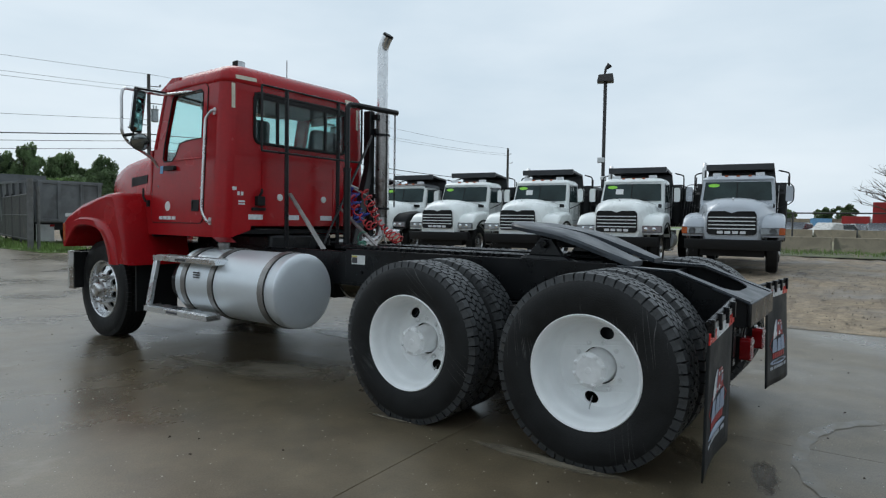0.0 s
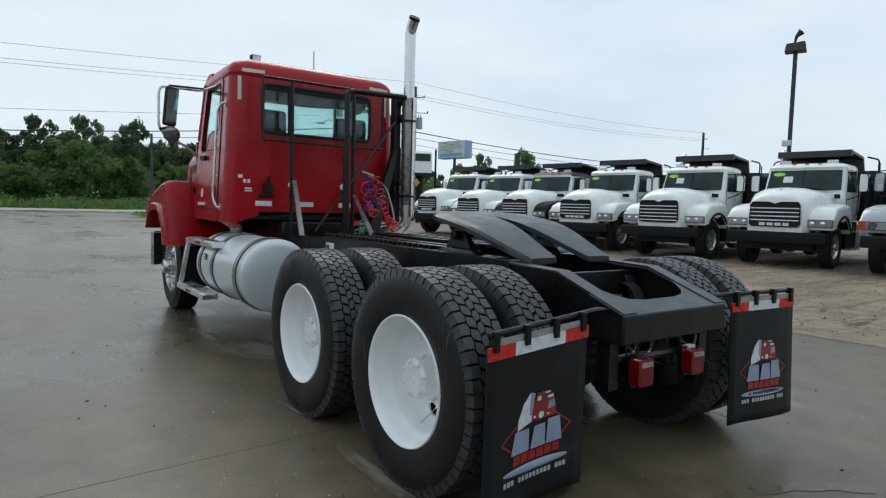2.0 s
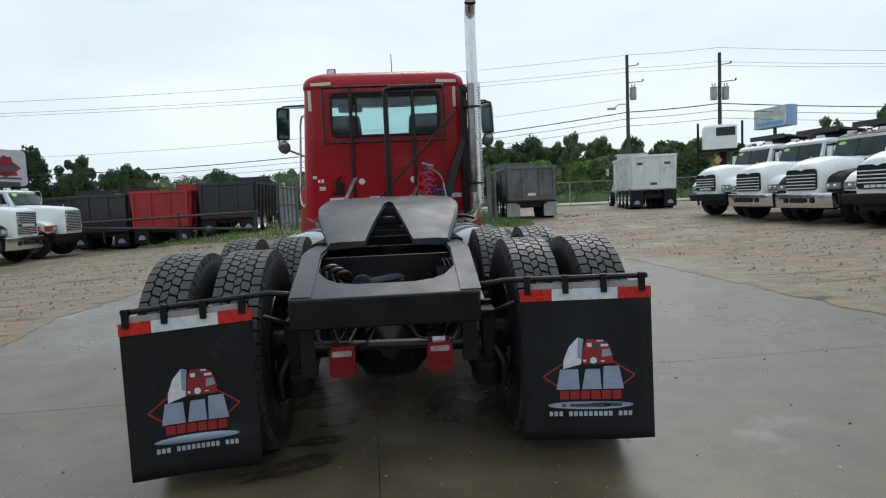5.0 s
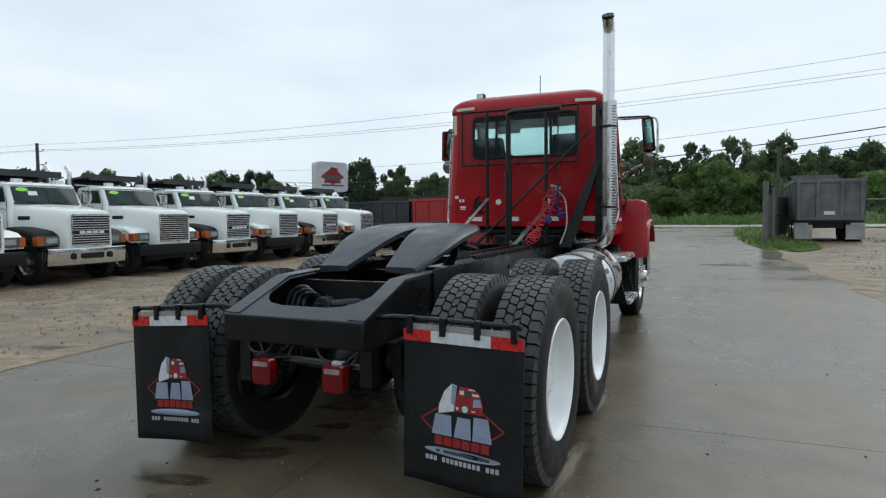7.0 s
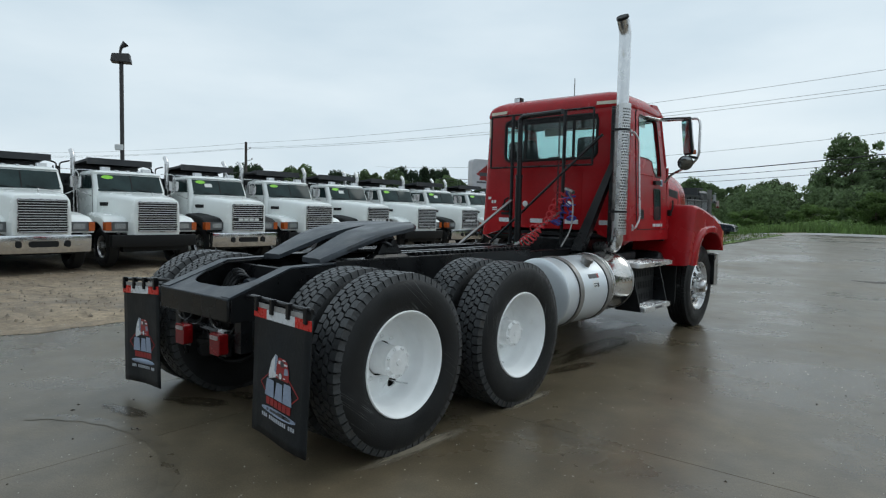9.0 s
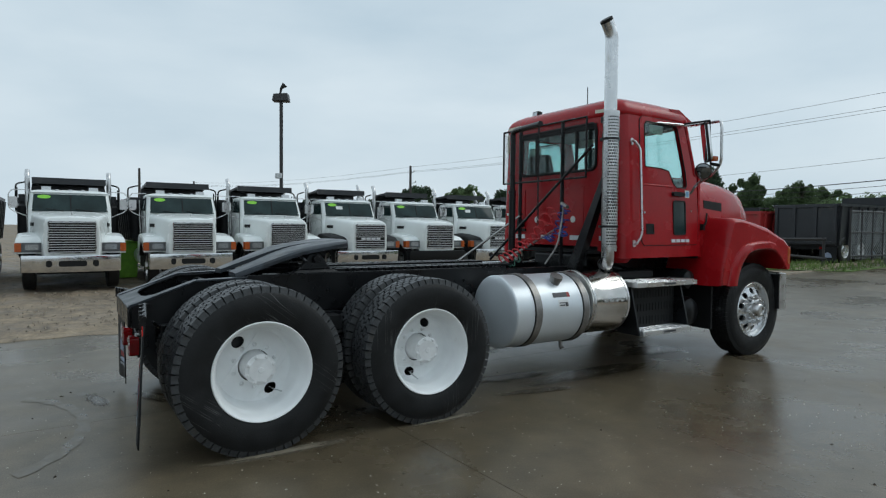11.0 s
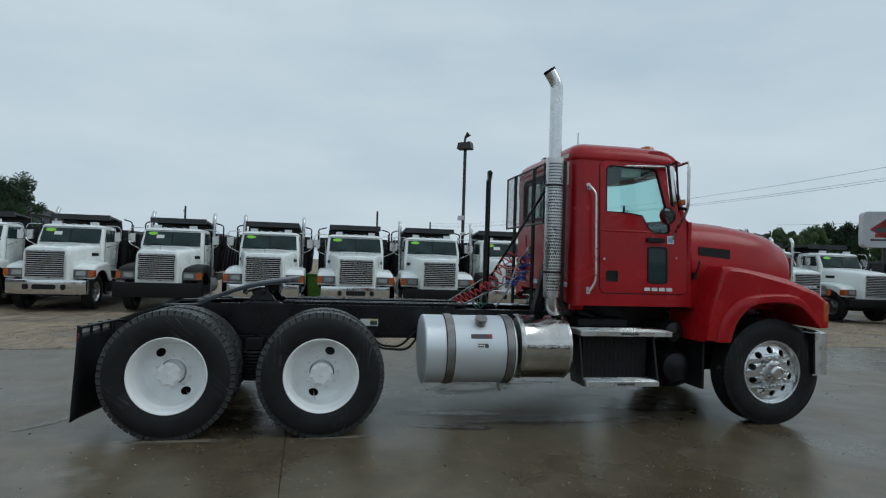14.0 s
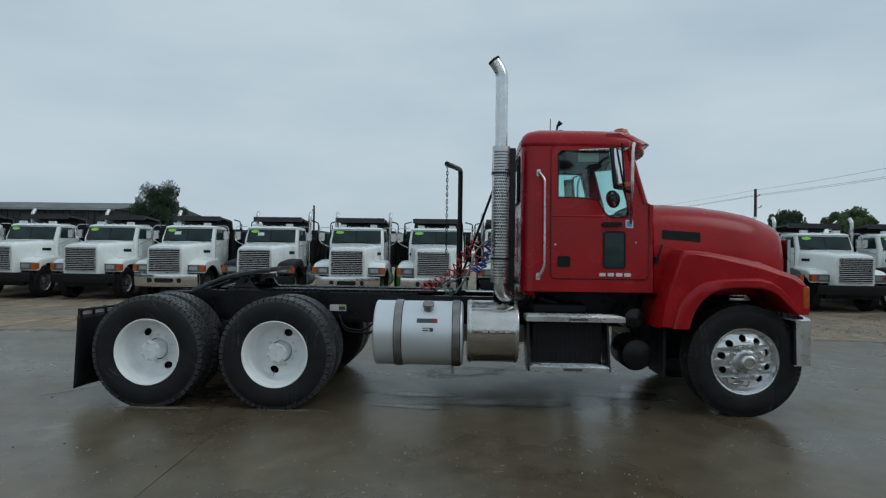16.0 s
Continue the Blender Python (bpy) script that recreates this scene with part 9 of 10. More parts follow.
# the lower, closed belt behind them
x = -104.0
while x < 100:
    y = 82 - 0.09 * x + rnd.uniform(-2, 3)
    if x < -30:
        y = max(40.0, 80 + (x + 30) * 0.55 + rnd.uniform(-3, 3))
    plant(rnd.choice((1, 5, 1, 0)), x, y, rnd.uniform(5.2, 7.0) + (1.6 if -1 < x < 60 else 0.0), rnd.uniform(5.0, 7.5), rnd.uniform(0, 360))
    x += rnd.uniform(2.8, 4.4)
tm, cg = tree_parts(40, 5.5, 2.9, 0.16, 70, 0.085, base=0.16, pine=True)
make_tree("dark green young pine behind the dump trucks", tm, cg.mesh("crown", [PINE], 0), PINE, on_ground(-30.6, -16.6), "")
tm, cg = tree_parts(41, 6.5, 3.4, 0.2, 26, 0.1, bare=True)
make_tree("bare grey leafless tree beyond the field", tm, None, BARK, on_ground(66, -2.4), "")
# low bushes and tall weeds along the foot of the belt
wd = Geo()
rw = random.Random(9)
for k in range(9000):
    x = rw.uniform(-70, 60)
    y = 51.6 - 0.09 * x + abs(rw.gauss(0, 3.2))
    h = rw.uniform(0.25, 0.9)
    a = rw.uniform(0, 6.3)
    z = level(x, y)
    wd.add([(x - 0.09 * math.cos(a), y - 0.09 * math.sin(a), z), (x + 0.09 * math.cos(a), y + 0.09 * math.sin(a), z), (x + rw.uniform(-0.2, 0.2), y + rw.uniform(-0.2, 0.2), z + h)], [(0, 1, 2)])
# heaps of undergrowth and the closed thicket between the trunks
def heap(g, rw, x, y, z, r, n, leaf):
    for q in range(n):
        d = Vector((rw.gauss(0, 1), rw.gauss(0, 1) - 0.5, rw.gauss(0, 1) + 0.3)).normalized() * r * (0.75 + 0.3 * rw.random())
        o = Vector((x, y, z)) + Vector((d.x * 1.25, d.y, d.z * 0.8))
        if o.z < level(x, y):
            continue
        u = (d.normalized() + Vector((rw.gauss(0, 0.6), rw.gauss(0, 0.6), rw.gauss(0, 0.6)))).normalized()
        v = u.orthogonal().normalized()
        w = u.cross(v)
        a = rw.uniform(0, 6.3)
        s_ = leaf * rw.uniform(0.6, 1.4)
        v, w = (v * math.cos(a) + w * math.sin(a)) * s_, (w * math.cos(a) - v * math.sin(a)) * s_ * 0.7
        g.add([o - v, o - w * 0.9, o + v * 1.1, o + w], [(0, 1, 2, 3)])


tk, ug = Geo(), Geo()
for k in range(560):
    x = rw.uniform(-105, 75)
    y = 70 - 0.09 * x + rw.uniform(-1.5, 4)
    r = rw.uniform(0.9, 1.9)
    top = 5.0 + 1.6 * noise.noise((x * 0.13, 3.0, 0)) - (0.6 if x < -30 else 0)
    heap(tk, rw, x, y, level(x, y) + rw.uniform(0.1, 1.0) * max(1.0, top - r * 0.8), r, 120, 0.17)
for k in range(320):
    x = rw.uniform(-105, 75)
    y = 73 - 0.09 * x + rw.uniform(-1, 3)
    heap(tk, rw, x, y, level(x, y) + rw.uniform(0.2, 1.5), rw.uniform(1.0, 1.6), 130, 0.2)
for k in range(430):
    x = rw.uniform(-90, 65)
    y = 57 - 0.09 * x + rw.uniform(-1.6, 4.5)
    heap(ug, rw, x, y, level(x, y) + 0.15, rw.uniform(0.6, 1.25), 80, 0.13)
tagged(part("thicket", tk, LEAF, smooth=0), "dense dark green thicket between the roadside trees", "bushes", kind="stuff")
tagged(part("undergrowth", ug, LEAF_LT, smooth=0), "light green heaps of vines and weeds", "bushes", kind="stuff")
tagged(part("weeds", wd, LEAF_LT, smooth=0), "tall green weeds at the roadside", "weeds", kind="stuff")


# ---------- poles, wires, lamps ----------
def utility_pole(label, x, y, top, cans=(), arms=True, r=0.13):
    T = thing("utility_pole", label, "pole", "utility poles", m=on_ground(x, y))
    H = top - level(x, y)
    g = Geo()
    g.tube([(0, 0, -0.1), (0, 0, H * 0.5), (0, 0, H)], [r, r * 0.85, r * 0.7], 10)
    part("shaft", g, POLE, T)
    for s in cans:
        c = Geo()
        c.lathe([(0, 0.0), (0.01, 0.17), (0.05, 0.2), (0.70, 0.2), (0.72, 0.22), (0.75, 0.22), (0.77, 0.18), (0.80, 0.0)], 16, axis="Z", m=pose(s * 0.36, 0, H - 2.75))
        c.tube([(s * 0.30, 0, H - 1.98), (s * 0.28, 0, H - 1.78)], 0.035, 6)
        c.tube([(s * 0.44, 0, H - 1.98), (s * 0.46, 0, H - 1.78)], 0.035, 6)
        part("transformer", c, GALV, T, "grey can transformer")
        b = Geo()
        b.box(*sorted((0, s * 0.2)), -0.04, 0.04, H - 2.5, H - 2.42)
        part("bracket", b, GALV, T)
    if arms:
        for z, ln in ((H - 0.7, 0.7), (H - 1.7, 1.0)):
            a = Geo()
            a.tube([(0, 0, z), (ln, 0, z + 0.08)], 0.025, 6)
            a.lathe([(0, 0.04), (0.12, 0.05), (0.14, 0)], 8, axis="Z", m=pose(ln, 0, z + 0.08))
            part("insulator_arm", a, POLE, T)
    return T


def wire(a, b, sag, r=0.009, n=24):
    a, b = Vector(a), Vector(b)
    g = Geo()
    g.tube([a + (b - a) * (k / n) + Vector((0, 0, -4 * sag * (k / n) * (1 - k / n))) for k in range(n + 1)], r, 5)
    w = part("overhead_wire", g, WIRE)
    tagged(w, "thin black overhead power line", "wire", "overhead wires")


PA, PB, PC, PD = (14.7, 34.0, 9.75), (19.45, 31.8, 9.25), (-46.0, 27.8, 7.3), (57.0, 33.9, 9.9)
utility_pole("weathered wooden utility pole with one transformer", *PA, cans=(1,))
utility_pole("dark wooden utility pole with two transformers", *PB, cans=(-1, 1))
utility_pole("wooden utility pole far along the line", *PC, r=0.16)
utility_pole("dark wooden utility pole beyond the parked trucks", *PD, r=0.17)
utility_pole("thin dark utility pole across the road", 7.05, 52.0, 6.65, arms=False, r=0.14)
utility_pole("wooden utility pole far along the line", -100, 18, 8.5, r=0.18)
utility_pole("wooden utility pole behind the dump trucks", -62, 6, 7.0, r=0.15)
utility_pole("wooden utility pole behind the dump trucks", -60, -14, 6.5, r=0.14)
for dz, dy in ((0.0, 0), (-0.75, 0.3), (-1.1, -0.3)):
    wire((PA[0], PA[1] + dy, PA[2] + dz), (PC[0], PC[1] + dy, PC[2] - 0.1 + dz * 0.5), 0.9)
    wire((PA[0], PA[1] + dy, PA[2] + dz), (PB[0], PB[1] + dy, PB[2] + dz + 0.3), 0.05)
    wire((PB[0], PB[1] + dy, PB[2] + dz + 0.3), (PD[0], PD[1] + dy, PD[2] + dz * 0.8), 0.5)
    wire((PC[0], PC[1] + dy, PC[2] - 0.1 + dz * 0.5), (-100, 18 + dy, 8.3 + dz * 0.5), 0.6)
for z, z2, r in ((6.25, 5.2, 0.03), (5.85, 4.9, 0.016), (5.4, 4.6, 0.014)):
    wire((PA[0], PA[1], z), (-42, 50, z2), 1.2, r)
    wire((PA[0], PA[1], z), (PB[0], PB[1], z + 0.05), 0.05, r)
    wire((PB[0], PB[1], z + 0.05), (PD[0], PD[1], z - 0.1), 0.5, r)
wire((PA[0], PA[1], 7.1), (-46, 44, 6.2), 1.2, 0.01)
sl = Geo()
sl.tube([(13.6, 33.4, 6.45), (14.0, 33.6, 6.7), (14.7, 34, 6.75)], 0.03, 6)
sl.box(13.2, 13.7, 33.3, 33.5, 6.36, 6.46)
tagged(part("street_lamp", sl, GALV), "small grey street lamp arm on the utility pole", "lamp")


def lamp_pole(label, x, y, top, turn):
    T = thing("lamp_pole", label, "lamp", "yard lamp poles", m=on_ground(x, y, turn))
    H = top - level(x, y)
    g = Geo()
    g.tube([(0, 0, -0.05), (0, 0, H)], 0.075, 10)
    part("pole", g, POLE_DK, T)
    h = Geo()
    h.hexa([(-0.35, -0.25, H - 0.12), (0.35, -0.25, H - 0.12), (0.35, 0.25, H - 0.12), (-0.35, 0.25, H - 0.12)], [(-0.3, -0.22, H + 0.18), (0.3, -0.22, H + 0.22), (0.3, 0.22, H + 0.22), (-0.3, 0.22, H + 0.18)])
    part("lamp_head", h, POLE_DK, T, "square bronze flood lamp head", bevel=0.02)
    f = Geo()
    f.tube([(-0.05, 0, H + 0.2), (0.0, 0, H + 0.45), (0.16, 0, H + 0.62)], [0.04, 0.06, 0.13], 10)
    part("upper_lamp", f, POLE_DK, T)
    c = Geo()
    c.box(-0.25, 0.05, -0.1, 0.1, H * 0.52, H * 0.52 + 0.22)
    part("junction_box", c, LABEL, T, bevel=0.02)
    c = Geo()
    c.box(-0.1, 0.14, -0.1, 0.1, H * 0.42, H * 0.42 + 0.15)
    part("junction_box", c, LABEL, T, bevel=0.02)
    return T


lamp_pole("dark bronze lamp pole among the dump trucks", -21.0, 7.2, 6.95, 60)
lamp_pole("dark bronze lamp pole behind the dump trucks", 21.0, 8.52, 7.55, -70)


# ---------- signs, gate, buildings ----------
def box_sign():
    T = thing("box_sign", "white rounded box sign with red emblem on a post", "sign", m=pose(-19.8, 29.0, level(-19.8, 29), 0, 0, 66))
    g = Geo()
    g.plate(rounded(-1.12, 1.12, 3.15, 4.98, 0.22), [], lambda u, v, d: (u, -0.3 + d, v), 0.6)
    b = part("sign_box", g, surface("sign_box_white", (0.5, 0.5, 0.52), 0.5, vary=0.1, scale=3), T, bevel=0.04)
    p = Geo()
    p.tube([(0, 0, 0), (0, 0, 3.2)], 0.13, 10)
    part("post", p, POLE_DK, T)
    for shape, mt in (([(-0.85, 4.05), (0, 4.7), (0.85, 4.05), (0, 3.55)], LOGO_RED), ([(-0.5, 4.15), (-0.1, 4.62), (0.35, 4.62), (0.45, 4.2)], LOGO_RED), ([(-0.6, 3.92), (0.6, 3.92), (0.6, 4.15), (-0.6, 4.15)], LABEL_DK), ([(-0.6, 3.66), (0.6, 3.66), (0.6, 3.84), (-0.6, 3.84)], LOGO_RED), ([(-0.8, 3.48), (0.8, 3.48), (0.8, 3.58), (-0.8, 3.58)], LABEL_DK)):
        e = Geo()
        lift = 0.304 + (0.004 if mt is LABEL_DK else 0)
        e.plate(shape, [], lambda u, v, d: (u, -lift + d, v), 0.003)
        part("emblem_shape", e, mt, b)


box_sign()
bs = thing("roadside_sign", "pale box sign with blue ends on a steel post", "sign", m=on_ground(22.66, 33.59, -81))
SZ = 6.02 - level(22.66, 33.59)
g = Geo(); g.box(0, 2.7, 0.0, 0.7, SZ - 1.22, SZ)
pn = part("panel", g, surface("sign_blue", (0.24, 0.40, 0.62), 0.45, vary=0.15, scale=3), bs, bevel=0.03)
g = Geo(); g.plate(rounded(0.07, 2.63, SZ - 1.15, SZ - 0.07, 0.03), [], lambda u, v, d: (u, -0.012 + d, v), 0.012)
part("sign_face", g, surface("sign_face_pale", (0.55, 0.60, 0.56), 0.5, vary=0.2, scale=1.5, stain=(0.36, 0.47, 0.55), stain_at=0.5), pn, "faded pale sign face")
g = Geo(); g.box(0.3, 2.3, -0.016, -0.012, SZ - 0.55, SZ - 0.3)
part("print_bar", g, surface("faded_print", (0.45, 0.5, 0.40), 0.5), pn)
g = Geo(); g.box(0.2, 2.4, -0.016, -0.012, SZ - 1.08, SZ - 0.85)
part("print_bar", g, BLUE_LB, pn)
g = Geo(); g.tube([(1.35, 0.35, 0), (1.35, 0.35, SZ - 1.2)], 0.1, 8)
part("post", g, POLE_DK, bs)

ds = thing("display_cab", "white truck cab mounted on a tall black stand", "sign", m=on_ground(17.7, 28.6, -25))
g = Geo()
g.loft([[(x, y, z) for x, y in rounded(-0.85, 0.85, 0, 1.4, 0.12, 3)] for z in (3.05, 4.25)] + [[(x, y, 4.36) for x, y in rounded(-0.75, 0.75, 0.1, 1.3, 0.12, 3)]])
cb = part("cab_body", g, WHITE, ds)
g = Geo(); g.plate(rounded(-0.2, 0.75, 3.75, 4.2, 0.05), [], lambda u, v, d: (u, -0.012 + d, v), 0.01)
part("rear_window", g, GLASS_BG, cb)
g = Geo()
for x_ in (-1.1, 1.1):
    g.tube([(x_, 0.2, 0), (x_, 0.2, 4.5)], 0.06, 8)
g.box(-1.15, 1.15, 0.0, 1.4, 2.9, 3.05)
g.tube([(0.2, 0.7, 0), (0.2, 0.7, 2.95)], 0.22, 10)
part("stand", g, BLACK_MATT, ds)
g = Geo(); g.plate([(-0.2, 2.45), (0, 2.72), (0.2, 2.45), (0, 2.18)], [], lambda u, v, d: (u - 0.1, -0.02 + d, v), 0.02)
part("warning_board", g, surface("sign_orange", (0.5, 0.26, 0.1), 0.6, vary=0.2, scale=8), ds)


GATE_GREY = surface("gate_grey", (0.12, 0.12, 0.115), 0.7, vary=0.3, scale=5, stain=(0.07, 0.06, 0.05), stain_at=0.55)
GATE_SLAT = surface("gate_slat", (0.06, 0.058, 0.055), 0.75, vary=0.35, scale=4, stain=(0.1, 0.09, 0.075), stain_at=0.6)


def gate(label, x, y, turn, length, post_h=2.35, slats=True):
    T = thing("gate", label, "gate", "yard gates", m=on_ground(x, y, turn))
    p = Geo()
    p.tube([(0, 0, -0.1), (0, 0, post_h)], 0.09, 12)
    p.tube([(0.24, 0.1, -0.1), (0.24, 0.1, post_h * 0.9)], 0.05, 12)
    part("post", p, GATE_GREY, T, "dull grey steel gate post")
    f = Geo()
    for z in (0.35, 1.15, 1.85):
        f.tube([(0, 0.15, z), (0, length, z)], 0.03, 8)
    for k in range(5):
        yy = 0.15 + (length - 0.15) * k / 4
        f.tube([(0, yy, 0.2), (0, yy, 1.95)], 0.03, 8)
    part("gate_frame", f, POLE_DK, T)
    if not slats:
        w = Geo()
        st, h_ = 0.13, 1.65
        for k in range(-int(h_ / st), int(length / st) + 1):
            for sg in (1, -1):
                a0, a1 = max(0.15, k * st), min(length, k * st + h_)
                if a1 > a0:
                    b0, b1 = a0 - k * st, a1 - k * st
                    if sg < 0:
                        b0, b1 = h_ - b0, h_ - b1
                    w.tube([(0, a0, 0.25 + b0), (0, a1, 0.25 + b1)], 0.007, 4, caps=False)
        tagged(part("wire_mesh", w, GALV, T, smooth=0), "grey chain-link wire mesh", kind="stuff")
    if slats:
        for k in range(int(length / 0.16)):
            s = Geo()
            s.box(-0.012, 0.012, 0.2 + 0.16 * k, 0.33 + 0.16 * k, 0.3, 1.85)
            part("slat", s, GATE_SLAT, T)
    return T


gate("open gate with dark slats on dull grey posts", 3.84, 21.3, -12, 7.8)
gate("open chain-link gate on dull grey posts", -4.45, 24.2, 176, 2.9, slats=False)
fn_ = thing("pipe_fence", "low dark pipe fence along the grass", "fence", m=on_ground(-5.7, 22.0))
g = Geo()
g.tube([(0, 0, 0.95), (-9, -0.3, 0.75)], 0.05, 8)
g.tube([(0, 0, 0.25), (-9, -0.4, 0.7)], 0.05, 8)
part("rail", g, POLE_DK, fn_)
for k in range(4):
    g = Geo()
    g.tube([(-0.1 - 3 * k, 0, -0.05), (-0.1 - 3 * k, -0.1 * k, 1.0)], 0.05, 8)
    part("post", g, POLE_DK, fn_)


def chain_fence(label, pts, h=1.9):
    T = thing("chain_fence", label, "fence")
    for a, b in zip(pts, pts[1:]):
        L = math.dist(a, b)
        n = max(1, int(L / 3))
        for k in range(n + 1):
            x, y = a[0] + (b[0] - a[0]) * k / n, a[1] + (b[1] - a[1]) * k / n
            g = Geo()
            g.tube([(x, y, level(x, y) - 0.05), (x, y, level(x, y) + h)], 0.035, 6)
            part("post", g, GALV, T)
        g = Geo()
        g.tube([(a[0], a[1], level(*a) + h), (b[0], b[1], level(*b) + h)], 0.022, 6)
        part("rail", g, GALV, T)
        w = Geo()
        st = 0.22
        m_ = int(L / st)
        for k in range(-int(h / st), m_ + 1):
            for s in (1, -1):
                k0, k1 = k * st, k * st + h
                t0, t1 = max(0, k0), min(L, k1)
                if t1 <= t0:
                    continue
                z0, z1 = (t0 - k0), (t1 - k0)
                if s < 0:
                    z0, z1 = h - z0, h - z1
                p = lambda t, z: (a[0] + (b[0] - a[0]) * t / L, a[1] + (b[1] - a[1]) * t / L, level(a[0] + (b[0] - a[0]) * t / L, a[1] + (b[1] - a[1]) * t / L) + z)
                w.tube([p(t0, z0), p(t1, z1)], 0.004, 3, caps=False)
        part("wire_mesh", w, GALV, T, smooth=0)
    return T


chain_fence("chain-link fence along the grass by the road", [(9.5, 41.0), (36, 38.5)], 1.7)

def rail_fence(label, a, b, n, h):
    """Dark pipe posts under one top rail."""
    T = thing("rail_fence", label, "fence")
    for k in range(n + 1):
        x, y = a[0] + (b[0] - a[0]) * k / n, a[1] + (b[1] - a[1]) * k / n
        g = Geo()
        g.tube([(x, y, level(x, y) - 0.05), (x, y, level(x, y) + h)], 0.06, 8)
        part("post", g, POLE_DK, T)
    g = Geo()
    g.tube([(a[0], a[1], level(*a) + h), (b[0], b[1], level(*b) + h)], 0.05, 8)
    part("rail", g, POLE_DK, T)


rail_fence("dark pipe fence with one top rail beyond the yard", (46, 10.5), (46, -16), 4, 2.2)

# dark sheet-metal building behind the west row
bd = thing("metal_building", "long dark ribbed sheet-metal shed with pale eaves", "building", m=on_ground(-30, -19))
SHEET = surface("dark_sheet_metal", (0.05, 0.055, 0.06), 0.5, metal=0.2, vary=0.15, scale=1.0)
g = Geo(); g.box(-14, 0, -34, 0, -0.2, 4.1)
bw = part("wall", g, SHEET, bd)
for k in range(86):
    g = Geo() if k == 0 else g
    if k == 0:
        g.box(0, 0.04, -0.12, 0, -0.1, 4.05)
        rib = g.mesh("rib", [SHEET], 30)
    part("rib", rib, None, bw, m=pose(0, -0.4 * k, 0))
g = Geo(); g.hexa([(-14.3, -34.3, 4.1), (0.35, -34.3, 4.1), (0.35, 0.3, 4.1), (-14.3, 0.3, 4.1)], [(-7.2, -34.3, 5.0), (-6.8, -34.3, 5.0), (-6.8, 0.3, 5.0), (-7.2, 0.3, 5.0)])
part("roof", g, SHEET, bd)
g = Geo(); g.box(0.3, 0.42, -34.3, 0.3, 4.02, 4.16)
part("eaves_trim", g, GALV, bd)
# unseen dark building added to close the south and darken the mirror reflections
sb = thing("workshop", "plain dark building added unseen to close the yard", "building", m=pose(0, -42, 0))
g = Geo(); g.box(-34, 34, -12, 0, -0.3, 7.5)
part("wall", g, SHEET, sb)
g = Geo(); g.box(-34.4, 34.4, -12.4, 0.4, 7.5, 7.8)
part("roof", g, GALV, sb)
for x_ in (-20, -8, 4, 16):
    g = Geo(); g.box(x_, x_ + 5, 0.0, 0.06, 0, 5.0)
    part("door", g, GREY_BODY, sb)

# lime bin and small things between the west trucks
bn = thing("bin", "lime green waste bin between the trucks", "bin", m=on_ground(-16.5, 0.75))
g = Geo(); g.hexa([(-0.3, -0.3, 0), (0.3, -0.3, 0), (0.3, 0.3, 0), (-0.3, 0.3, 0)], [(-0.36, -0.36, 1.1), (0.36, -0.36, 1.1), (0.36, 0.36, 1.1), (-0.36, 0.36, 1.1)])
part("tub", g, surface("lime_plastic", (0.22, 0.5, 0.05), 0.5), bn, bevel=0.03)
g = Geo(); g.box(-0.38, 0.38, -0.4, 0.38, 1.1, 1.16)
part("lid", g, surface("lime_lid", (0.2, 0.46, 0.05), 0.5), bn, bevel=0.02)

# ---------- beyond the east edge ----------
fd = sheet(34, 200, -70, 30, 0.01, 8.0)
tagged(part("field", fd, FIELD), "dry pale grass field beyond the yard", "field", kind="structure")
gs = sheet(24, 34, -16, 3.5, 0.02, 1.0)
tagged(part("grass_margin", gs, surface("thin_weeds", (0.085, 0.095, 0.042), 0.9, vary=0.5, scale=1.5, bscale=20, stain=(0.16, 0.125, 0.08), stain_at=0.56, sscale=0.8)), "thin weedy grass margin", "grass", kind="structure")
for k in range(14):
    far = k > 6
    bx_, by_ = (30.6, 5.2 - 3.1 * k) if not far else (56.0, 8.0 - 3.1 * (k - 7))
    b = thing("concrete_barrier", "tan weathered concrete barrier block" if far else "weathered pale concrete barrier block", "barrier", "row of barriers", m=on_ground(bx_, by_, 90))
    g = Geo()
    top = 1.0 if far else 0.72
    g.loft([[(x, -0.3, -0.05), (x, 0.3, -0.05), (x, 0.14, 0.3), (x, 0.1, top), (x, -0.1, top), (x, -0.14, 0.3)] for x in (-1.5, 1.5)])
    part("block", g, BARRIER, b, bevel=0.02)


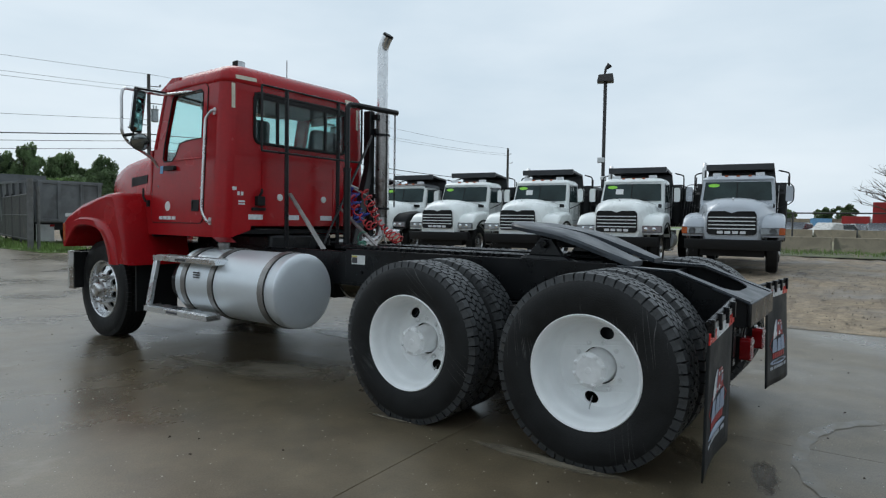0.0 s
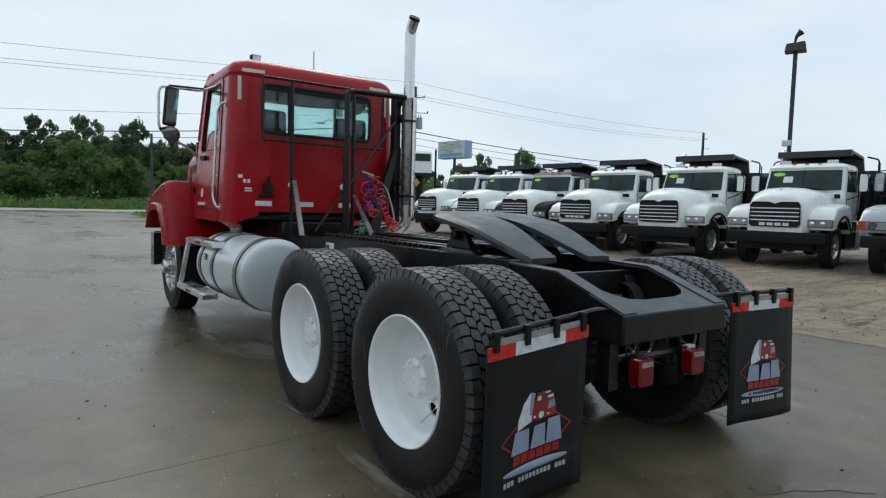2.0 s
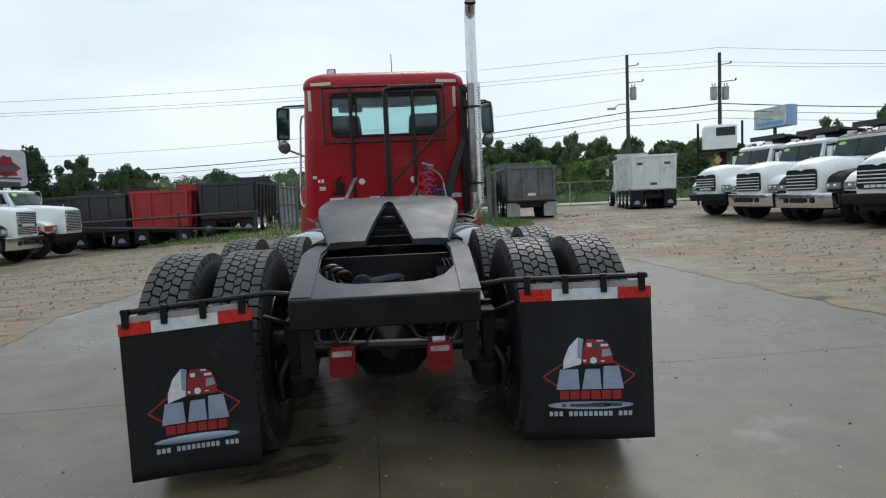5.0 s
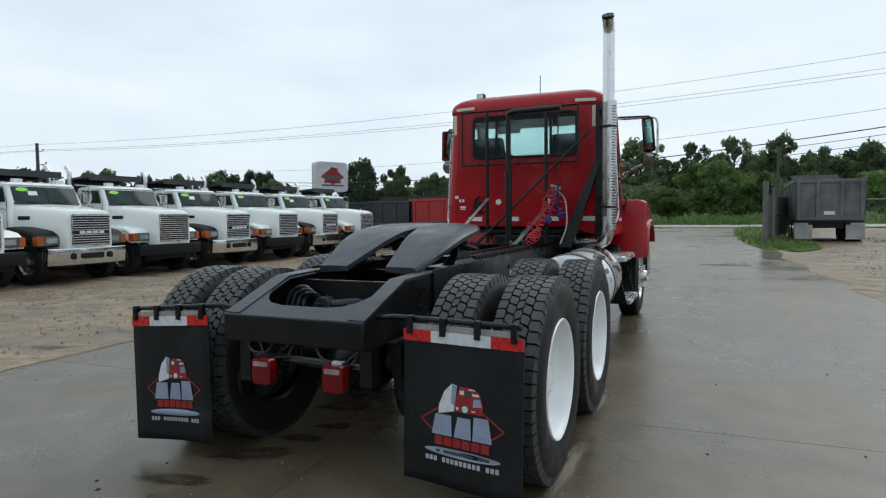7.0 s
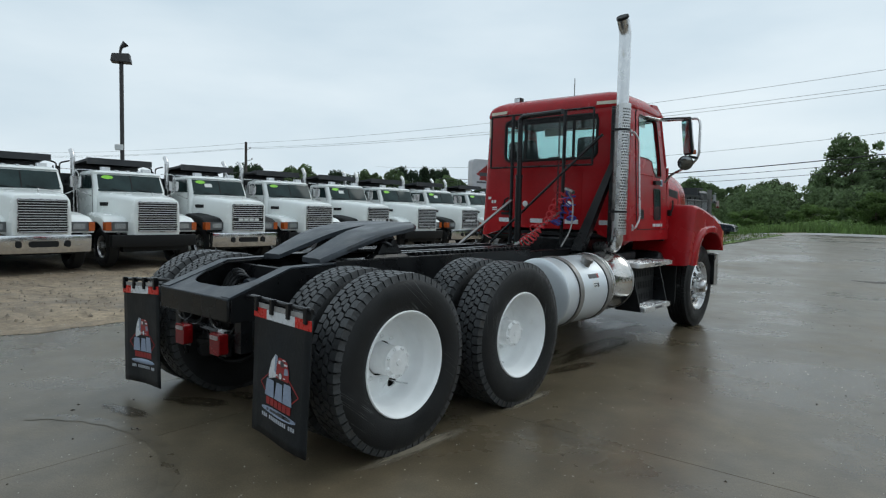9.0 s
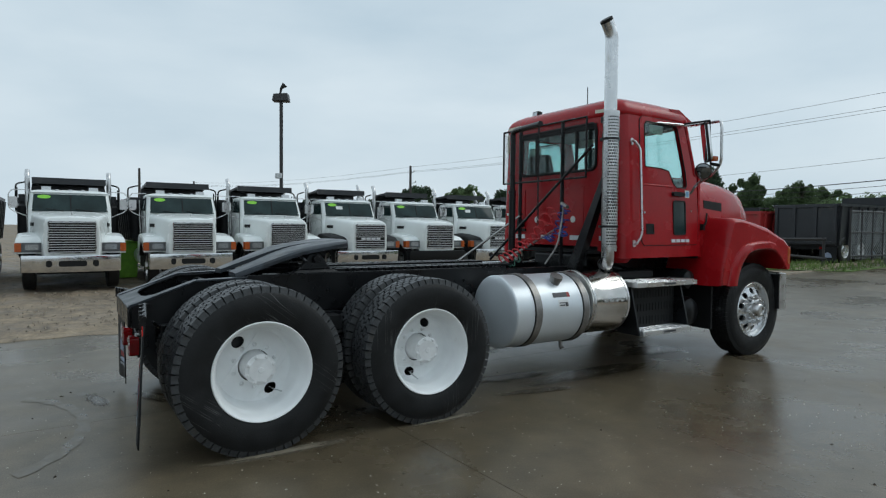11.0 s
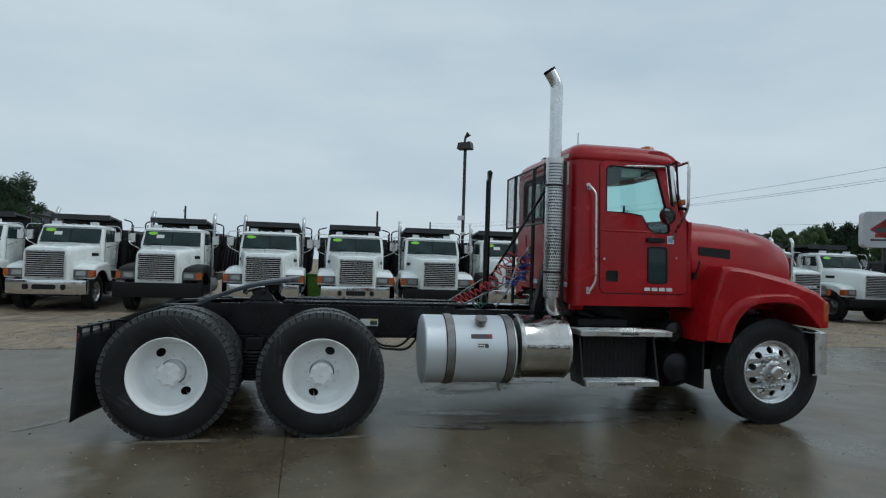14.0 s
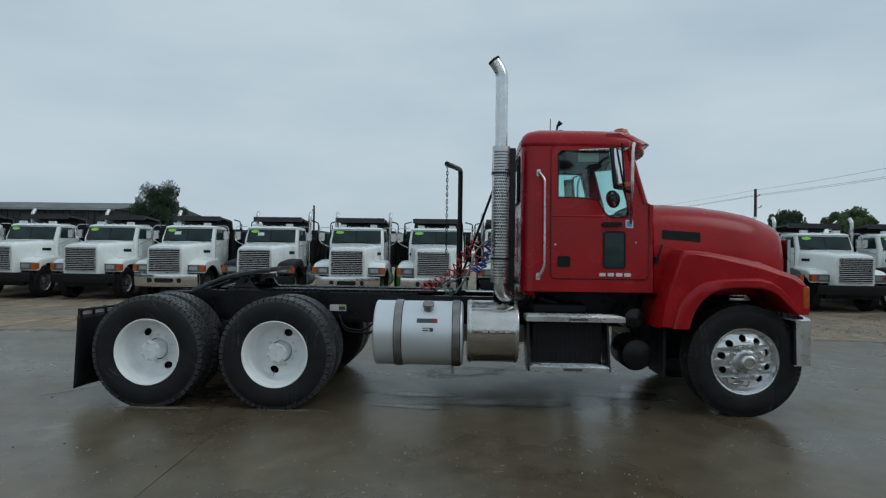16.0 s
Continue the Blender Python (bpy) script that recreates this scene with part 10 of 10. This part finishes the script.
def car(label, x, y, turn, paint, pickup=False):
    T = thing("pickup" if pickup else "car", label, "car", "parked cars", m=on_ground(x, y, turn))
    prof = [(-2.4, 0.45), (-2.42, 0.85), (-2.3, 1.0), (-0.6 if pickup else -1.9, 1.02), (-0.5 if pickup else -1.3, 1.6), (0.6, 1.65), (1.3, 1.1), (2.3, 0.95), (2.45, 0.75), (2.42, 0.45)]
    g = Geo()
    g.loft([[(s * w, p[0] * (1 if w < 0.85 else 0.99), 0.45 + (p[1] - 0.45) * f) for p in prof] for s, w, f in ((-1, 0.9, 0.9), (-1, 0.8, 1.0), (1, 0.8, 1.0), (1, 0.9, 0.9))])
    b = part("body", g, paint, T, bevel=0.03)
    for s in (-1, 1):
        g = Geo()
        y0 = -0.4 if pickup else -1.2
        g.plate([(y0, 1.1), (1.1, 1.1), (0.55, 1.5), (y0 + 0.1, 1.5)], [], lambda u, v, d: (s * (0.9 - 0.1 * (v - 0.9) / 0.7 + 0.012 - d), u, v), 0.02)
        part("side_window", g, GLASS_BG, b)
        for yy in (-1.5, 1.5):
            g = Geo()
            g.lathe([(0, 0.0), (0.0, 0.2), (0.01, 0.34), (-0.2, 0.34)], 20, m=pose(s * 0.9, yy, 0.34, 0, 0, 0 if s > 0 else 180))
            part("wheel", g, RUBBER, b)
    return T


CAR_DK = surface("dark_car_paint", (0.02, 0.025, 0.035), 0.25, coat=0.5)
CAR_RED = surface("red_car_paint", (0.3, 0.02, 0.02), 0.3, coat=0.5)
CAR_TAN = surface("pale_car_paint", (0.55, 0.54, 0.5), 0.3, coat=0.5)
car("dark blue pickup on the road", -11.9, 47.4, -84, CAR_DK, True)
for k, (xx, yy, pt, pk, lb) in enumerate(((62, 2.5, CAR_TAN, True, "pale pickup parked beyond the barriers"), (63, 5.2, CAR_DK, False, "dark car parked beyond the barriers"), (61, -1.2, CAR_DK, True, "dark pickup parked beyond the barriers"), (66, 8.2, CAR_RED, False, "red car parked beyond the barriers"), (72, 0.6, CAR_DK, False, "dark car parked beyond the barriers"), (60, -9, CAR_TAN, False, "pale car parked beyond the barriers"))):
    car(lb, xx, yy, 60 + 17 * k, pt, pk)
for xx, yy, tn, mt, L, h, lb in ((70, -5.1, 90, RED_DULL, 9, 3.75, "tall dark red steel freight container"), (86, 1.2, 88, RED_DULL, 2.8, 2.6, "short red steel container")):
    T = thing("container", lb, "container", m=on_ground(xx, yy, tn))
    g = Geo(); g.box(-L / 2, L / 2, -1.2, 1.2, 0.15, h)
    cb = part("shell", g, mt, T, bevel=0.02)
    g = Geo()
    for k in range(int(L / 0.4)):
        g.box(-L / 2 + 0.4 * k, -L / 2 + 0.4 * k + 0.2, -1.24, 1.24, 0.25, h - 0.15)
    part("corrugation", g, mt, cb)
bl = thing("signboard_building", "low far building with blue and yellow fascia", "building", m=on_ground(92, -2))
g = Geo(); g.box(-4, 4, -16, 16, 0, 2.3)
part("wall", g, BARRIER, bl)
for k, mt in enumerate((GREY_BODY, LABEL_YL, LABEL, BLUE_LB, GREY_BODY)):
    g = Geo(); g.box(-4.1, -4.0, -8 + 4.6 * k, -5.6 + 4.6 * k, 1.2, 2.35)
    part("fascia", g, mt, bl)
for xx, yy, h, w in ((97, 3.0, 4.6, 4.2), (99, 5.6, 4.2, 3.6), (112, -8, 4.0, 6), (110, 12, 4.2, 6)):
    plant(1, xx, yy, h, w, 40 * h)
